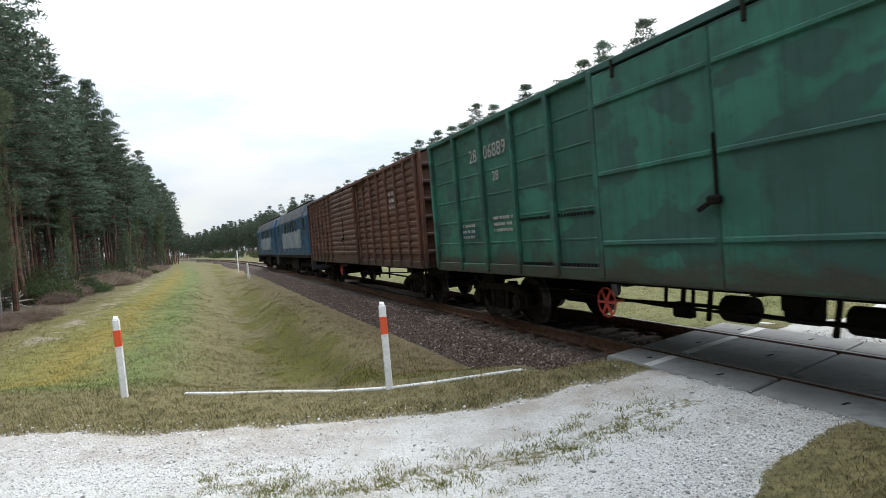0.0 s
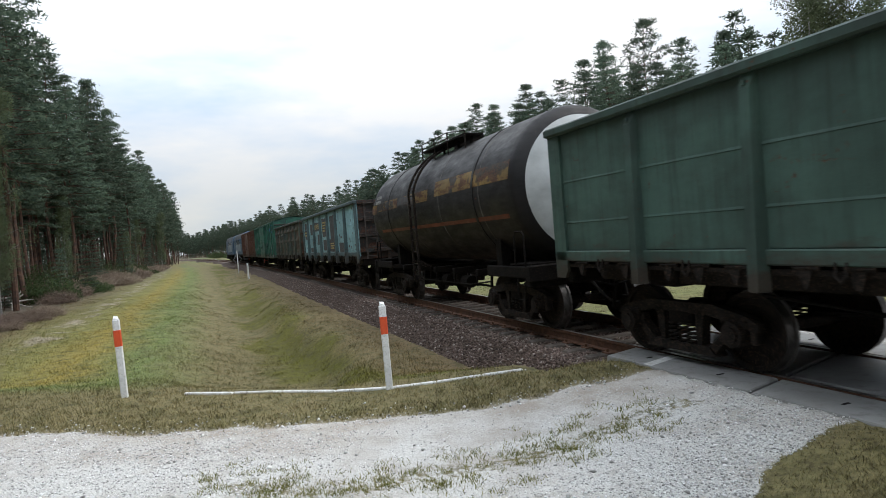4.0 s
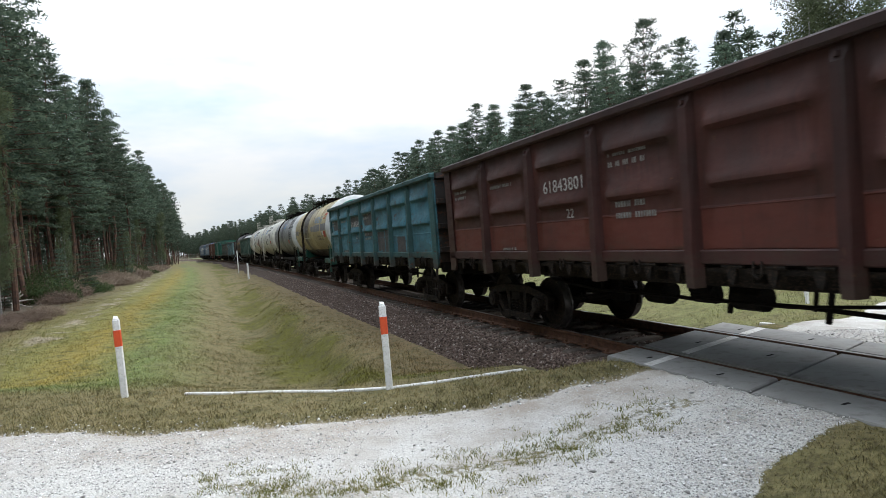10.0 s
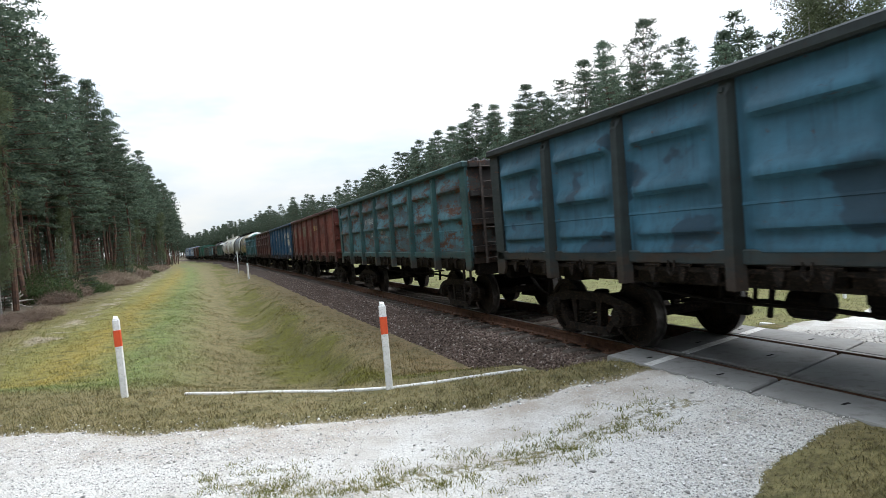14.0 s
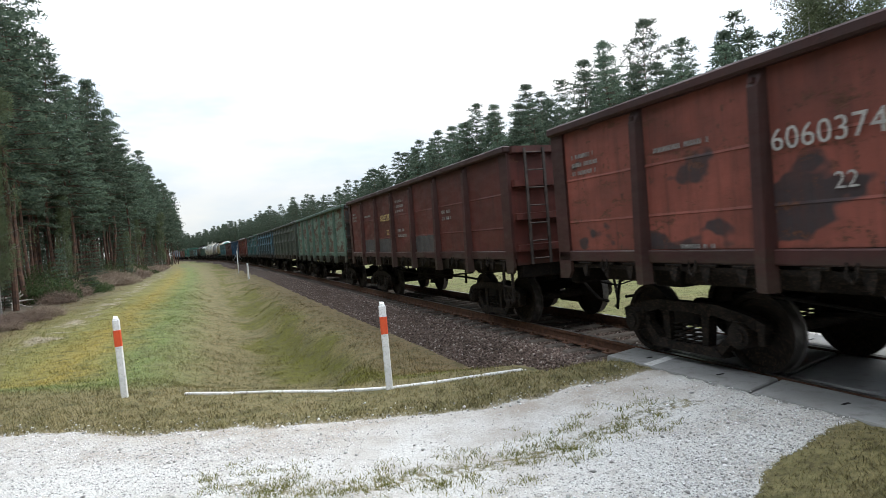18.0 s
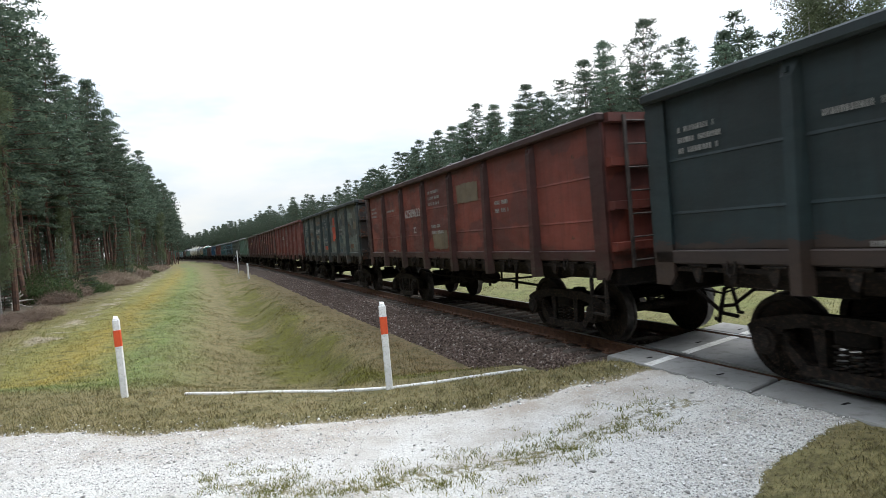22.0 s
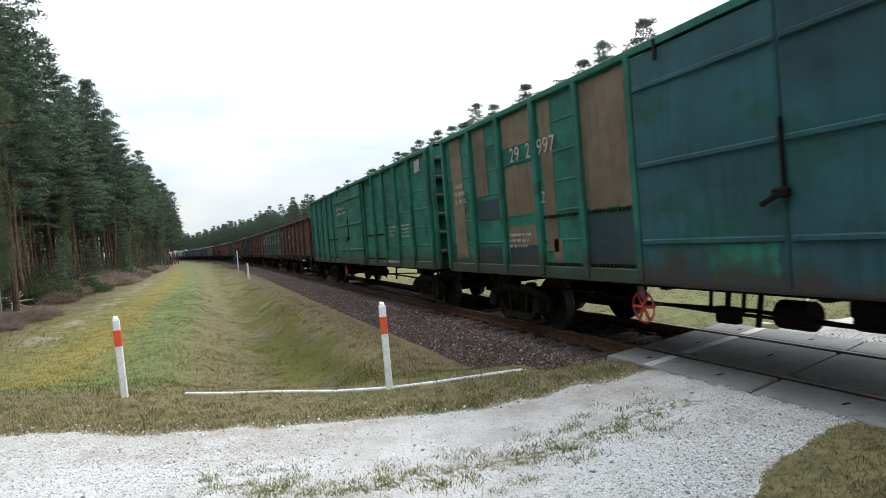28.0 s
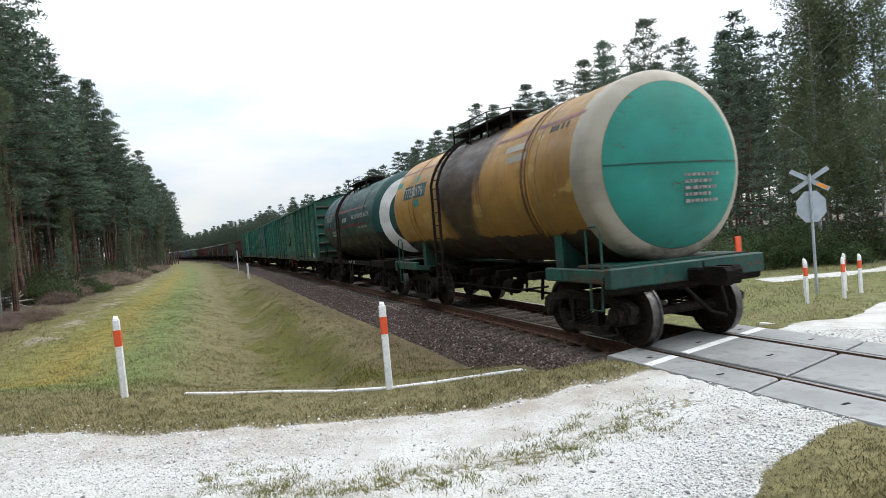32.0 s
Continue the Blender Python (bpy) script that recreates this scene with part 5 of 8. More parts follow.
def running_gear(wagon, length, centres, top=1.12):
    for k in (1, -1):
        bogie(wagon, centres / 2 * k)
        coupler(wagon, pose((length / 2 - 0.05) * k, 0, 0, 0, 0, 0 if k > 0 else 180))

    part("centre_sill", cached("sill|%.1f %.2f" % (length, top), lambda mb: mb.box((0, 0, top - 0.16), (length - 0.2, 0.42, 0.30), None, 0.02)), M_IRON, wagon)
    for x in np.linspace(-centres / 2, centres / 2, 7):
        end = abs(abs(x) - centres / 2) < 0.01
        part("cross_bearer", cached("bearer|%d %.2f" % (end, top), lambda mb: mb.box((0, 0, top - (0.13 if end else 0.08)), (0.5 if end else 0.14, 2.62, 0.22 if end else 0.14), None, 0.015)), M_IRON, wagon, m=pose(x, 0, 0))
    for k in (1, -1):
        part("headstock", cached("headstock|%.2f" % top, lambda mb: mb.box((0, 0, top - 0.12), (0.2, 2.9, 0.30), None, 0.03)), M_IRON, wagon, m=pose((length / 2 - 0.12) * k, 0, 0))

    def brake(mb):
        mb.cyl((0.7, 0.55, top - 0.45), (1.1, 0.55, top - 0.45), 0.17, 14)
        mb.cyl((-1.1, 0.75, top - 0.40), (-0.7, 0.75, top - 0.40), 0.15, 14)
        mb.cyl((-0.2, 0.6, top - 0.42), (0.15, 0.6, top - 0.42), 0.12, 12)
        mb.box((0.0, 0.6, top - 0.30), (0.35, 0.3, 0.2), None, 0.03)
        mb.pipe([(-centres / 2 + 1.3, 0.4, top - 0.58), (-1.4, 0.5, top - 0.5), (0.4, 0.5, top - 0.52), (1.6, 0.4, top - 0.48), (centres / 2 - 1.3, 0.3, top - 0.6)], 0.028)
        mb.pipe([(-centres / 2 + 1.3, 0.95, top - 0.30), (-1.6, 1.0, top - 0.42), (1.8, 1.0, top - 0.42), (centres / 2 - 1.2, 0.95, top - 0.32)], 0.02)
        for x in (-1.75, -0.4, 1.4, 1.9):
            mb.beam((x, 0.5, top - 0.1), (x + 0.1, 0.5, top - 0.66), 0.05)
            mb.beam((x - 0.15, 0.95, top - 0.1), (x - 0.1, 0.95, top - 0.45), 0.035)
        mb.box((2.0, 0.45, top - 0.56), (0.35, 0.14, 0.22), None, 0.02)
    for k in (1, -1):
        part("brake_hose", cached("hose|%.1f" % length, lambda mb: mb.pipe([(length / 2 - 0.1, 0.42, 0.98), (length / 2 + 0.12, 0.42, 0.9), (length / 2 + 0.22, 0.40, 0.62), (length / 2 + 0.30, 0.36, 0.44), (length / 2 + 0.42, 0.30, 0.46)], 0.028)), M_IRON, wagon, m=pose(0, 0, 0, 0, 0, 0 if k > 0 else 180))
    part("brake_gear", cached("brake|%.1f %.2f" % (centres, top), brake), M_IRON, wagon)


def lettering(wagon, text, x, z, size, mat, y, width=None, name="lettering"):
    """Characters painted on the camera's side of a wagon, their first one towards the head of the train."""
    cu = bpy.data.curves.new(name, "FONT")
    cu.body, cu.size, cu.extrude = text, size, 0.0015
    cu.space_character = 1.06
    cu.materials.append(mat)
    ob = new(name, cu)
    ob.parent = wagon
    ob.matrix_basis = Matrix.Translation((x, y, z)) @ Matrix.Rotation(math.pi, 4, "Z") @ Matrix.Rotation(math.pi / 2, 4, "X")
    return ob


def bars(wagon, x, z, w, h, rows, mat, y, name="stencil"):
    """Small unreadable stencilling: short bars in rows."""
    rr = random.Random(int(abs(x * 100 + z * 1000)) + rows)
    mb = MB()
    step = h / rows
    for r in range(rows):
        p, end = 0.0, w * rr.uniform(0.6, 1.0)
        while p < end:
            q = rr.uniform(0.2, 0.42) * step * 0.62
            mb.box((x - p - q / 2, y, z - step * (r + 0.5)), (q, 0.003, step * 0.5))
            p += q + step * (0.15 if rr.random() < 0.84 else 0.6)
    return part(name, mb, mat, wagon, kind="stuff")


def plate(wagon, x, z, w, h, mat, y, name="painted_panel", label=""):
    """A brushed-on rectangle of paint with uneven borders."""
    rr = random.Random(int(abs(x * 137 + z * 911 + w * 53)))
    mb = MB()
    step, poly = 0.07, []
    rough = 0.012 if min(w, h) > 0.25 else 0.006
    for (xa, za), (xb, zb) in (((x, z), (x - w, z)), ((x - w, z), (x - w, z - h)), ((x - w, z - h), (x, z - h)), ((x, z - h), (x, z))):
        n = max(2, int(math.hypot(xb - xa, zb - za) / step))
        poly += [(xa + (xb - xa) * i / n + rr.gauss(0, rough), za + (zb - za) * i / n + rr.gauss(0, rough)) for i in range(n)]
    mb.prism(poly, y - 0.0015, y + 0.0015)
    return part(name, mb, mat, wagon, label)


M_LADDER = mottled("rusty_dark_ladder_steel", (0.030, 0.024, 0.022), (0.075, 0.058, 0.052), 6, 0.7, 0.2, 50, 0.3)
M_STENCIL = mottled("faded_white_stencil", (0.30, 0.29, 0.28), (0.48, 0.47, 0.45), 9, 0.8, 0, 60, 0.1, c3=(0.18, 0.16, 0.15))
M_FAINT = mottled("worn_pale_stencil", (0.15, 0.145, 0.14), (0.30, 0.295, 0.28), 14, 0.8, 0, 60, 0.1, c3=(0.10, 0.085, 0.075))
M_STENCIL_Y = mottled("faded_yellow_stencil", (0.42, 0.32, 0.13), (0.6, 0.48, 0.2), 8, 0.8, 0, 60, 0.1, c3=(0.2, 0.12, 0.08))
M_PALE = mottled("worn_pale_emblem", (0.36, 0.32, 0.25), (0.50, 0.46, 0.38), 5, 0.8, 0, 60, 0.1, c3=(0.24, 0.24, 0.22))
M_STENCIL_K = mottled("black_stencil", (0.03, 0.03, 0.035), (0.08, 0.08, 0.085), 8, 0.7)
M_STENCIL_B = mottled("blue_stencil", (0.05, 0.17, 0.36), (0.09, 0.25, 0.45), 8, 0.7)
M_DARKPATCH = mottled("dark_overpaint", (0.030, 0.032, 0.035), (0.07, 0.07, 0.074), 5, 0.7, c3=(0.10, 0.06, 0.045))

def on_barrel(wagon, text, x, deg, size, mat, cz, r):
    """Characters on a tank's side, deg degrees above its middle."""
    t = radians(deg)
    ob = lettering(wagon, text, 0, 0, size, mat, 0)
    ob.matrix_basis = Matrix.Translation((x, (r + 0.012) * math.cos(t), cz + (r + 0.012) * math.sin(t))) @ Matrix.Rotation(math.pi, 4, "Z") @ Matrix.Rotation(math.pi / 2 - t, 4, "X")
    return ob


def barrel_patch(wagon, x0, x1, d0, d1, mat, cz, r, name="painted_band", label="", lift=0.005):
    """A coat of paint on a tank's side between two lengths and two heights in degrees."""
    mb = MB()
    n = max(2, int(abs(d1 - d0) / 4) + 1)
    vs = []
    for x in (x0, x1):
        for i in range(n + 1):
            t = radians(d0 + (d1 - d0) * i / n)
            vs.append((x, (r + lift) * math.cos(t), cz + (r + lift) * math.sin(t)))
    mb.add(vs, [(i, i + 1, n + 2 + i, n + 1 + i) for i in range(n)])
    return part(name, mb.mesh(name, True), mat, wagon, label)


def barrel_bars(wagon, x, deg, w, rows, h, mat, cz, r, name="stencil"):
    """Small unreadable stencilling on a tank's side."""
    rr = random.Random(int(abs(x * 100 + deg * 10)) + rows)
    mb = MB()
    for q in range(rows):
        t = radians(deg) - q * h * 1.5 / r
        rot = Matrix.Rotation(-math.pi / 2 + math.pi / 2 - t, 3, "X").inverted()
        p, end = 0.0, w * rr.uniform(0.65, 1.0)
        while p < end:
            g = rr.uniform(0.3, 0.6) * h
            mb.box((x - p - g / 2, (r + 0.006) * math.cos(t), cz + (r + 0.006) * math.sin(t)), (g, 0.004, h), rot)
            p += g + h * (0.25 if rr.random() < 0.8 else 0.8)
    return part(name, mb, mat, wagon, kind="stuff")


def ribbed_sheet(mb, x0, x1, z0, z1, ribs, y=0.0, fade=0.06, thick=0.004):
    """One sheet in x and z with pressed or welded cross ribs (height, half width, depth), their ends run out."""
    prof = [(0.0, z0), (thick, z0)]
    for z, h, d in ribs:
        prof += [(thick, z - h * 1.6), (d, z - h * 0.9), (d, z + h * 0.9), (thick, z + h * 1.6)]
    prof += [(thick, z1), (0.0, z1)]
    xs = [(x0, 0.0), (x0 + 0.002, 1.0 if fade == 0 else 0.12), (x0 + max(fade, 0.004), 1.0), (x1 - max(fade, 0.004), 1.0), (x1 - 0.002, 1.0 if fade == 0 else 0.12), (x1, 0.0)]
    n = len(prof)
    vs = [(x, y + q * k, z) for x, k in xs for q, z in prof]
    mb.add(vs, [(j * n + i + 1, (j + 1) * n + i + 1, (j + 1) * n + i, j * n + i) for j in range(len(xs) - 1) for i in range(n - 1)])


# ---- open wagons ----
G_LEN, G_W, G_Z0, G_Z1 = 13.05, 1.56, 1.36, 3.40


G_BAY = (G_LEN - 0.3) / 7


def gondola_panel(mb, ribbed, split):
    """One pressed sheet between two posts: x = 0 its middle, y = 0 the wall's face."""
    w = G_BAY - 0.2
    z0, z1 = G_Z0 + 0.16, G_Z1 - 0.13
    # sheet with its pressed swages
    prof = [(0.0, z0), (0.004, z0)]
    humps = {0: (), 1: ((2.29, 0.07, 0.085), (2.92, 0.075, 0.09)), 2: ((1.52, 0.045, 0.05), (1.76, 0.05, 0.06), (2.30, 0.07, 0.095), (2.93, 0.07, 0.095))}[int(ribbed)]
    for z, h, d in humps:
        prof += [(0.004, z - h * 1.5), (d, z - h * 0.8), (d * 1.05, z + h * 0.2), (0.004, z + h * 2.1)]
    prof += [(0.004, z1), (0.0, z1)]
    xs = [(-w / 2, 0.0), (-w / 2 + 0.10, 0.04), (-w / 2 + 0.16, 0.55), (-w / 2 + 0.26, 1.0), (w / 2 - 0.26, 1.0), (w / 2 - 0.16, 0.55), (w / 2 - 0.10, 0.04), (w / 2, 0.0)]
    n = len(prof)
    vs = [(x, 0.003 + y * k, z) for x, k in xs for y, z in prof]
    fs = [(j * n + i, (j + 1) * n + i, (j + 1) * n + i + 1, j * n + i + 1) for j in range(len(xs) - 1) for i in range(n - 1)]
    mb.add(vs, [f[::-1] for f in fs])
    if split:
        for z in (1.97,) if ribbed else (1.93, 2.55):
            mb.add([(-w / 2, 0.004, z - 0.012), (w / 2, 0.004, z - 0.012), (w / 2, 0.014, z), (-w / 2, 0.014, z), (w / 2, 0.006, z + 0.03), (-w / 2, 0.006, z + 0.03)], [(0, 1, 2, 3), (3, 2, 4, 5)])


def gondola_hatches(mb):
    """Floor flaps' hinges and latches hanging below the side."""
    bay = (G_LEN - 0.3) / 7
    rr = random.Random(5)
    for i in range(7):
        x0 = -G_LEN / 2 + 0.15 + bay * i
        for dx in (0.30, 0.80, 1.30):
            x = x0 + dx * bay / 1.8
            mb.prism([(x - 0.06, 1.39), (x + 0.08, 1.39), (x + 0.09, 1.27), (x + 0.05, 1.15), (x + 0.0, 1.13), (x - 0.04, 1.25)], 1.53, 1.58)
            mb.cyl((x - 0.14, 1.57, 1.33), (x + 0.14, 1.57, 1.33), 0.026, 6)
        x = x0 + bay / 2 + rr.uniform(-0.1, 0.1)
        mb.pipe([(x - 0.05, 1.60, 1.39), (x - 0.05, 1.62, 1.26), (x, 1.62, 1.21), (x + 0.05, 1.62, 1.26), (x + 0.05, 1.60, 1.39)], 0.016, 5)
    mb.box((0, 1.30, 1.28), (G_LEN - 0.4, 0.5, 0.05))
    # closed floor flaps, sloping in under the side
    mb.prism([(-G_LEN / 2 + 0.7, 1.27), (-G_LEN / 2 + 0.7, 1.06), (G_LEN / 2 - 0.7, 1.06), (G_LEN / 2 - 0.7, 1.27)], 1.20, 1.26)


def gondola_end(mb):
    """End wall, outer face on x = 0, one sheet stiffened by cross beams."""
    poly = [(0.06, 1.24), (0.0, 1.24)]
    for z in (1.55, 2.12, 2.72):
        poly += [(0.0, z - 0.065), (-0.12, z - 0.055), (-0.12, z + 0.055), (0.0, z + 0.065)]
    poly += [(0.0, G_Z1 - 0.14), (-0.12, G_Z1 - 0.13), (-0.12, G_Z1 - 0.01), (0.0, G_Z1), (0.06, G_Z1)]
    mb.prism(poly, -1.53, 1.53)


def gondola_ladder(mb):
    for y in (0.92, 1.3):
        mb.box((-0.15, y, 2.3), (0.03, 0.05, 2.1))
    for z in np.arange(1.35, 3.3, 0.32):
        mb.cyl((-0.15, 0.92, z), (-0.15, 1.3, z), 0.014, 6)


def coal_heap(seed):
    rng = np.random.default_rng(seed)
    mb = MB()
    nxh, nyh = 64, 16
    vs = []
    for j in range(nyh):
        for i in range(nxh):
            u, w = i / (nxh - 1) * 2 - 1, j / (nyh - 1) * 2 - 1
            h = 0.55 * (1 - abs(w) ** 2.4) * (0.6 + 0.4 * math.sin(u * 9.5 + seed) * math.cos(u * 3.1)) * (1 - abs(u) ** 8)
            vs.append((u * (G_LEN / 2 - 0.12), w * 1.46, G_Z1 - 0.16 + h + rng.uniform(-0.045, 0.045)))
    fs = [(j * nxh + i, j * nxh + i + 1, (j + 1) * nxh + i + 1, (j + 1) * nxh + i) for j in range(nyh - 1) for i in range(nxh - 1)]
    mb.add(vs, fs)
    for i in range(260):
        u, w = rng.uniform(-1, 1), rng.uniform(-1, 1)
        h = 0.55 * (1 - abs(w) ** 2.4) * (0.6 + 0.4 * math.sin(u * 9.5 + seed) * math.cos(u * 3.1)) * (1 - abs(u) ** 8)
        r = rng.uniform(0.05, 0.12)
        q = Euler(rng.uniform(0, 3, 3)).to_matrix()
        mb.box((u * (G_LEN / 2 - 0.2), w * 1.4, G_Z1 - 0.13 + h), (r, r * 0.8, r * 0.7), q)
    return mb


def gondola(label, skin, posts=None, ribbed=True, split=True, load=True, seed=1, end_skin=None):
    wagon = thing("open_wagon", label, "freight wagon", group="wagons of the goods train")
    posts = posts or skin
    running_gear(wagon, G_LEN, 8.95, 1.26)
    tag = "%d%d" % (ribbed, split)
    for k in (1, -1):
        wall = part("side_wall", cached("gondola_side", lambda mb: mb.box((0, -0.025, (G_Z0 + G_Z1) / 2), (G_LEN, 0.05, G_Z1 - G_Z0))), skin, wagon, m=pose(0, G_W * k, 0, 0, 0, 0 if k > 0 else 180))
        bay = G_BAY
        part("lower_chord", cached("gondola_chord", lambda mb: mb.box((0, 0.02, G_Z0 + 0.07), (G_LEN, 0.05, 0.16), None, 0.015)), posts, wall)
        for i in range(7):
            part("side_panel", cached("gondola_panel|" + tag, lambda mb: gondola_panel(mb, ribbed, split), True), skin, wall, m=pose(-G_LEN / 2 + 0.15 + bay * (i + 0.5), 0, 0))
        for i in range(8):
            end = i in (0, 7)
            key = "corner_post" if end else "side_post"

            def post_mesh(mb, end=end):
                if end:
                    mb.prism([(-0.15, G_Z1 - 0.1), (-0.15, 1.20), (-0.07, 1.09), (0.16, 1.09), (0.16, G_Z1 - 0.1)], -0.002, 0.045)
                else:
                    # tapering hat-shaped post running down below the floor
                    vs = []
                    for z, d in ((1.08, 0.13), (1.45, 0.13), (G_Z1 - 0.28, 0.085), (G_Z1 - 0.1, 0.03)):
                        vs += [(-0.11, 0.004, z), (-0.062, d, z), (0.062, d, z), (0.11, 0.004, z)]
                    fs = [(j * 4 + i, j * 4 + i + 1, j * 4 + 5 + i, j * 4 + 4 + i) for j in range(3) for i in range(3)]
                    mb.add(vs, [f[::-1] for f in fs] + [(0, 1, 2, 3), (15, 14, 13, 12)])
                    mb.box((0, 0.05, G_Z1 - 0.22), (0.05, 0.1, 0.05))
            part(key, cached("gondola_" + key, post_mesh), posts, wall, m=pose(-G_LEN / 2 + 0.15 + bay * i, 0, 0))
        part("top_rail", cached("gondola_top", lambda mb: mb.box((0, 0.02, G_Z1 - 0.055), (G_LEN + 0.06, 0.19, 0.13), None, 0.025)), posts, wall)
        part("corner_step", cached("gondola_steps", lambda mb: (mb.box((0.0, 0.03, 0.6), (0.36, 0.05, 0.03)), mb.box((0.0, 0.03, 0.85), (0.36, 0.04, 0.03)), mb.box((0.17, 0.03, 0.85), (0.03, 0.05, 0.55)), mb.box((-0.17, 0.03, 0.85), (0.03, 0.05, 0.55)))), M_IRON2, wall, m=pose(-(G_LEN / 2 - 0.3) * k, 0, 0))
        part("hatch_gear", cached("gondola_hatch", gondola_hatches), M_IRON2, wagon, m=pose(0, 0, 0, 0, 0, 0 if k > 0 else 180))
        end = part("end_wall", cached("gondola_end", gondola_end), end_skin or skin, wagon, m=pose(-G_LEN / 2 * k, 0, 0, 0, 0, 0 if k > 0 else 180))
        part("ladder", cached("gondola_ladder", gondola_ladder), M_LADDER, end, "dark rusty steel ladder")
        for y in (0.45, -0.45, -1.2):
            part("end_post", cached("gondola_end_post", lambda mb: mb.box((-0.05, 0, 1.5), (0.09, 0.1, 0.9), None, 0.015)), end_skin or posts, end, m=pose(0, y, 0))
    part("floor", cached("gondola_floor", lambda mb: mb.box((0, 0, 1.34), (G_LEN - 0.1, 3.0, 0.08))), M_IRON, wagon)
    if load:
        me = coal_heap(seed).mesh("coal_load", True)
        part("coal_load", me, M_COAL, wagon, "heap of black coal")
    return wagon


# ---- tank wagons ----
M_SEAM = mottled("grimy_weld_seam", (0.05, 0.045, 0.04), (0.16, 0.15, 0.135), 4, 0.8, 0, 60, 0.2)


def tank_wagon(label, shell, length=10.5, radius=1.44, cz=2.62, frame_mat=None, bandmat=None, end_mat=None, ring_mat=None, ladder_x=0.4, top_rail=False, saddle=None, big_ladder=True, inset=0.0, ends=(1, -1)):
    wagon = thing("tank_wagon", label, "tank wagon", group="wagons of the goods train")
    fm = frame_mat or M_IRON
    running_gear(wagon, length + 0.1, 7.95, 1.10)
    key = "%.1f %.2f %.1f" % (length, radius, inset)

    def barrel(mb):
        L, R = length / 2 - inset, radius
        prof = [(-L + 0.40 * (1 - math.cos(math.pi / 2 * i / 9)), max(0.001, R * math.sin(math.pi / 2 * i / 9))) for i in range(10)]
        prof += [(x, R) for x in np.linspace(-L + 0.55, L - 0.55, 9)]
        prof += [(L - 0.40 * (1 - math.cos(math.pi / 2 * i / 9)), max(0.001, R * math.sin(math.pi / 2 * i / 9))) for i in range(9, -1, -1)]
        mb.lathe(prof, True, 48, (0, 0, cz))
    part("barrel", cached("barrel|" + key, barrel, True), shell, wagon)

    def seams(mb):
        for x in (-length * 0.33, -length * 0.11, length * 0.11, length * 0.33):
            mb.lathe([(x - 0.014, radius - 0.004), (x - 0.009, radius + 0.004), (x + 0.009, radius + 0.004), (x + 0.014, radius - 0.004)], True, 48, (0, 0, cz))
    part("weld_seam", cached("seams|" + key, seams, True), M_SEAM, wagon)
    for sx in (-1, 1):
        def strap(mb):
            x = length * 0.30
            mb.lathe([(x - 0.05, radius - 0.003), (x - 0.05, radius + 0.014), (x + 0.05, radius + 0.014), (x + 0.05, radius - 0.003)], True, 48, (0, 0, cz))
        part("strap", cached("strap|" + key, strap, True), bandmat or shell, wagon, m=pose(0, 0, 0, 0, 0, 0 if sx > 0 else 180))
        if sx in ends and (end_mat or ring_mat):
            for mat, r0, r1, off, nm in ((ring_mat, 0.86, 1.0, 0.004, "white_ring"), (end_mat, 0.0, 0.855, 0.004, "end_disc")):
                if mat:
                    def disc(mb, r0=r0, r1=r1, off=off):
                        a0, a1 = math.asin(r0), math.asin(min(1, r1))
                        prof = [(length / 2 - inset + off - 0.40 * (1 - math.cos(a0 + (a1 - a0) * i / 8)), max(0.001, (radius + off) * math.sin(a0 + (a1 - a0) * i / 8))) for i in range(9)]
                        if r1 >= 1.0:
                            prof += [(length / 2 - inset - 0.40 - 0.30, radius + off)]
                        mb.lathe(prof, True, 48, (0, 0, cz))
                    part(nm, cached(nm + "|" + key, disc, True), mat, wagon, m=pose(0, 0, 0, 0, 0, 0 if sx > 0 else 180))
        # saddles and end platform
        def saddle_mesh(mb):
            x = length / 2 - 1.75
            poly = [(-1.14, 1.0), (1.14, 1.0)] + [((radius - 0.01) * math.sin(t), cz - (radius - 0.01) * math.cos(t)) for t in np.linspace(0.88, -0.88, 11)]
            n = len(poly)
            vs = [(x - 0.12, y, z) for y, z in poly] + [(x + 0.12, y, z) for y, z in poly]
            fs = [(i, (i + 1) % n, n + (i + 1) % n, n + i) for i in range(n)] + [tuple(range(n)), tuple(range(2 * n - 1, n - 1, -1))]
            mb.add(vs, fs)
        part("saddle", cached("saddle|" + key, saddle_mesh), saddle or fm, wagon, m=pose(0, 0, 0, 0, 0, 0 if sx > 0 else 180))

        L = length / 2 + 0.05
        deck = part("end_platform", cached("platform|" + key, lambda mb: mb.box((L - 0.55, 0, 1.24), (0.8, 2.7, 0.03))), fm, wagon, m=pose(0, 0, 0, 0, 0, 0 if sx > 0 else 180))
        part("end_beam", cached("end_beam|" + key, lambda mb: mb.box((L - 0.06, 0, 1.08), (0.16, 2.95, 0.30), None, 0.02)), fm, deck)
        for y in (1.38, -1.38):
            part("side_sill", cached("side_sill|" + key, lambda mb: mb.box((L - 0.95, 0, 1.10), (1.8, 0.09, 0.22), None, 0.02)), fm, deck, m=pose(0, y, 0))
            part("brace", cached("platform_brace|%d" % (y > 0) + key, lambda mb: mb.beam((L - 1.8, y * 0.97, 1.05), (L - 2.3, y * 0.55, 1.0), 0.12)), fm, deck)
        # the grab rail and the step stand on the camera's side at both ends
        yr = 1.40 * sx
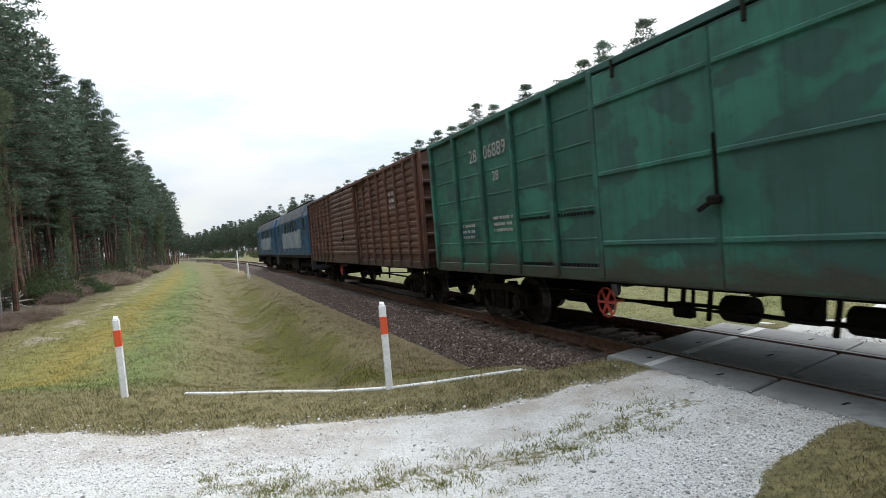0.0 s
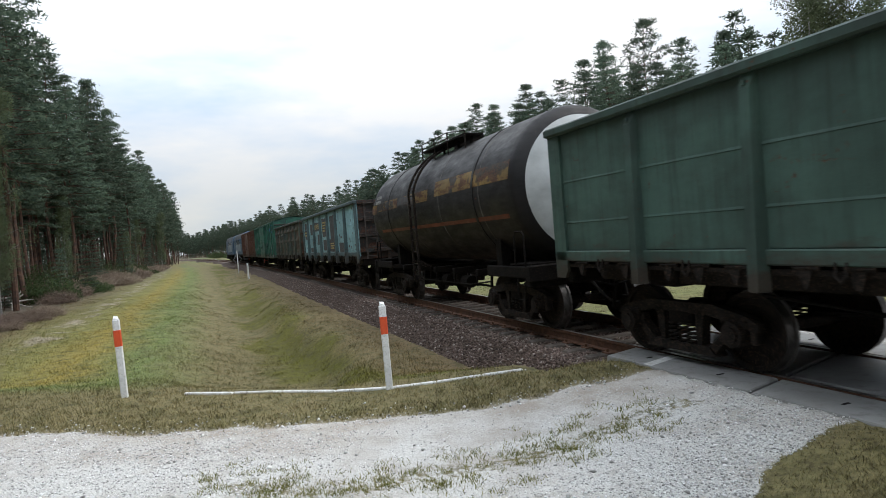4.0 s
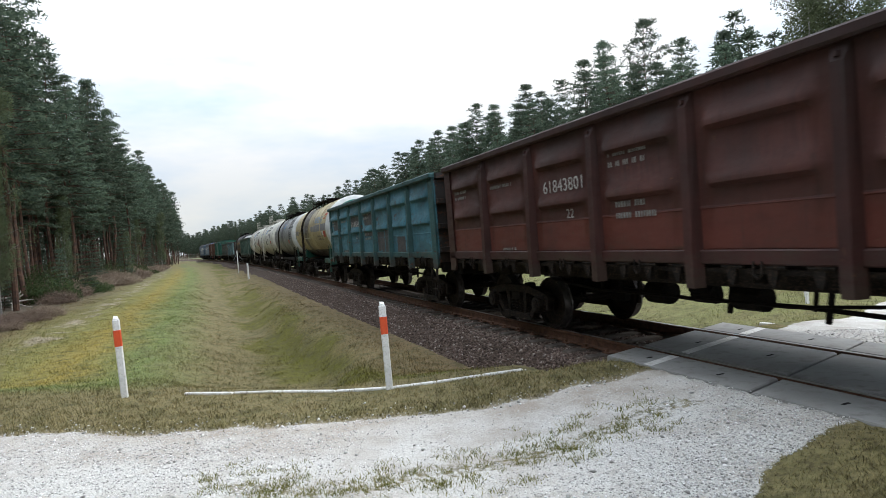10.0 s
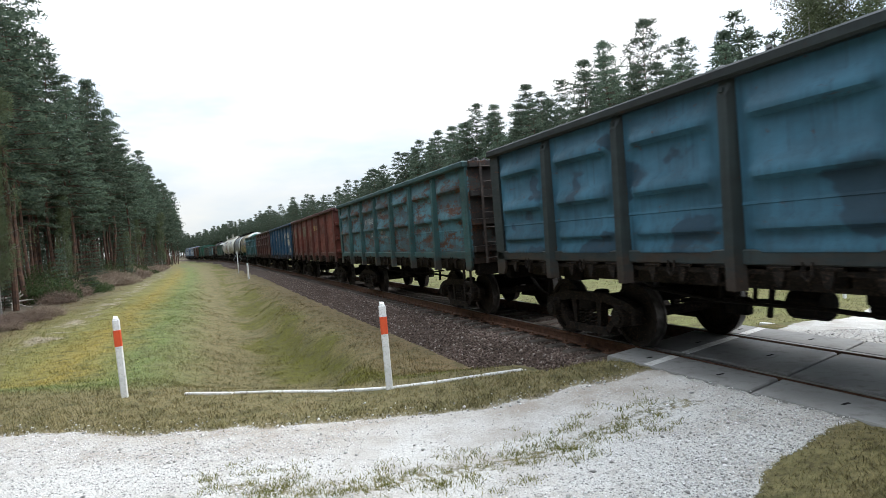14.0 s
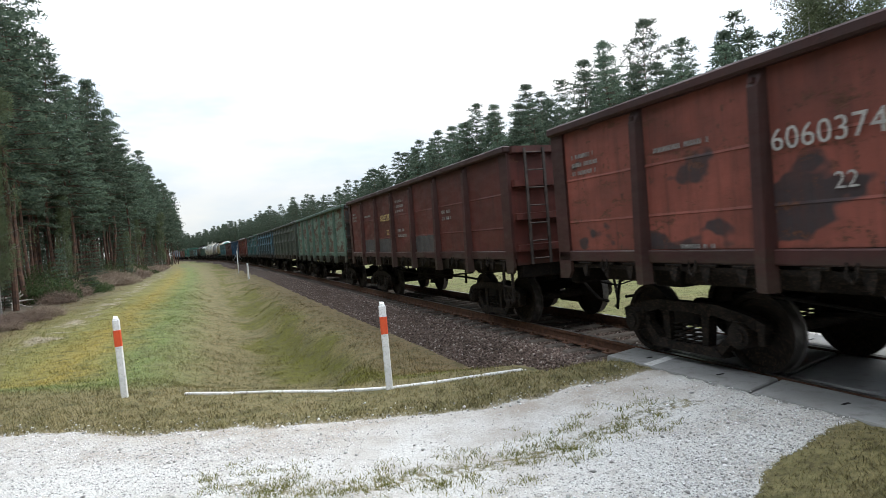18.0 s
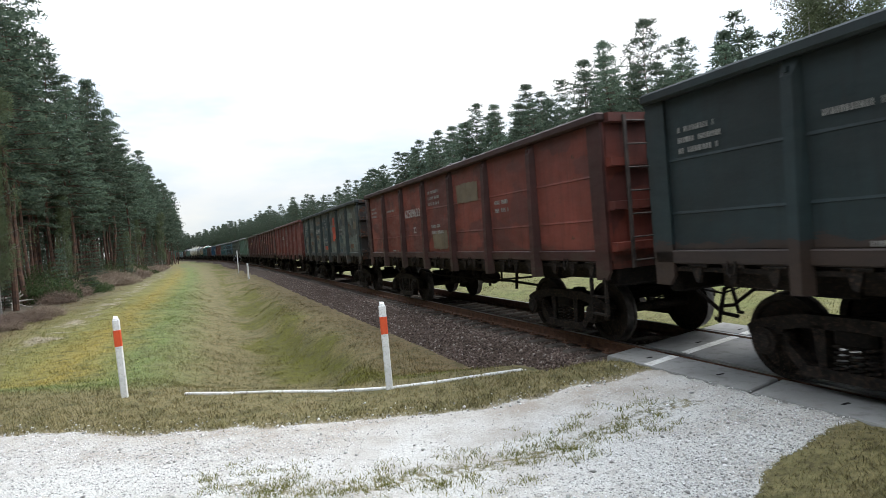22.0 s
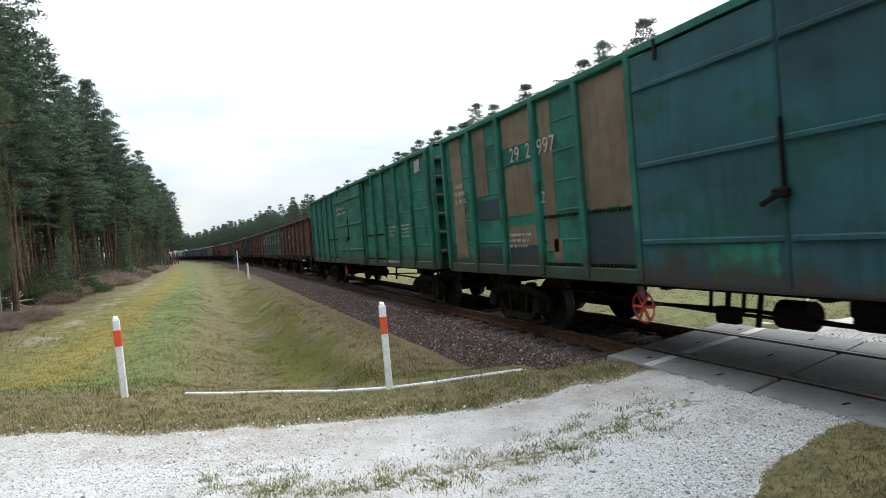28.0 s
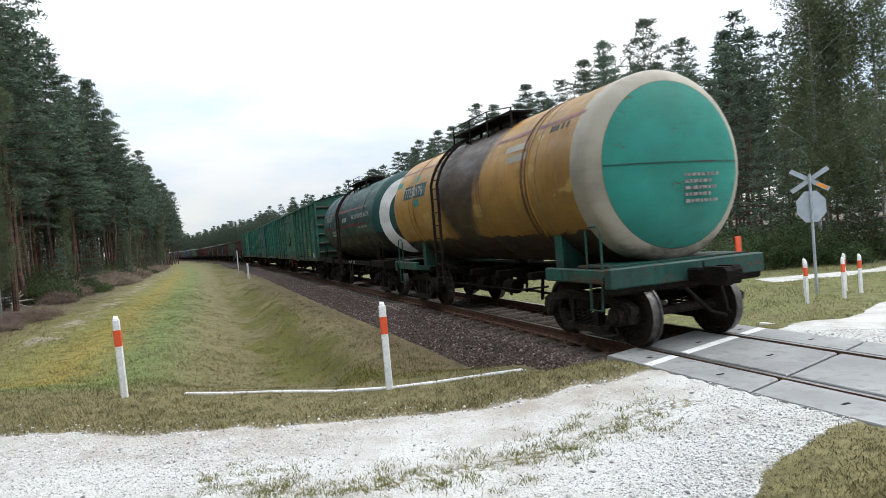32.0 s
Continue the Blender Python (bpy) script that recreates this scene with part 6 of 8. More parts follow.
        part("grab_rail", cached("grab_rail|%d" % sx + key, lambda mb: mb.pipe([(L - 0.25, yr, 1.2), (L - 0.25, yr, 1.78), (L - 0.32, yr, 1.85), (L - 0.55, yr, 1.85), (L - 0.62, yr, 1.78), (L - 0.62, yr, 1.2)], 0.018)), fm, deck)
        part("step", cached("tank_step|%d" % sx + key, lambda mb: mb.pipe([(L - 0.56, yr, 1.05), (L - 0.56, yr + 0.02 * sx, 0.6), (L - 0.28, yr + 0.02 * sx, 0.6), (L - 0.28, yr, 1.05)], 0.022)), fm, deck)

    def side_beam(mb):
        for y in (1.36, -1.36):
            mb.box((0, y, 1.10), (length - 4.0, 0.07, 0.16))
    if not big_ladder:
        part("side_beam", cached("side_beam|" + key, side_beam), fm, wagon)

    def ladder(mb):
        pts = []
        zt = cz + radius
        for y0, z0 in [(1.64, 0.75), (1.64, cz + 0.2)] + [(0.14 + (radius + 0.05) * math.cos(t), cz + (radius + 0.05) * math.sin(t)) for t in np.linspace(0.25, 1.3, 8)]:
            pts.append((y0, z0))
        for x in (-0.2, 0.2):
            for (ya, za), (yb, zb) in zip(pts, pts[1:]):
                mb.beam((x, ya, za), (x, yb, zb), 0.035, 0.06)
        for (ya, za), (yb, zb) in zip(pts, pts[1:]):
            n = max(1, int(math.hypot(yb - ya, zb - za) / 0.30))
            for q in range(n):
                f = (q + 0.5) / n
                mb.cyl((-0.2, ya + (yb - ya) * f, za + (zb - za) * f), (0.2, ya + (yb - ya) * f, za + (zb - za) * f), 0.014, 5)
        mb.beam((-0.2, 1.64, 1.3), (-0.2, 1.3, 1.1), 0.04)
        mb.beam((0.2, 1.64, 1.3), (0.2, 1.3, 1.1), 0.04)
    part("ladder", cached("tank_ladder|" + key, ladder), M_IRON2 if not top_rail else shell, wagon, m=pose(ladder_x, 0, 0))

    def hatch(mb):
        zt = cz + radius
        mb.cyl((0, 0, zt - 0.1), (0, 0, zt + 0.22), 0.33, 16)
        mb.cyl((0, 0, zt + 0.22), (0, 0, zt + 0.28), 0.38, 16)
        mb.cyl((0.9, 0, zt - 0.05), (0.9, 0, zt + 0.28), 0.09, 8)
        mb.box((-0.1, 0.62, zt + 0.06), (3.0, 0.5, 0.04))
        mb.box((-0.1, -0.62, zt + 0.06), (3.0, 0.5, 0.04))
        for x in (-1.4, -0.6, 0.4, 1.2):
            for y in (0.6, -0.6):
                mb.beam((x, y, zt - 0.25), (x, y, zt + 0.06), 0.05)
    part("manhole", cached("manhole|" + key, hatch), M_IRON if not top_rail else shell, wagon, "manhole dome and walkway")
    def rails(mb):
        zt = cz + radius
        hi = 0.6 if top_rail else 0.28
        for z in (hi * 0.5, hi):
            mb.pipe([(-1.6, 0.86, zt + z - (0.0 if top_rail else 0.14)), (-0.5, 0.86, zt + z), (1.4, 0.86, zt + z)], 0.018 if top_rail else 0.012)
        for x in (-1.6, -0.5, 0.45, 1.4):
            mb.pipe([(x, 0.86, zt - 0.3), (x, 0.86, zt + hi - (0.14 if x < -1 and not top_rail else 0.0))], 0.018)
    part("handrail", cached("tank_rail|%d " % top_rail + key, rails), shell if top_rail else M_IRON2, wagon)

    def valve(mb):
        mb.cyl((0, 0, 0.72), (0, 0, 1.3), 0.16, 12)
        mb.cyl((0, 0, 0.62), (0, 0, 0.72), 0.10, 10)
        mb.beam((-0.5, 0, 0.95), (0.5, 0, 0.95), 0.04)
    part("drain_valve", cached("drain_valve", valve), M_IRON2, wagon)
    return wagon


# ---- covered wagons ----
B_LEN, B_W, B_Z0, B_Z1 = 17.5, 1.58, 1.08, 3.98


def box_profile(top=0.34, n=9):
    return [(B_W * math.cos(math.pi * i / (n - 1)), B_Z1 + top * math.sin(math.pi * i / (n - 1)) ** 2) for i in range(n)]


def covered_wagon(label, skin, roof_mat, door_mat=None, posts=None, planked=False):
    wagon = thing("covered_wagon", label, "freight wagon", group="wagons of the goods train")
    posts = posts or skin
    running_gear(wagon, B_LEN, 13.3, 1.12)

    def side(mb):
        mb.box((0, -0.03, (B_Z0 + B_Z1) / 2), (B_LEN, 0.06, B_Z1 - B_Z0))

    def panel(mb, x0, x1):
        zs = [(z, 0.045, 0.03) for z in np.arange(1.5, 4.0, 0.19)] if planked else [(z, 0.012, 0.013) for z in (1.68, 2.14, 2.6, 3.06, 3.52)]
        ribbed_sheet(mb, x0, x1, B_Z0 + 0.2, B_Z1 - 0.02, zs, 0.002, 0.0 if planked else 0.03)

    def side_post(mb):
        mb.box((0, 0.04, (B_Z0 + B_Z1) / 2 + 0.03), (0.12, 0.09, B_Z1 - B_Z0 - 0.02), None, 0.015)

    def door(mb):
        h = B_Z1 - B_Z0 - 0.12
        mb.box((0, 0.10, B_Z0 + h / 2 + 0.02), (2.05, 0.07, h), None, 0.012)

    def door_skin(mb):
        ribbed_sheet(mb, -1.0, 1.0, B_Z0 + 0.06, B_Z1 - 0.14, [(z, 0.022, 0.034) for z in (1.62, 2.55, 3.48)] if not planked else [(z, 0.045, 0.03) for z in np.arange(1.5, 3.9, 0.19)], 0.1365, 0.03)

    def latch(mb):
        mb.box((0, 0.19, 2.05), (0.18, 0.08, 0.1), None, 0.02)
        mb.beam((0.0, 0.2, 2.05), (0.22, 0.2, 1.95), 0.04)
        mb.cyl((0, 0.15, 2.0), (0, 0.15, 2.75), 0.02, 6)

    def end(mb):
        poly = [(-B_W, B_Z0), (B_W, B_Z0)] + box_profile()
        n = len(poly)
        vs = [(0.0, y, z) for y, z in poly] + [(0.06, y, z) for y, z in poly]
        mb.add(vs, [(i, (i + 1) % n, n + (i + 1) % n, n + i) for i in range(n)] + [tuple(range(n)), tuple(range(2 * n - 1, n - 1, -1))])

    def roof(mb):
        prof = box_profile()
        out = [(y * 1.035, z + 0.03) for y, z in prof]
        xs = list(np.linspace(-B_LEN / 2 - 0.08, B_LEN / 2 + 0.08, 15))
        vs, fs = [], []
        n = len(prof)
        for x in xs:
            vs += [(x, y, z) for y, z in out]
        for j in range(len(xs) - 1):
            fs += [(j * n + i, j * n + i + 1, (j + 1) * n + i + 1, (j + 1) * n + i) for i in range(n - 1)]
        mb.add(vs, fs)
        for x in xs[1:-1]:
            for i in range(n - 1):
                mb.beam((x, *out[i]), (x, *out[i + 1]), 0.05, 0.035)
        for y in (B_W + 0.04, -B_W - 0.04):
            mb.box((0, y, B_Z1 + 0.005), (B_LEN + 0.1, 0.07, 0.1), None, 0.015)

    pk = "%d" % planked
    for k in (1, -1):
        turn = 0 if k > 0 else 180
        wall = part("side_wall", cached("box_side|" + pk, side), skin, wagon, m=pose(0, B_W * k, 0, 0, 0, turn))
        part("lower_chord", cached("box_chord", lambda mb: mb.box((0, 0.015, B_Z0 + 0.09), (B_LEN, 0.05, 0.2), None, 0.015)), posts, wall)
        xs = [B_LEN / 2 - 0.08, 7.25, 5.95, 4.65, 3.4, 2.2] if not planked else [B_LEN / 2 - 0.08] + list(np.arange(7.8, 2.1, -0.93))
        for x in list(xs) + [-q for q in xs]:
            part("side_post", cached("box_post", side_post), posts, wall, m=pose(x, 0, 0))
        edges = sorted(xs)
        for q, (xa, xb) in enumerate(zip(edges, edges[1:])):
            for sgn in (1, -1):
                part("side_panel", cached("box_panel|%s %d" % (pk, q), lambda mb: panel(mb, -(xb - xa) / 2 + 0.055, (xb - xa) / 2 - 0.055)), skin, wall, m=pose(sgn * (xa + xb) / 2, 0, 0))
        if not planked:
            for x in (2.8, 4.02, -2.8, -4.02):
                for z in (1.30, 2.06):
                    part("vent_strip", cached("vent_strip", lambda mb: [mb.box((-0.48 + 0.087 * q, 0.028, 0), (0.05, 0.012, 0.05)) for q in range(12)]), M_IRON, wall, "strip of dark ventilation holes", m=pose(x, 0, z), kind="stuff")
        for x in (1.03, -1.03):
            d = part("door", cached("box_door", door), door_mat or skin, wagon, m=pose(0, B_W * k, 0, 0, 0, turn) @ pose(x, 0, 0))
            part("door_sheet", cached("box_door_skin|" + pk, door_skin), door_mat or skin, d)
            part("hanger", cached("box_hanger", lambda mb: mb.box((0.55, 0.15, B_Z1 - 0.12), (0.05, 0.04, 0.24), None, 0.01)), M_IRON2, d)
        part("door_latch", cached("box_latch", latch), M_IRON, wall)
        part("door_rail", cached("box_door_rail", lambda mb: mb.box((-0.8, 0.1, B_Z1 - 0.03), (5.2, 0.1, 0.08))), posts, wall)
        ew = part("end_wall", cached("box_end", end), skin, wagon, m=pose(-B_LEN / 2 * k, 0, 0, 0, 0, turn))
        for z in (1.5, 1.95, 2.4, 2.85, 3.3, 3.75):
            part("end_beam", cached("box_end_beam", lambda mb: mb.box((-0.05, 0, 0), (0.12, 3.0, 0.11), None, 0.03)), skin, ew, m=pose(0, 0, z))
        for y in (1.53, 0.5, -0.5, -1.53):
            part("end_post", cached("box_end_post", lambda mb: mb.box((-0.065, 0, (B_Z0 + B_Z1) / 2 + 0.05), (0.15, 0.1, B_Z1 - B_Z0 + 0.1), None, 0.02)), skin, ew, m=pose(0, y, 0))
        part("corner_step", cached("box_step", lambda mb: (mb.box((0, 0, 0.55), (0.4, 0.06, 0.03)), mb.box((0.18, 0, 0.85), (0.03, 0.05, 0.6)), mb.box((-0.18, 0, 0.85), (0.03, 0.05, 0.6)))), M_IRON, wagon, m=pose(-(B_LEN / 2 - 0.35), 1.5 * k, 0))
    part("floor", cached("box_floor", lambda mb: mb.box((0, 0, 1.15), (B_LEN - 0.1, 3.0, 0.08))), M_IRON, wagon)
    part("roof", cached("box_roof", roof), roof_mat, wagon, "curved sheet roof")

    def hand_wheel(mb):
        mb.lathe([(-0.012, 0.20), (0.0, 0.225), (0.012, 0.20)], True, 20, (0, 0, 0), True)
        for i in range(3):
            t = math.pi * i / 3
            mb.beam((0, 0.2 * math.cos(t), 0.2 * math.sin(t)), (0, -0.2 * math.cos(t), -0.2 * math.sin(t)), 0.03)
        mb.cyl((-0.3, 0, 0), (0.03, 0, 0), 0.02, 6)
    part("brake_wheel", cached("hand_wheel", hand_wheel), M_REDWHEEL, wagon, "red hand brake wheel", m=pose(2.5, 1.4, 0.74, 0, 0, 90))
    return wagon


# ---- locomotives ----
def locomotive(label):
    loco = thing("diesel_locomotive", label, "locomotive", group="locomotives of the goods train")
    L, W = 16.4, 1.47
    mb = MB()
    prof = [(-W, 1.35), (W, 1.35), (W, 3.55), (1.2, 4.2), (0.6, 4.5), (-0.6, 4.5), (-1.2, 4.2), (-W, 3.55)]
    xs = [(-L / 2, 0.92), (-L / 2 + 0.35, 1.0), (L / 2 - 0.35, 1.0), (L / 2, 0.92)]
    n = len(prof)
    vs = [(x, y * k, 1.35 + (z - 1.35) * (0.97 if k < 1 else 1)) for x, k in xs for y, z in prof]
    fs = [(j * n + i, j * n + (i + 1) % n, (j + 1) * n + (i + 1) % n, (j + 1) * n + i) for j in range(3) for i in range(n)]
    mb.add(vs, fs + [tuple(range(n))[::-1], tuple(range(3 * n, 4 * n))])
    part("body", mb, M_LOCO, loco)
    mb = MB()
    ro = [(W + 0.01, 3.58), (1.215, 4.22), (0.61, 4.515), (-0.61, 4.515), (-1.215, 4.22), (-W - 0.01, 3.58), (-1.1, 4.12), (0.0, 4.4), (1.1, 4.12)]
    n = len(ro)
    mb.add([(x, y, z) for x in (-L / 2 + 1.9, L / 2 - 1.9) for y, z in ro], [(i, (i + 1) % n, n + (i + 1) % n, n + i) for i in range(n)] + [tuple(range(n))[::-1], tuple(range(n, 2 * n))])
    part("roof", mb, M_LOCOROOF, loco, "dark grey roof sheets")
    for k in (1, -1):
        mb = MB()
        for y in (0.95, -0.95):
            mb.box((0, y, 2.6), (0.02, 0.28, 2.3))
        part("front_stripe", mb, M_LOCOBAND, loco, m=pose((L / 2 + 0.002) * k, 0, -0.1))
    mb = MB()
    for y in (W + 0.004, -W - 0.004):
        mb.box((-0.5, y, 2.35), (9.0, 0.008, 1.1))
    part("light_band", mb, M_LOCOBAND, loco, "pale grey panel along the side")
    mb = MB()
    mb.box((0, 0, 4.46), (11, 1.7, 0.14), None, 0.04)
    for x in (-3, 0.5, 3.2):
        mb.cyl((x, 0, 4.4), (x, 0, 4.66), 0.5, 14)
    part("roof_gear", mb, M_IRON, loco)
    for x in (-3.2, -1.9, -0.6, 0.7, 2.0, 6.3, -6.3):
        for k in (1, -1):
            pane = MB()
            pane.box((0, 0, 0), (0.72, 0.02, 0.66), None, 0.008)
            part("window", pane, M_GLASS, loco, "dark side window", m=pose(x, (W + 0.012) * k, 3.15))
    for k in (1, -1):
        for y in (0.62, -0.62):
            pane = MB()
            pane.box((0, 0, 0), (0.03, 0.85, 0.6), None, 0.008)
            part("windscreen", pane, M_GLASS, loco, m=pose((L / 2 + 0.005) * k, y, 3.3))
        mb = MB()
        mb.box((0, 0, 1.0), (0.25, 2.9, 0.9), None, 0.05)
        part("snow_plough", mb, M_LOCO, loco, m=pose((L / 2 - 0.02) * k, 0, 0))
        coupler(loco, pose((L / 2 - 0.1) * k, 0, 0, 0, 0, 0 if k > 0 else 180))
        mb = MB()
        for y in (1.05, -1.05):
            mb.box((0, y, 0.72), (5.0, 0.12, 0.26), None, 0.03)
            for dx in (-2.1, 0, 2.1):
                mb.box((dx, y, 0.52), (0.36, 0.24, 0.36), None, 0.03)
        mb.box((0, 0, 0.85), (4.4, 1.8, 0.3))
        bg = part("bogie", mb, M_IRON, loco, "three-axle bogie", m=pose(4.3 * k, 0, 0))
        for dx in (-2.1, 0, 2.1):
            w = part("wheelset", wheelset_mesh(), M_IRON2, bg, m=pose(dx, 0, WHEEL_R))
            WHEELS.append((w, dx, 4.3 * k, loco))
    mb = MB()
    mb.box((0, 0, 0.78), (3.2, 2.5, 0.85), None, 0.1)
    part("fuel_tank", mb, M_IRON, loco)
    mb = MB()
    mb.box((0, 0, 1.28), (L - 0.3, 2.95, 0.18), None, 0.02)
    part("frame", mb, M_IRON, loco)
    return loco


M_REDWHEEL = mottled("red_wheel_paint", (0.45, 0.05, 0.045), (0.58, 0.09, 0.07), 5, 0.6)
M_LOCOROOF = paint("grey_locomotive_roof", (0.05, 0.055, 0.06), 0.1)
M_LOCO = paint("blue_locomotive_paint", (0.009, 0.06, 0.125), 0.05, 1.3, rough=0.45)
M_LOCOBAND = paint("pale_locomotive_band", (0.24, 0.28, 0.31), 0.05, 1.15)
m_glass, nodes, links, b = material("dark_cab_glass", 0.08, 0.0, 0.6)
b.inputs["Base Color"].default_value = (0.02, 0.025, 0.03, 1)
M_GLASS = m_glass


# ---- paints of the wagons ----
P_BROWN = paint("red_brown_planked", (0.098, 0.043, 0.029), 0.15)
P_GREEN = paint("sea_green", (0.0270, 0.1188, 0.0837), 0.14, 1.3, patch=(0.027, 0.082, 0.066), patch_amount=0.45)
P_GREEN2 = paint("bright_sea_green", (0.0148, 0.1371, 0.0968), 0.06, 1.2, patch=(0.012, 0.095, 0.07), patch_amount=0.3)
P_TAN = paint("tan_overpaint", (0.1552, 0.1207, 0.0805), 0.05, 1.2)
P_TEALDOOR = paint("dark_teal_door", (0.0138, 0.0667, 0.0782), 0.08, 1.4, patch=(0.012, 0.075, 0.065), patch_amount=0.3)
P_GREEN3 = paint("dull_green", (0.0216, 0.1020, 0.0720), 0.12, 1.35, patch=(0.016, 0.07, 0.055), patch_amount=0.3)
P_RUSTG = paint("rust_brown_green", (0.060, 0.064, 0.047), 0.50, 1.25, patch=(0.052, 0.034, 0.025), patch_amount=0.42, soot=0.60)
P_RUSTPOST = paint("dull_green_posts", (0.045, 0.06, 0.05), 0.3, soot=0.50)
P_LTBLUE = paint("pale_blue", (0.245, 0.425, 0.465), 0.20, 1.15, soot=0.25)
P_LTPOST = paint("blue_grey_posts", (0.07, 0.115, 0.125), 0.25, soot=0.45)
P_BLACKTANK = paint("black_bitumen", (0.0075, 0.0065, 0.0075), 0.12, 1.5, rough=0.5)
P_OCHRE = paint("worn_ochre_band", (0.20, 0.125, 0.03), 0.5, 1.2, patch=(0.016, 0.013, 0.012), patch_amount=0.4)
P_REDBAND = paint("worn_red_band", (0.16, 0.045, 0.025), 0.2)
P_DKGREEN = paint("grey_green", (0.045, 0.085, 0.07), 0.22, soot=0.50)
P_WHITE = paint("off_white_tank", (0.53, 0.52, 0.47), 0.06, 1.15, rough=0.45, grime=0.4)
P_GREYTANK = paint("grey_tank", (0.1966, 0.2008, 0.2008), 0.1, 1.15, rough=0.45, grime=0.45, spill=(0.3, 1.2, (0.05, 0.052, 0.06), 2.8, 2.2))
# low: the bottom of the barrel is near black
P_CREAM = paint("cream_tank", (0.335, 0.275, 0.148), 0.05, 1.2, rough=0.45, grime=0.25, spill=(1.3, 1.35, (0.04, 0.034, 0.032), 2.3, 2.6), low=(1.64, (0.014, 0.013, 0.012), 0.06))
P_CYAN = paint("sky_blue", (0.046, 0.148, 0.198), 0.3, 1.3, patch=(0.04, 0.12, 0.15), patch_amount=0.3, soot=0.35)
P_CYANPOST = paint("teal_posts", (0.026, 0.080, 0.084), 0.28, soot=0.30)
P_RED = paint("oxide_red", (0.088, 0.021, 0.016), 0.2, 1.3, soot=0.50)
P_RED2 = paint("brick_red", (0.150, 0.037, 0.026), 0.26, 1.25, patch=(0.10, 0.03, 0.025), patch_amount=0.4, soot=0.45)
P_REDLOW = paint("two_tone_red", (0.058, 0.019, 0.0155), 0.2, 1.3, low=(1.98, (0.108, 0.029, 0.021), 0.1), soot=0.55)
P_DKRED = paint("dark_red", (0.0459, 0.0145, 0.0127), 0.15, 1.3, soot=0.50)
P_MIDRED = paint("faded_mid_red", (0.132, 0.036, 0.030), 0.15, 1.25, soot=0.50)
P_BLUE = paint("deep_blue", (0.0095, 0.0515, 0.1071), 0.08, 1.3, soot=0.35)
P_CYAN2 = paint("peeling_sky_blue", (0.056, 0.156, 0.198), 0.5, 1.25, patch=(0.045, 0.085, 0.105), patch_amount=0.4, soot=0.35)
P_BLUE2 = paint("mid_blue", (0.036, 0.118, 0.178), 0.22, 1.3, patch=(0.018, 0.05, 0.08), patch_amount=0.3, soot=0.40)
P_OLIVE = paint("grey_olive", (0.048, 0.060, 0.048), 0.25, soot=0.50)
P_MINT = paint("flaking_mint", (0.125, 0.188, 0.152), 0.56, 1.25, patch=(0.21, 0.24, 0.20), patch_amount=0.12, low=(1.55, (0.075, 0.05, 0.035), 0.4), soot=0.30)
P_MINTPOST = paint("mint_posts", (0.085, 0.150, 0.118), 0.26, 1.2, soot=0.3)
P_ORANGE = paint("patchy_orange_red", (0.1848, 0.0536, 0.0388), 0.36, 1.35, patch=(0.036, 0.027, 0.03), patch_amount=0.3, soot=0.50)
P_RUSTY9 = paint("red_with_dark_top", (0.142, 0.040, 0.025), 0.3, 1.35, high=(2.75, (0.034, 0.021, 0.019), 1.5), soot=0.30)
P_DARK = paint("dark_grey_rusting", (0.046, 0.060, 0.060), 0.36, 1.6, patch=(0.115, 0.135, 0.122), patch_amount=0.55, tint=(0.085, 0.080, 0.062), soot=0.45)
P_ENDDIRT = paint("grimy_end_wall", (0.0245, 0.0210, 0.0196), 0.4, 1.5, patch=(0.05, 0.06, 0.06), patch_amount=0.2, soot=0.40)
P_DARKPOST = paint("slate_posts", (0.023, 0.034, 0.036), 0.2, soot=0.40)
P_GREY = paint("dark_slate", (0.0150, 0.0262, 0.0290), 0.06, 1.3, low=(1.60, (0.036, 0.024, 0.021), 0.7), soot=0.35)
P_OLIVE2 = paint("faded_olive", (0.066, 0.084, 0.056), 0.38, 1.25, soot=0.40)
P_OLIVEPOST = paint("green_posts", (0.0320, 0.0600, 0.0416), 0.18, soot=0.40)
P_NAVY = paint("navy_overpaint", (0.02, 0.042, 0.05), 0.12, 1.3)
# low on these two tanks: near black below 2.2 m and 1.78 m
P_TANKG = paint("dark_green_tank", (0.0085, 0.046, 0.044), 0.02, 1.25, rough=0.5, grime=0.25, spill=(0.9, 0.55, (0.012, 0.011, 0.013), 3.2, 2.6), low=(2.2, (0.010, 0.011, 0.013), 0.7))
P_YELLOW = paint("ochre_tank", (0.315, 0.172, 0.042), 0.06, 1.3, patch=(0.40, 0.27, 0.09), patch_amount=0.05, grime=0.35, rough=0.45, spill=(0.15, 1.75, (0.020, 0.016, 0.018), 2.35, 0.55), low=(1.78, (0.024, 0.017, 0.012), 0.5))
P_TEAL = paint("turquoise_end", (0.012, 0.185, 0.145), 0.27, 1.2, streak=False, grime=0.35)
P_RING = paint("cream_ring", (0.360, 0.328, 0.264), 0.1, 1.1, streak=False)
P_RINGW = paint("white_ring", (0.56, 0.58, 0.58), 0.03, 1.1, streak=False)
P_DISC = paint("dark_green_disc", (0.018, 0.08, 0.05), 0.05, 1.3, streak=False)
P_TEALFRAME = paint("teal_frame", (0.009, 0.068, 0.053), 0.42, grime=0.9, edge_dirt=False)
P_PINK = paint("dull_pink_stripe", (0.20, 0.09, 0.085), 0.05)
P_CRIMSON = paint("crimson_stripe", (0.15, 0.012, 0.014), 0.05)
P_DECAL = paint("red_warning_plate", (0.42, 0.05, 0.02), 0.03)
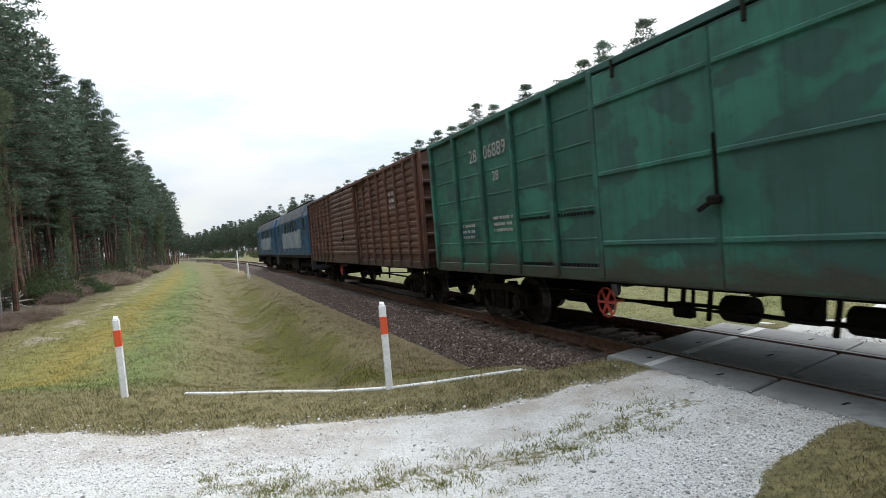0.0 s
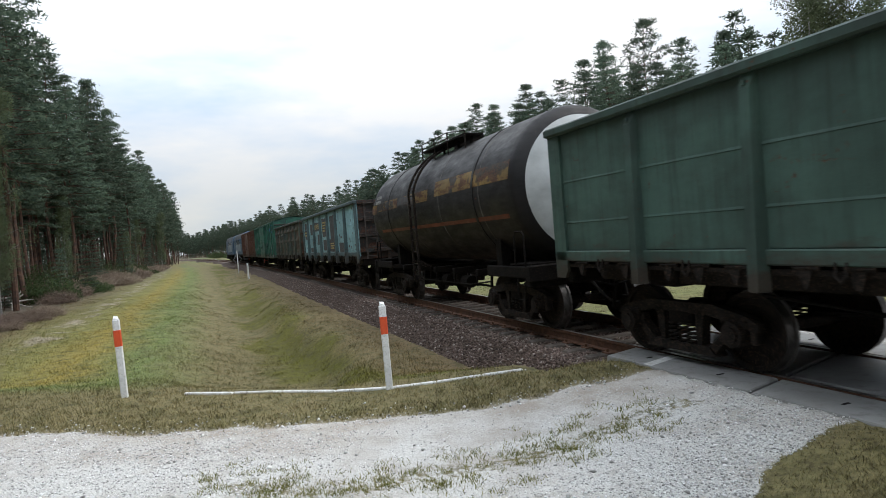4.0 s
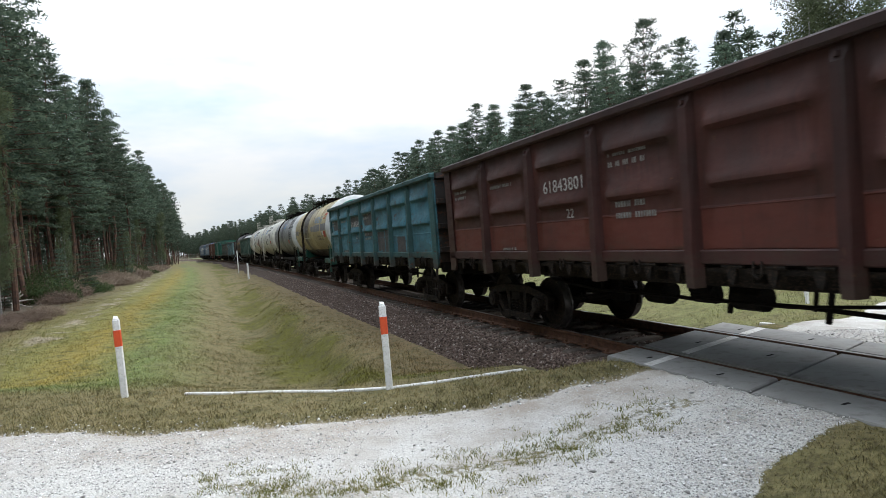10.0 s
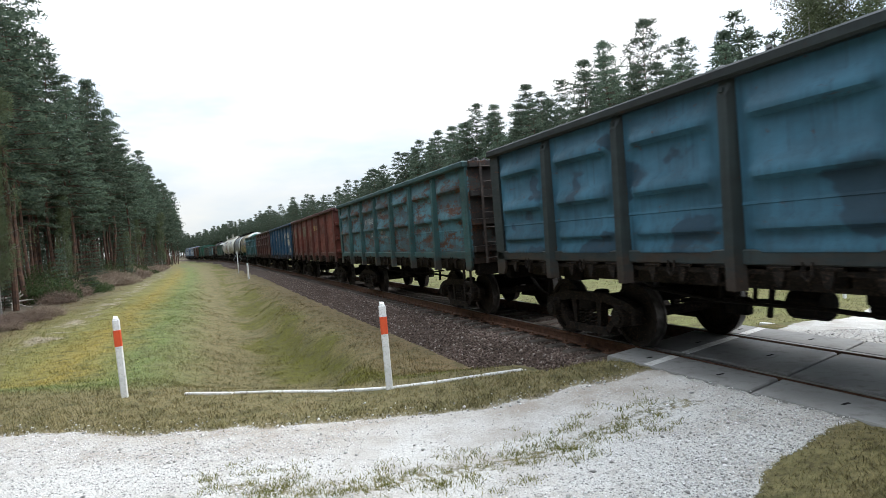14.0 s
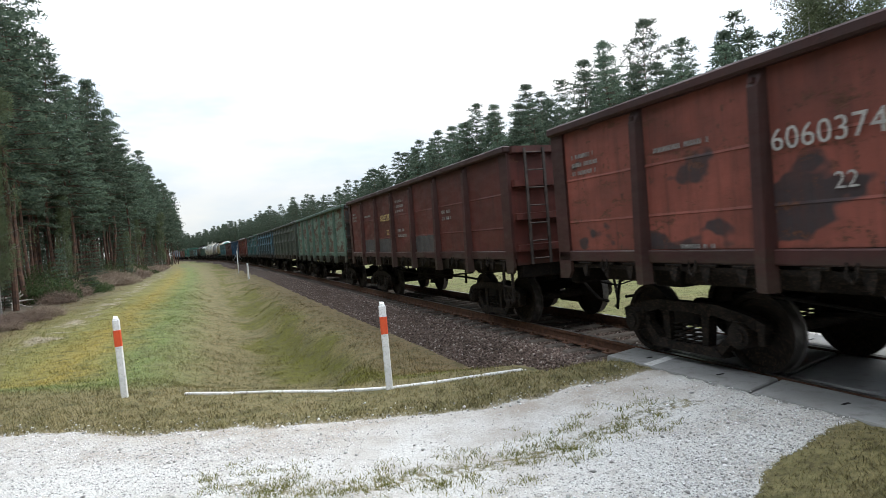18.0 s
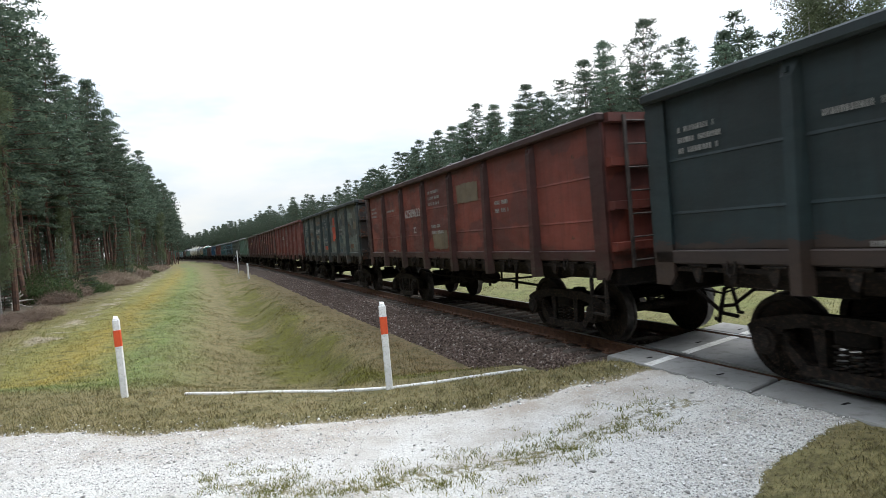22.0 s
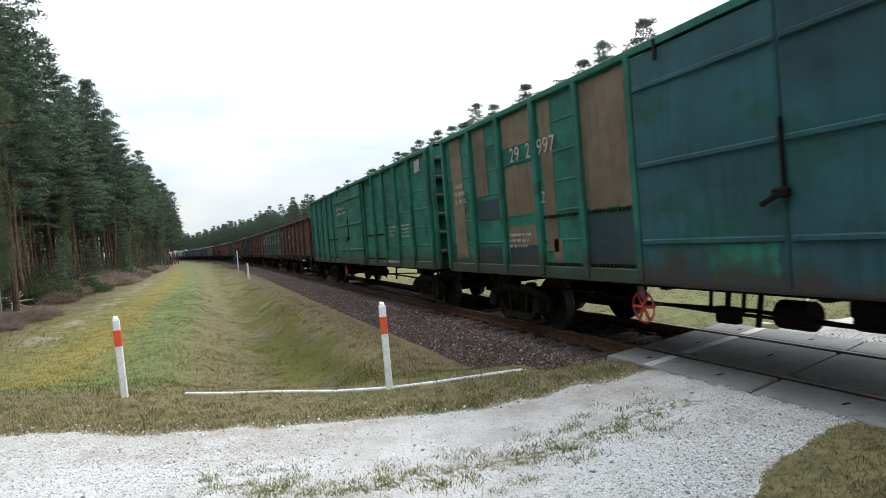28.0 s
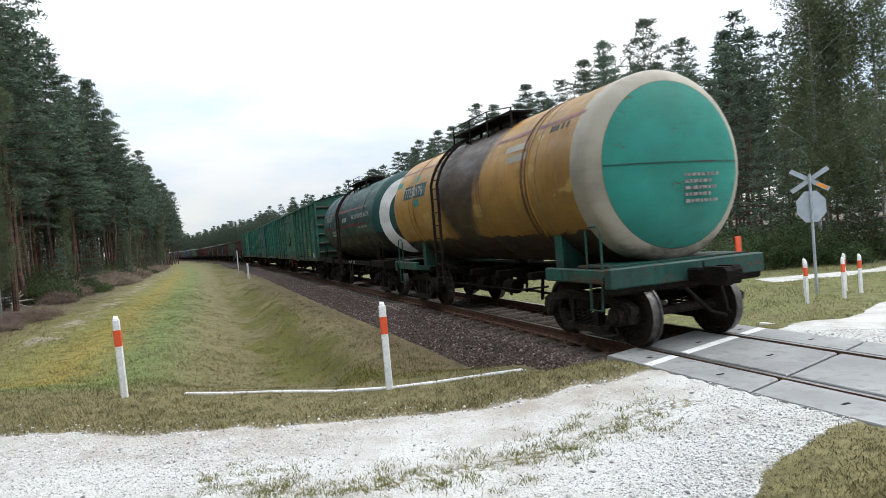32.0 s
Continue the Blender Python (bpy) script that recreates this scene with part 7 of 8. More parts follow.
P_RUSTSTAIN = paint("rust_stain", (0.10, 0.045, 0.022), 0.3)
P_BLUEPLATE = paint("worn_blue_overpaint", (0.016, 0.062, 0.092), 0.12, 1.4)
P_OLIVEPATCH = paint("olive_overpaint", (0.058, 0.068, 0.030), 0.08, 1.2)
M_PINKMARK = mottled("faded_pink_mark", (0.34, 0.17, 0.17), (0.48, 0.30, 0.28), 8, 0.8)
P_PALECOAT = paint("pale_grey_old_coat", (0.15, 0.165, 0.14), 0.3, 1.2)
M_GRAFFITI = mottled("blue_spray_paint", (0.015, 0.10, 0.26), (0.03, 0.15, 0.34), 5, 0.7)

# ---- the train, head first: where the front of each body stands at the start ----
TRAIN = []
GY_OUT = G_W + 0.018
BY_OUT = B_W + 0.018


def couple(wagon, front, length):
    TRAIN.append((wagon, front + length / 2))
    return wagon


def bay_x(i):
    """Front edge of the i-th bay of an open wagon, counted from its head."""
    return G_LEN / 2 - 0.15 - G_BAY * (i - 1) - 0.14


def marks(w, number, mat, seed=0, x=2.5, z=2.52, size=0.31, under="22"):
    """The painted number of an open wagon and its small stencilling."""
    if number:
        lettering(w, number, x, z, size, mat, GY_OUT + 0.022)
    if under:
        lettering(w, under, x - 0.6, z - 0.42, size * 0.72, mat, GY_OUT + 0.004)
    rr = random.Random(seed)
    bars(w, bay_x(1) - 0.2, 2.95, 0.7, 0.36, 3, M_FAINT, GY_OUT + 0.004)
    bars(w, bay_x(2) - 0.15, 2.78, 0.9, 0.12, 1, M_FAINT, GY_OUT + 0.004)
    bars(w, bay_x(4) - 0.2, 3.02, 0.95, 0.42, 3, M_FAINT, GY_OUT + 0.004)
    bars(w, bay_x(4) - 0.3, 2.2, 0.9, 0.3, 2, M_FAINT, GY_OUT + 0.004)
    bars(w, bay_x(2) - 0.5, 1.6, 0.6, 0.1, 1, M_FAINT, GY_OUT + 0.004)
    if rr.random() < 0.6:
        bars(w, bay_x(6) - 0.2, 2.5, 0.8, 0.3, 2, M_FAINT, GY_OUT + 0.004)


for f in (-62.6, -45.1):
    couple(locomotive("blue diesel locomotive with a pale side panel"), f, 16.4)
w = couple(covered_wagon("red brown planked covered wagon", P_BROWN, P_BROWN, planked=True), -27.4, B_LEN)
bars(w, -6.2, 3.3, 0.7, 0.6, 3, M_STENCIL, BY_OUT + 0.03)
w = couple(covered_wagon("sea green covered wagon with sliding doors", P_GREEN, P_GREEN), -8.8, B_LEN)
lettering(w, "28", 6.5, 3.3, 0.36, M_STENCIL, BY_OUT + 0.012)
lettering(w, "06889", 5.82, 3.3, 0.36, M_STENCIL, BY_OUT + 0.012)
lettering(w, "28", 5.5, 2.85, 0.26, M_STENCIL, BY_OUT + 0.012)
bars(w, 7.1, 2.1, 0.8, 0.35, 3, M_STENCIL, BY_OUT)
bars(w, 5.6, 2.2, 0.8, 0.35, 3, M_STENCIL, BY_OUT)
plate(w, 7.2, 2.0, 0.9, 0.2, P_TEALDOOR, BY_OUT - 0.002)
plate(w, -6.1, 2.5, 1.0, 0.8, P_TEALDOOR, BY_OUT - 0.002)
bars(w, -6.2, 2.4, 0.8, 0.6, 5, M_STENCIL, BY_OUT + 0.002)
bars(w, -7.3, 3.9, 0.7, 0.8, 3, M_STENCIL_B, BY_OUT)
bars(w, -4.6, 3.7, 2.6, 0.5, 1, M_STENCIL_B, BY_OUT)
bars(w, -7.0, 1.35, 1.6, 0.16, 1, M_STENCIL, BY_OUT + 0.04)

w = couple(gondola("rust brown and green open wagon", P_RUSTG, P_RUSTPOST, load=False), 10.2, G_LEN)
plate(w, bay_x(3) + 0.05, 3.03, 1.62, 0.4, P_NAVY, GY_OUT + 0.018)
marks(w, "65285181", M_STENCIL, 1, z=2.72, under="")
for bx, z, ww, hh in ((1, 3.05, 0.9, 0.45), (1, 1.85, 0.8, 0.25), (2, 1.85, 0.7, 0.3), (2, 3.15, 0.5, 0.2), (4, 3.0, 1.0, 0.75), (5, 2.1, 0.9, 0.5)):
    plate(w, bay_x(bx) - 0.2, z, ww, hh, P_NAVY, GY_OUT + 0.018)

w = couple(gondola("pale blue open wagon with dark overpainted patches", P_LTBLUE, P_LTPOST, ribbed=False, load=False, end_skin=P_ENDDIRT), 24.6, G_LEN)
for bx, dx, z, ww, hh in ((1, 0.45, 3.05, 0.75, 0.3), (1, 0.35, 2.72, 0.8, 0.5), (2, 0.4, 2.95, 0.7, 0.55), (2, 0.9, 2.2, 0.7, 0.35), (2, 0.2, 1.75, 0.9, 0.22), (3, 0.02, 2.98, 1.6, 0.42), (3, 0.65, 2.38, 0.55, 0.5), (4, 0.2, 3.08, 1.2, 0.85), (4, 0.3, 2.1, 1.1, 0.5),
                      (5, 0.35, 3.1, 0.9, 1.1), (5, 0.05, 2.1, 1.5, 0.55), (6, 0.3, 1.9, 0.8, 0.4)):
    plate(w, bay_x(bx) - dx, z, ww, hh, M_DARKPATCH, GY_OUT - 0.002, label="dark overpainted rectangle")
rr = random.Random(8)
for q in range(60):
    ww = rr.uniform(0.03, 0.14)
    plate(w, bay_x(rr.randrange(1, 8)) - rr.uniform(0.05, 1.4), rr.uniform(1.6, 3.2), ww, rr.uniform(0.03, 0.1), rr.choice((P_RUSTSTAIN, M_DARKPATCH)), GY_OUT - 0.004, "paint_chip")
lettering(w, "62429568", bay_x(3) + 0.02, 2.66, 0.33, M_STENCIL_Y, GY_OUT + 0.003)
bars(w, bay_x(4) - 0.35, 2.95, 0.9, 0.5, 4, M_STENCIL_Y, GY_OUT + 0.003)
bars(w, bay_x(1) - 0.4, 2.65, 0.6, 0.3, 2, M_STENCIL_Y, GY_OUT + 0.003)
bars(w, bay_x(5) - 0.2, 1.95, 1.1, 0.3, 3, M_STENCIL_Y, GY_OUT + 0.003)

R0, C0 = 1.50, 2.68
w = couple(tank_wagon("black bitumen tank wagon with ochre streaks", P_BLACKTANK, 10.5, R0, C0, end_mat=P_RINGW), 39.4, 10.5)
barrel_patch(w, 4.2, 2.2, 4, 15, P_OCHRE, C0, R0)
barrel_patch(w, 4.95, 4.4, 2, 13, P_OCHRE, C0, R0)
barrel_patch(w, 2.15, 0.7, 6, 14, M_DARKPATCH, C0, R0)
barrel_patch(w, 1.6, -0.4, 4, 15, P_OCHRE, C0, R0)
barrel_patch(w, -0.9, -4.8, 6, 20, P_OCHRE, C0, R0)
barrel_patch(w, 4.2, -4.6, -22, -18.5, P_REDBAND, C0, R0)
barrel_bars(w, 4.6, 22, 0.6, 2, 0.11, M_FAINT, C0, R0)
on_barrel(w, "77248680", 4.0, 5, 0.34, M_STENCIL_K, C0, R0)
couple(gondola("grey green open wagon", P_DKGREEN, load=False, ribbed=False), 51.1, G_LEN)
R1, C1 = 1.52, 2.68
for front, number, deg in ((64.9, "", 15), (77.3, "76751841", 15)):
    w = couple(tank_wagon("off-white tank wagon with side ladder and top railing" if not number else "off-white tank wagon with rust stains and side ladder", P_WHITE, 11.4, R1, C1, top_rail=True, ladder_x=1.1 if number else -0.9), front, 11.4)
    if number:
        on_barrel(w, "767", 4.1, 1, 0.34, M_STENCIL_K, C1, R1)
        on_barrel(w, "51841", 3.35, 1, 0.34, M_STENCIL_K, C1, R1)
        on_barrel(w, "20", 3.65, -7, 0.22, M_STENCIL_K, C1, R1)
        barrel_bars(w, 4.7, 24, 1.1, 1, 0.12, M_STENCIL_B, C1, R1, "emblem")
        barrel_patch(w, 3.2, 2.9, 17, 29, M_STENCIL_Y, C1, R1, "emblem", "yellow emblem")
        barrel_bars(w, 2.75, 22, 0.5, 1, 0.15, M_STENCIL_B, C1, R1, "emblem")
    else:
        barrel_bars(w, 4.6, 14, 1.3, 1, 0.26, M_STENCIL_K, C1, R1)
        barrel_patch(w, -1.9, -3.2, 26, 31, P_TAN, C1, R1)
        barrel_patch(w, -4.9, -5.6, -30, 10, P_RUSTSTAIN, C1, R1, "rust_stain")
    barrel_bars(w, 2.5 if number else 2.9, 1 if number else 12, 0.8, 3, 0.07, M_STENCIL_K, C1, R1)
    barrel_bars(w, -0.1, 32, 1.2, 2, 0.16, M_STENCIL_B, C1, R1, "emblem")
    barrel_bars(w, -0.4, 12, 0.8, 2, 0.09, M_STENCIL_K, C1, R1)
    on_barrel(w, "КАМЕННОУГОЛЬНЫЙ", -1.7, 36, 0.24, M_STENCIL_K, C1, R1)
    on_barrel(w, "ЭЛЕКТРОДНЫЙ", -1.9, 27 if number else 33, 0.22, M_STENCIL_K, C1, R1)
    on_barrel(w, "15-1257", -2.2, 12, 0.24, M_STENCIL_K, C1, R1)
    barrel_bars(w, -1.8, 0, 0.8, 2, 0.07, M_STENCIL_K, C1, R1)
    barrel_patch(w, -0.4, -1.2, -18, -4, M_DARKPATCH, C1, R1, "dark_square")
    barrel_patch(w, -3.9, -4.5, -16, -6, P_DECAL, C1, R1, "warning_plate", "orange red warning plate")
    barrel_patch(w, -3.4, -3.9, 4, 20, M_STENCIL_K, C1, R1, "hazard_diamond")
R2, C2 = 1.46, 2.64
M_STENCIL_G = mottled("grey_overpaint", (0.13, 0.13, 0.14), (0.19, 0.19, 0.20), 4, 0.7)
M_FAINTK = mottled("worn_dark_stencil", (0.14, 0.12, 0.09), (0.24, 0.21, 0.15), 12, 0.8)
P_CREAMPATCH = paint("pale_yellow_patch", (0.40, 0.31, 0.12), 0.05, 1.2)
w = couple(tank_wagon("grey tank wagon with a green end disc", P_GREYTANK, 11.4, R2, C2, end_mat=P_DISC, ring_mat=P_RINGW, big_ladder=False, ladder_x=0.9, ends=(-1,)), 89.8, 11.4)
on_barrel(w, "76815430", 5.0, 12, 0.32, M_STENCIL_K, C2, R2)
barrel_bars(w, 3.0, 8, 1.5, 2, 0.13, M_STENCIL_K, C2, R2)
barrel_bars(w, -0.5, 34, 0.6, 2, 0.14, M_STENCIL_B, C2, R2, "emblem")
lettering(w, "76815430", 2.6, 1.06, 0.14, M_STENCIL, 1.4)
lettering(w, "[20]", 1.8, 1.06, 0.14, M_STENCIL, 1.4)
on_barrel(w, "ЭЛЕКТРОДНЫЙ", -3.1, 37, 0.24, M_STENCIL_K, C2, R2)
on_barrel(w, "ПЕК", -3.9, 28, 0.24, M_STENCIL_K, C2, R2)
barrel_patch(w, -3.1, -3.8, 27, 34, P_TAN, C2, R2)
on_barrel(w, "КАМЕННОУГОЛЬНЫЙ", -3.2, 19, 0.2, M_STENCIL_K, C2, R2)
barrel_bars(w, -3.6, 8, 1.0, 4, 0.09, M_STENCIL_K, C2, R2)
barrel_patch(w, -2.9, -3.6, -20, -10, P_DECAL, C2, R2, "warning_plate", "orange red warning plate")
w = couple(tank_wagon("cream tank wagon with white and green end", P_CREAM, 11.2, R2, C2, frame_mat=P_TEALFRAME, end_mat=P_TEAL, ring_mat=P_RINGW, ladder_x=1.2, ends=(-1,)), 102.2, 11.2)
on_barrel(w, "70731914", 3.75, -2, 0.34, M_STENCIL_K, C2, R2)
on_barrel(w, "20", 3.0, -11, 0.22, M_STENCIL_K, C2, R2)
barrel_patch(w, 3.85, 2.2, -4, 9, P_CREAMPATCH, C2, R2, "number_panel", "pale yellow number panel", 0.004)
for x0, x1, d0, d1 in ((5.0, 3.95, -4, 6), (2.1, 1.2, -2, 9), (-0.55, -1.3, -2, 9), (-1.45, -4.9, -3, 10)):
    barrel_patch(w, x0, x1, d0, d1, M_STENCIL_G, C2, R2, "overpaint", "grey overpainted band")
# blue emblem of five upright shapes
for q in range(5):
    x0 = -1.75 - 0.42 * q
    for dx in (0.0, 0.24):
        barrel_patch(w, x0 - dx, x0 - dx - 0.075, 13 - 0.2 * q, 26 - 0.2 * q, M_STENCIL_B, C2, R2, "emblem", "blue emblem shape")
barrel_bars(w, -4.2, 27, 0.7, 2, 0.11, P_DECAL, C2, R2)
barrel_bars(w, -2.4, -13, 1.5, 2, 0.1, M_FAINTK, C2, R2)
barrel_bars(w, 3.3, -24, 0.9, 2, 0.08, M_FAINTK, C2, R2)
barrel_patch(w, 3.2, 0.2, -14, -13, P_RINGW, C2, R2, "drip_rail", "thin white drip line")
barrel_patch(w, -4.15, -4.7, -16, -4, P_DECAL, C2, R2, "warning_plate", "orange red warning plate")
barrel_patch(w, -3.75, -4.12, -12, -4, P_RINGW, C2, R2, "hazard_label", "white hazard label")

OPEN = [
    ("weathered sky blue open wagon with teal posts", P_CYAN, P_CYANPOST, True, False, "67140544", M_STENCIL, "22"),
    ("oxide red open wagon", P_REDLOW, P_DKRED, True, False, "61843801", M_STENCIL, "22"),
    ("deep blue open wagon loaded with coal", P_BLUE, None, False, True, "63685416", M_STENCIL, "22"),
    ("brick red open wagon loaded with coal", P_RED2, P_RED, False, True, "", M_STENCIL_Y, ""),
    ("sky blue open wagon with peeling paint and coal", P_CYAN2, P_CYANPOST, True, True, "61188482", M_STENCIL, "22"),
    ("mid blue ribbed open wagon loaded with coal", P_BLUE2, P_DARKPOST, 2, True, "", M_STENCIL_K, ""),
    ("grey olive open wagon loaded with coal", P_OLIVE, None, True, True, "", M_STENCIL, ""),
    ("flaking mint green open wagon", P_MINT, P_MINTPOST, False, False, "", M_STENCIL, ""),
    ("dark red open wagon", P_RED, P_DKRED, False, False, "60233384", M_STENCIL_Y, "22"),
    ("patchy orange red open wagon with blue spray paint", P_ORANGE, P_DKRED, False, True, "60603743", M_STENCIL, "22"),
    ("faded red open wagon loaded with coal", P_MIDRED, None, False, True, "62509302", M_STENCIL, "22"),
    ("dark grey rusting open wagon", P_DARK, P_DARKPOST, False, False, "65749547", M_STENCIL, "22"),
    ("red open wagon loaded with coal", P_RED2, P_DKRED, False, True, "62509633", M_STENCIL, "22"),
    ("dark slate green open wagon", P_GREY, None, False, False, "60243136", M_STENCIL, "22"),
    ("rust red open wagon with a dark stained top", P_RUSTY9, P_DKRED, False, False, "62559042", M_STENCIL, "22"),
    ("faded olive open wagon", P_OLIVE2, P_OLIVEPOST, True, False, "", M_STENCIL, ""),
    ("dark oxide red open wagon", P_RED, P_DKRED, False, False, "63920235", M_STENCIL, "22"),
]
S_OPEN = [114.6, 128.5, 142.6, 157.0, 171.2, 185.5, 199.5, 213.6, 227.7, 242.3, 256.4, 270.6, 285.1, 299.1, 313.2, 327.4, 341.4]
for i, ((label, skin, posts, ribbed, load, number, ink, under), front) in enumerate(zip(OPEN, S_OPEN)):
    w = couple(gondola(label, skin, posts, ribbed, True, load, i + 1, P_ENDDIRT if i in (0, 2, 4, 5, 7, 11, 14) else None), front, G_LEN)
    if number:
        marks(w, number, ink, i, {2: 2.13, 4: 2.22, 8: 2.2, 1: 2.28, 9: 2.6}.get(i, 2.45), 2.46 if i in (8, 9) else 2.43, 0.275 if i in (1, 2, 4, 8) else 0.3, under=under)
    if i == 0:
        for bx, dx, z, ww, hh in ((1, 0.45, 2.95, 0.8, 0.65), (3, 0.05, 2.85, 1.6, 0.4), (4, 0.3, 3.05, 1.2, 1.0), (5, 0.1, 2.15, 0.75, 0.6), (5, 0.95, 2.2, 0.55, 0.7), (6, 0.4, 1.95, 0.75, 0.5), (2, 0.5, 1.6, 0.8, 0.25)):
            plate(w, bay_x(bx) - dx, z, ww, hh, M_DARKPATCH, GY_OUT - 0.006, label="dark overpainted rectangle")
    if i == 2:
        # a pale emblem of plain shapes on the rear bays
        for poly in ([(-2.95, 2.85), (-3.2, 2.85), (-3.42, 2.5), (-3.6, 2.85), (-3.82, 2.85), (-3.3, 2.0), (-3.08, 2.0), (-3.28, 2.36)],
                     [(-3.75, 2.72), (-3.85, 2.86), (-4.2, 2.86), (-4.34, 2.72), (-4.26, 2.45), (-4.36, 2.2), (-4.2, 2.0), (-3.7, 2.0), (-3.7, 2.16), (-4.08, 2.2), (-4.08, 2.36), (-3.85, 2.4), (-3.85, 2.52), (-4.06, 2.58), (-4.06, 2.7)],
                     [(-4.68, 2.86), (-5.38, 2.86), (-5.56, 2.5), (-4.74, 2.5)], [(-4.74, 2.4), (-5.6, 2.4), (-5.82, 2.0), (-4.7, 2.0)]):
            mb = MB()
            mb.prism(poly[::-1], GY_OUT, GY_OUT + 0.003)
            part("emblem", mb, M_PALE, w, "worn pale emblem shape")
        plate(w, -5.95, 1.8, 0.34, 0.26, M_PALE, GY_OUT + 0.03, "label_plate")
    if i == 3:
        for bx, dx, z, ww, hh in ((1, 0.5, 2.75, 0.7, 0.35), (2, 0.6, 2.75, 0.35, 0.3), (3, 0.1, 2.95, 1.45, 0.55), (4, 0.6, 2.7, 0.7, 0.35)):
            plate(w, bay_x(bx) - dx, z, ww, hh, P_TAN, GY_OUT, label="pale overpainted rectangle")
        bars(w, bay_x(5) - 0.2, 2.95, 1.2, 0.45, 1, M_STENCIL_Y, GY_OUT + 0.003)
    if i == 8:
        for bx, ww in ((2, 1.6), (3, 1.6), (5, 1.6)):
            plate(w, bay_x(bx), 1.92, ww, 0.5, M_DARKPATCH, GY_OUT - 0.004, label="dark grey lower panel")
    if i == 9:
        for q, (x0, z0, ww, hh) in enumerate(((0.35, 2.2, 0.55, 0.12), (0.35, 2.1, 0.12, 0.3), (-0.05, 2.2, 0.1, 0.4), (-0.3, 2.25, 0.12, 0.5), (-0.5, 2.2, 0.45, 0.14), (-0.55, 1.95, 0.45, 0.12), (1.55, 2.25, 0.1, 0.45))):
            plate(w, x0, z0, ww, hh, M_GRAFFITI, GY_OUT + 0.002, "spray_paint")
    if i == 11:
        for bx, dx, z, ww, hh, mm in ((1, 0.3, 2.8, 0.9, 0.5, P_NAVY), (3, 0.1, 2.82, 1.5, 0.45, P_NAVY), (4, 0.4, 3.05, 0.9, 0.8, P_NAVY), (4, 0.4, 2.2, 0.95, 0.4, P_NAVY), (4, 0.4, 1.8, 1.1, 0.16, P_DECAL), (5, 0.7, 3.0, 0.35, 0.35, P_DECAL), (5, 0.55, 2.6, 0.7, 0.6, P_DECAL)):
            plate(w, bay_x(bx) - dx, z, ww, hh, mm, GY_OUT - 0.004)
        rr = random.Random(4)
        for q in range(46):
            bx, ww, hh = rr.randrange(1, 8), rr.uniform(0.18, 0.6), rr.uniform(0.08, 0.3)
            plate(w, bay_x(bx) - rr.uniform(0.0, 1.5 - ww), rr.uniform(1.55, 3.15), ww, hh, rr.choice((P_TAN, P_NAVY, P_RUSTSTAIN, P_DARKPOST, P_PALECOAT, P_RUSTSTAIN)), GY_OUT - 0.008 + 0.0004 * q, label="flaked patch of an older coat")
    if i == 12:
        plate(w, bay_x(4) - 0.35, 2.0, 0.95, 0.42, P_TAN, GY_OUT)
        plate(w, bay_x(5) - 0.2, 2.95, 1.1, 0.4, P_TAN, GY_OUT)
    if i == 14:
        plate(w, bay_x(1) - 0.25, 3.0, 0.75, 0.75, P_DKRED, GY_OUT)
    if i == 15:
        for bx, dx, z, ww, hh in ((1, 0.35, 3.08, 0.85, 0.75), (2, 0.05, 2.95, 1.55, 0.5), (2, 0.6, 2.2, 0.5, 0.3), (3, 0.05, 2.95, 1.6, 0.6), (4, 0.05, 3.0, 1.6, 0.75), (2, 0.3, 1.75, 0.7, 0.25)):
            plate(w, bay_x(bx) - dx, z, ww, hh, P_BLUEPLATE, GY_OUT + 0.016, label="blue overpainted rectangle")
        lettering(w, "67879478", bay_x(2) - 0.08, 2.58, 0.33, M_STENCIL, GY_OUT + 0.022)
        lettering(w, "22", bay_x(2) - 0.7, 1.98, 0.22, M_STENCIL, GY_OUT + 0.022)
        bars(w, bay_x(4) - 0.2, 2.9, 1.3, 0.5, 3, M_STENCIL, GY_OUT + 0.022)
        bars(w, bay_x(1) - 0.3, 2.75, 0.7, 0.35, 2, M_STENCIL, GY_OUT + 0.022)
        bars(w, bay_x(3) - 0.5, 2.72, 0.7, 0.18, 1, M_STENCIL, GY_OUT + 0.022)

w = couple(covered_wagon("bright sea green covered wagon", P_GREEN2, P_GREEN2), 355.7, B_LEN)
bars(w, 1.9, 3.3, 1.6, 0.35, 2, M_STENCIL, BY_OUT + 0.14, "emblem")
bars(w, -5.0, 2.3, 0.8, 0.35, 3, M_STENCIL, BY_OUT)
bars(w, -6.2, 2.3, 0.9, 0.4, 4, M_STENCIL, BY_OUT)
plate(w, -7.7, 3.85, 0.42, 0.3, M_STENCIL, BY_OUT, "label_plate")
bars(w, -4.4, 1.3, 1.6, 0.14, 1, M_STENCIL, BY_OUT + 0.04)
w = couple(covered_wagon("green covered wagon with tan patches and a teal door", P_GREEN2, P_GREEN2, P_TEALDOOR), 374.2, B_LEN)
for x0, z0, ww, hh in ((8.35, 3.9, 0.6, 2.55), (7.1, 3.9, 0.55, 1.3), (5.8, 3.9, 1.05, 0.55), (5.8, 3.0, 1.0, 0.85), (5.8, 1.95, 1.0, 0.35), (4.5, 3.9, 0.35, 2.4), (3.35, 3.9, 1.02, 1.8), (4.3, 1.7, 0.25, 0.6)):
    plate(w, x0, z0, ww, hh, P_TAN, BY_OUT - 0.004, label="tan overpainted panel")
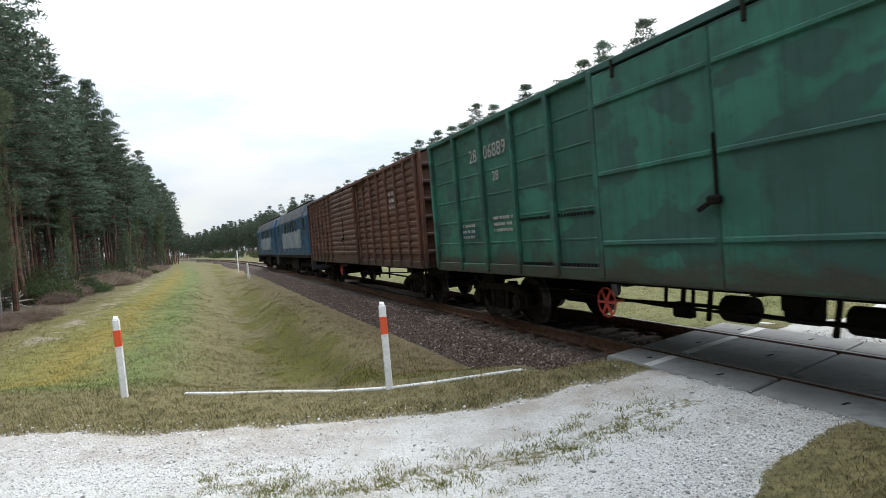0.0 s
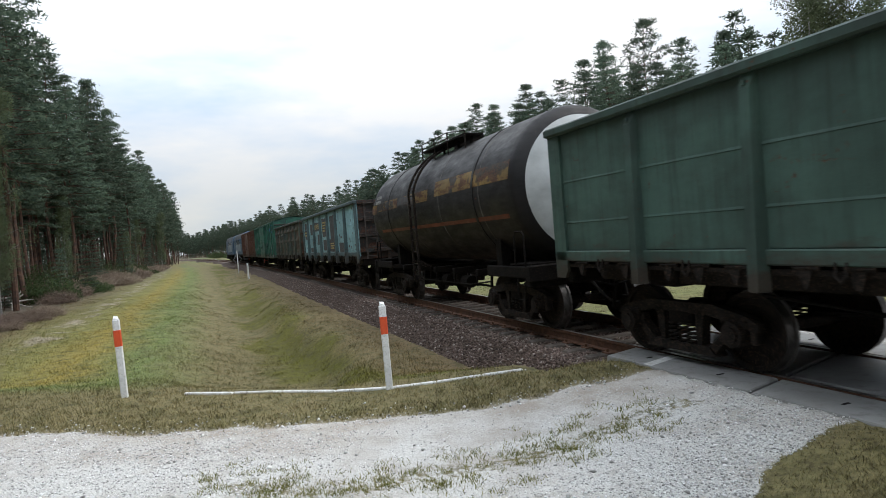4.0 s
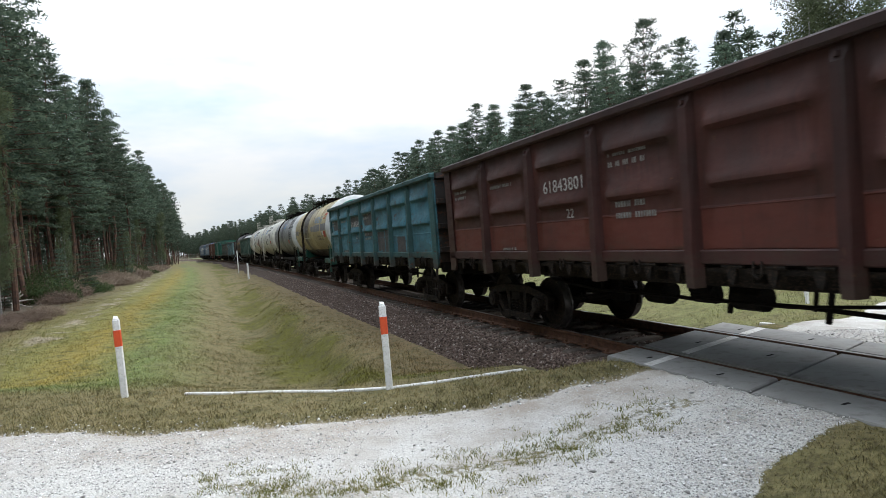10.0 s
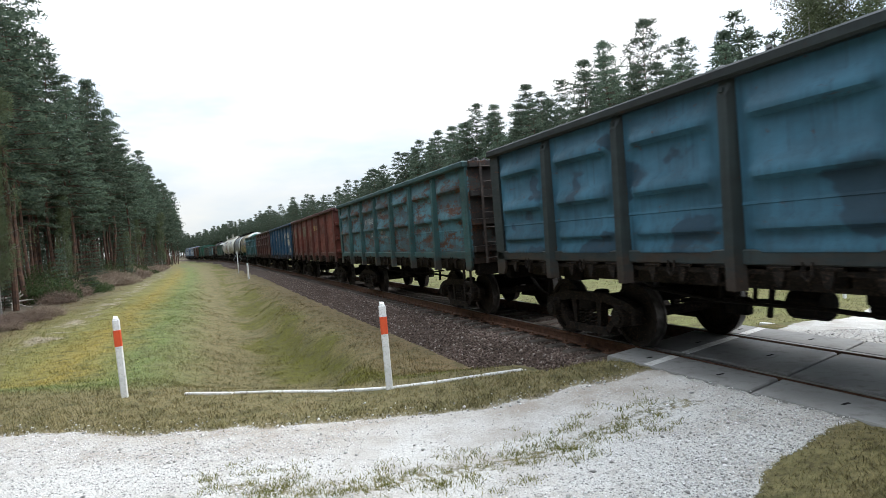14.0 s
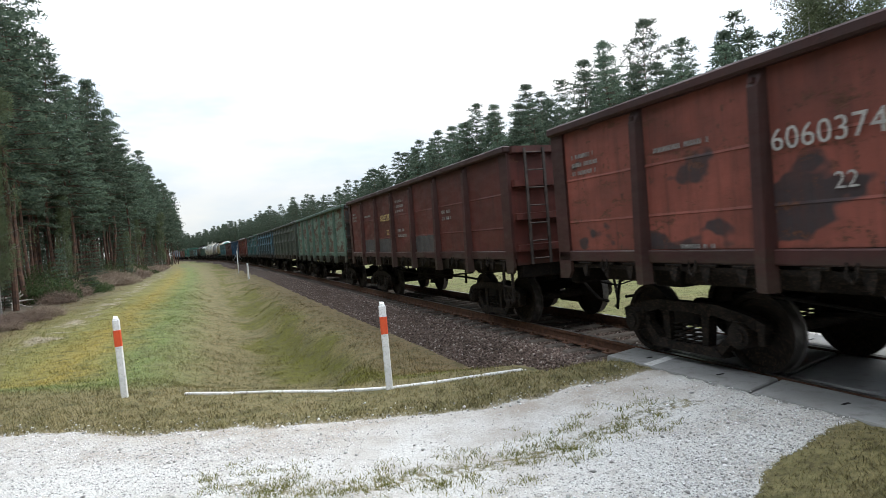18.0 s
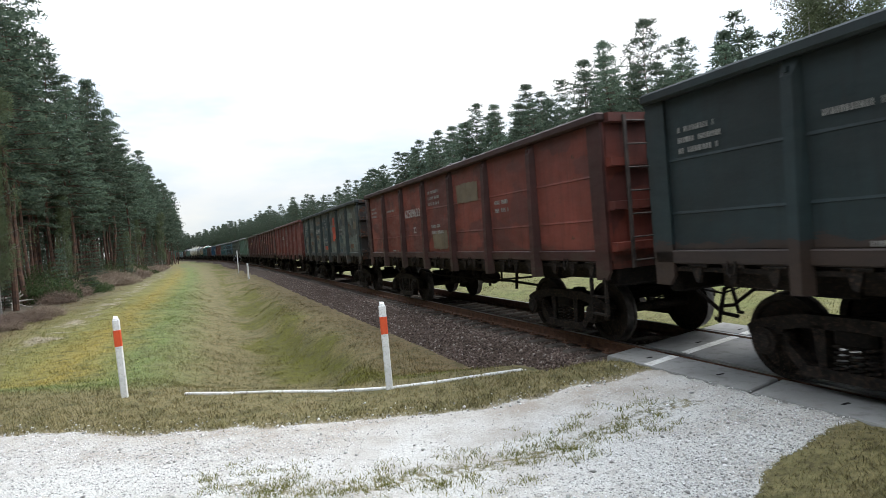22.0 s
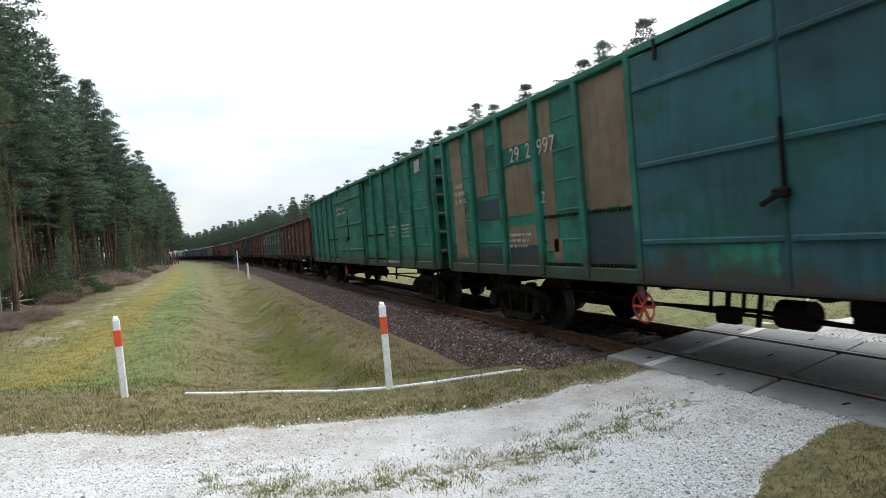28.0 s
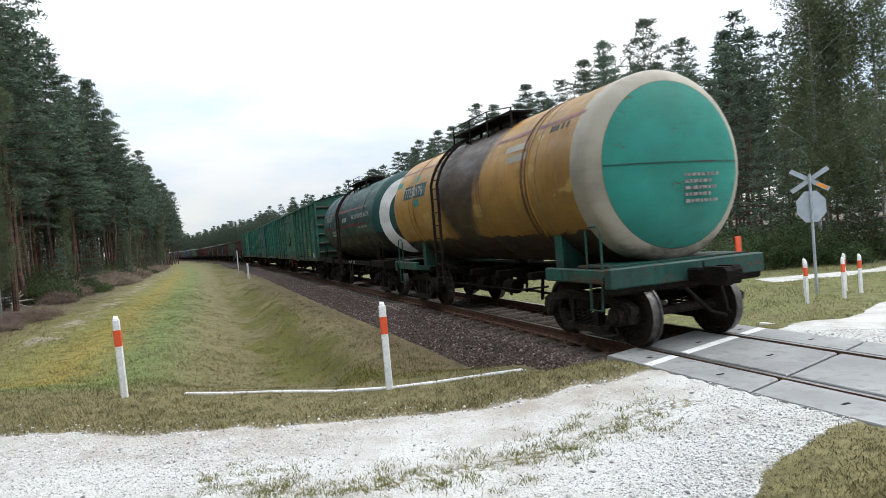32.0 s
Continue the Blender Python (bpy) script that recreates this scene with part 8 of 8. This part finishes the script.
for x0, z0, ww, hh in ((7.1, 2.5, 1.0, 0.38), (5.8, 1.6, 1.05, 0.4), (3.35, 2.02, 1.05, 0.72), (7.1, 1.6, 0.9, 0.3), (-2.3, 2.0, 1.0, 0.9), (-6.1, 1.9, 1.2, 0.5)):
    plate(w, x0, z0, ww, hh, P_NAVY, BY_OUT - 0.003, label="navy overpainted panel")
plate(w, 0.95, 1.58, 0.85, 0.42, P_GREEN2, BY_OUT + 0.125, label="bright green repainted rectangle")
lettering(w, "29", 5.55, 3.08, 0.36, M_STENCIL, BY_OUT + 0.016)
lettering(w, "21997", 4.98, 3.08, 0.36, M_STENCIL, BY_OUT + 0.016)
lettering(w, "22", 4.7, 2.3, 0.26, M_STENCIL, BY_OUT + 0.016)
bars(w, 8.2, 3.0, 0.7, 0.5, 3, M_STENCIL, BY_OUT)
bars(w, 5.8, 1.85, 0.9, 0.3, 3, M_STENCIL, BY_OUT)
ring = MB()
ring.lathe([(-0.002, 0.22), (0.002, 0.28), (0.003, 0.28), (0.003, 0.22)], True, 24, (0, 0, 0), True)
part("emblem_ring", ring, M_STENCIL, w, m=pose(-4.5, BY_OUT + 0.012, 3.55, 0, 0, 90))
bars(w, -4.95, 3.65, 1.6, 0.2, 1, M_STENCIL, BY_OUT + 0.012, "emblem")
bars(w, -4.5, 2.1, 1.0, 0.5, 4, M_STENCIL, BY_OUT)
bars(w, -5.9, 2.1, 1.0, 0.3, 3, M_STENCIL, BY_OUT)
bars(w, -4.6, 1.3, 2.0, 0.16, 1, M_STENCIL, BY_OUT + 0.04)
w = couple(covered_wagon("dull green covered wagon", P_GREEN3, P_GREEN3), 393.4, B_LEN)
lettering(w, "525", 6.2, 3.1, 0.36, M_STENCIL, BY_OUT + 0.012)
lettering(w, "12803", 5.45, 3.1, 0.36, M_STENCIL, BY_OUT + 0.012)
lettering(w, "24", 4.95, 2.66, 0.28, M_STENCIL, BY_OUT + 0.012)
bars(w, 5.4, 2.28, 1.0, 0.62, 5, M_STENCIL_Y, BY_OUT + 0.012)
bars(w, 8.1, 3.3, 0.28, 0.26, 1, M_STENCIL_Y, BY_OUT + 0.012, "emblem")
bars(w, 8.0, 2.5, 0.36, 0.16, 2, M_STENCIL_Y, BY_OUT + 0.012, "emblem")
bars(w, 8.15, 2.12, 0.65, 0.2, 2, M_STENCIL, BY_OUT + 0.012)
bars(w, 7.1, 2.12, 0.4, 0.2, 2, M_STENCIL, BY_OUT + 0.012)
plate(w, 6.5, 2.12, 0.85, 0.45, P_GREEN, BY_OUT + 0.008, label="dark green overpainted rectangle")
bars(w, 6.3, 1.95, 0.5, 0.2, 2, M_STENCIL, BY_OUT + 0.014)
plate(w, 5.85, 2.95, 0.26, 0.95, P_NAVY, BY_OUT + 0.006, label="navy overpainted strip")
plate(w, 6.25, 1.66, 0.55, 0.42, M_DARKPATCH, BY_OUT + 0.006, label="dark overpainted rectangle")
plate(w, 7.8, 1.5, 0.26, 0.24, P_TEALDOOR, BY_OUT + 0.006)
bars(w, -4.8, 2.66, 0.95, 0.55, 4, M_FAINT, BY_OUT + 0.014)
bars(w, -6.15, 1.72, 0.95, 0.4, 4, M_STENCIL_Y, BY_OUT + 0.014)
plate(w, -6.1, 2.56, 1.0, 0.42, P_OLIVEPATCH, BY_OUT + 0.008, label="olive overpainted rectangle")
plate(w, -5.3, 1.95, 0.5, 0.28, M_DARKPATCH, BY_OUT + 0.008)
plate(w, -5.2, 1.6, 0.5, 0.3, M_DARKPATCH, BY_OUT + 0.008)
bars(w, -7.7, 3.1, 0.42, 0.4, 3, M_PINKMARK, BY_OUT + 0.014, "emblem")
plate(w, -7.6, 1.5, 0.4, 0.24, M_STENCIL, BY_OUT + 0.01, "label_plate")
bars(w, -3.6, 1.22, 0.9, 0.14, 1, M_FAINT, BY_OUT + 0.04)

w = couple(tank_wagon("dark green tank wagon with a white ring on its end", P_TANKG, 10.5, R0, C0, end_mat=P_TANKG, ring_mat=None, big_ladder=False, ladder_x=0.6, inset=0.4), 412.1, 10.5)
barrel_patch(w, 4.4, -3.6, 16, 18.6, P_PINK, C0, R0)
barrel_patch(w, 4.4, -3.6, -7, -4.4, P_CRIMSON, C0, R0)
on_barrel(w, "75065391", 3.7, 6, 0.3, M_STENCIL, C0, R0)
on_barrel(w, "22", 2.9, -3, 0.2, M_STENCIL, C0, R0)
barrel_bars(w, 2.6, -12, 1.2, 2, 0.09, M_STENCIL, C0, R0)
barrel_bars(w, 0.3, 4, 0.9, 1, 0.17, M_STENCIL, C0, R0, "emblem")
barrel_bars(w, -2.3, -10, 1.4, 1, 0.09, M_FAINT, C0, R0)
on_barrel(w, "РАСТИТЕЛЬНОЕ МАСЛО", -1.35, 3, 0.21, M_STENCIL, C0, R0)
lettering(w, "75065391", 0.2, 1.06, 0.14, M_STENCIL, 1.4)
lettering(w, "[22]", -0.65, 1.06, 0.14, M_STENCIL, 1.4)
mb = MB()
mb.lathe([(-4.85 + 0.40 * (1 - math.cos(a)) - 0.006, (R0 + 0.004) * math.sin(a)) for a in np.linspace(0.72, 1.05, 7)], True, 48, (0, 0, C0))
part("white_ring", mb.mesh("white_ring", True), P_RINGW, w, "white ring painted on the tank end")
mb = MB()
for q in range(11):
    p, end = 0.0, 0.74 - 0.12 * (q % 3)
    while p < end:
        g = 0.05 + 0.03 * ((q * 5 + int(p * 60)) % 3)
        mb.box((-4.858, 0.18 - 0.04 * (q % 2) - p - g / 2, C0 + 0.62 - q * 0.115), (0.012, g, 0.06))
        p += g + 0.022
part("end_stencil", mb, M_STENCIL, w, "pale stencilling on the tank end", kind="stuff")
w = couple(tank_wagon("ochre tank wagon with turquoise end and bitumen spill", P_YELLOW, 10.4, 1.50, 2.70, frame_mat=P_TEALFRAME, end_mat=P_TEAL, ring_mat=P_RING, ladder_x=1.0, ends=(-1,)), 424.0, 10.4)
barrel_patch(w, 3.9, 2.15, 9, 23, P_TEALDOOR, 2.70, 1.50, "label_panel")
on_barrel(w, "77258176", 3.78, 11, 0.34, M_STENCIL, 2.70, 1.50)
barrel_patch(w, 3.3, 2.9, 26, 34, P_TEAL, 2.70, 1.50, "overpaint", "turquoise square")
barrel_patch(w, 3.0, 2.6, 0, 7, P_TEAL, 2.70, 1.50, "overpaint", "turquoise square")
barrel_patch(w, 4.75, 4.3, 24, 31, P_TEAL, 2.70, 1.50, "overpaint", "turquoise square")
barrel_patch(w, 4.7, 1.0, 40, 42.5, P_PINK, 2.70, 1.50)
barrel_patch(w, -1.6, -4.6, 36, 39, P_PINK, 2.70, 1.50)
barrel_patch(w, -2.2, -3.0, 24, 29, P_RING, 2.70, 1.50, "overpaint")
barrel_patch(w, -2.3, -3.1, 16, 21, P_RING, 2.70, 1.50, "overpaint")
barrel_bars(w, -3.7, 32, 0.7, 1, 0.12, M_STENCIL_K, 2.70, 1.50)
for x in (-2.95, -3.1):
    mb = MB()
    mb.lathe([(x - 0.03, 1.498), (x - 0.03, 1.514), (x + 0.03, 1.514), (x + 0.03, 1.498)], True, 48, (0, 0, 2.70))
    part("strap", mb.mesh("strap", True), P_RUSTSTAIN, w)
mb = MB()
for q in range(5):
    p, end = 0.0, 0.62 - 0.12 * (q % 2)
    while p < end:
        g = 0.05 + 0.03 * ((q * 7 + int(p * 50)) % 3)
        mb.box((-5.2, -0.05 - p - g / 2, 2.52 - q * 0.1), (0.012, g, 0.05))
        p += g + 0.025
part("end_stencil", mb, M_FAINT, w, "faded pale stencilling on the tank end", kind="stuff")
mb = MB()
for i in range(24):
    ya, yb = (-1 + i / 12) * 1.27, (-1 + (i + 1) / 12) * 1.27
    xa, xb = (-5.205 + 0.40 * (1 - math.sqrt(max(0.0, 1 - (q_ / 1.5) ** 2))) for q_ in (ya, yb))
    mb.beam((xa, ya, 2.72), (xb, yb, 2.72), 0.018)
part("weld_seam", mb, P_TEALFRAME, w, "dark weld seam across the tank end")
mb = MB()
mb.prism([(-5.33, 1.28), (-5.31, 1.28), (-5.31, 1.52), (-5.33, 1.52)], -0.95, -0.84)
part("tail_marker", mb, M_RED, w, "red tail marker plate")


def motions():
    """The train runs away along the line at a steady speed; its wheels turn as they pass."""
    for wagon, centre in TRAIN:
        rows = []
        for t in range(33):
            s = SPEED * t - centre
            (pa, a), (pb, c) = track(s + 4.3), track(s - 4.3)
            mid, d = (pa + pb) / 2, pa - pb
            rows.append((float(t), Matrix.Translation(mid) @ Matrix.Rotation(math.atan2(d.y, d.x), 4, "Z")))
        walk(wagon, rows)
    centre_of = {wagon.name: centre for wagon, centre in TRAIN}
    for wheel, dx, bx, wagon in WHEELS:
        near = -centre_of[wagon.name] + bx + dx
        t0, t1 = max(0.0, (-8 - near) / SPEED), min(32.0, (28 - near) / SPEED)
        if wagon.name.startswith("diesel"):
            t0, t1 = 0.0, 2.0
        if t1 <= t0:
            continue
        f0, f1 = math.ceil(t0 * 30), math.floor(t1 * 30)
        times = sorted({0, 960} | set(range(f0, f1 + 1)))
        rows = []
        for f in times:
            turn = (min(max(f, f0), f1) - f0) / 30 * SPEED / WHEEL_R
            rows.append((f / 30, Matrix.Translation((dx, 0, WHEEL_R)) @ Matrix.Rotation(turn, 4, "Y")))
        walk(wheel, rows)


motions()
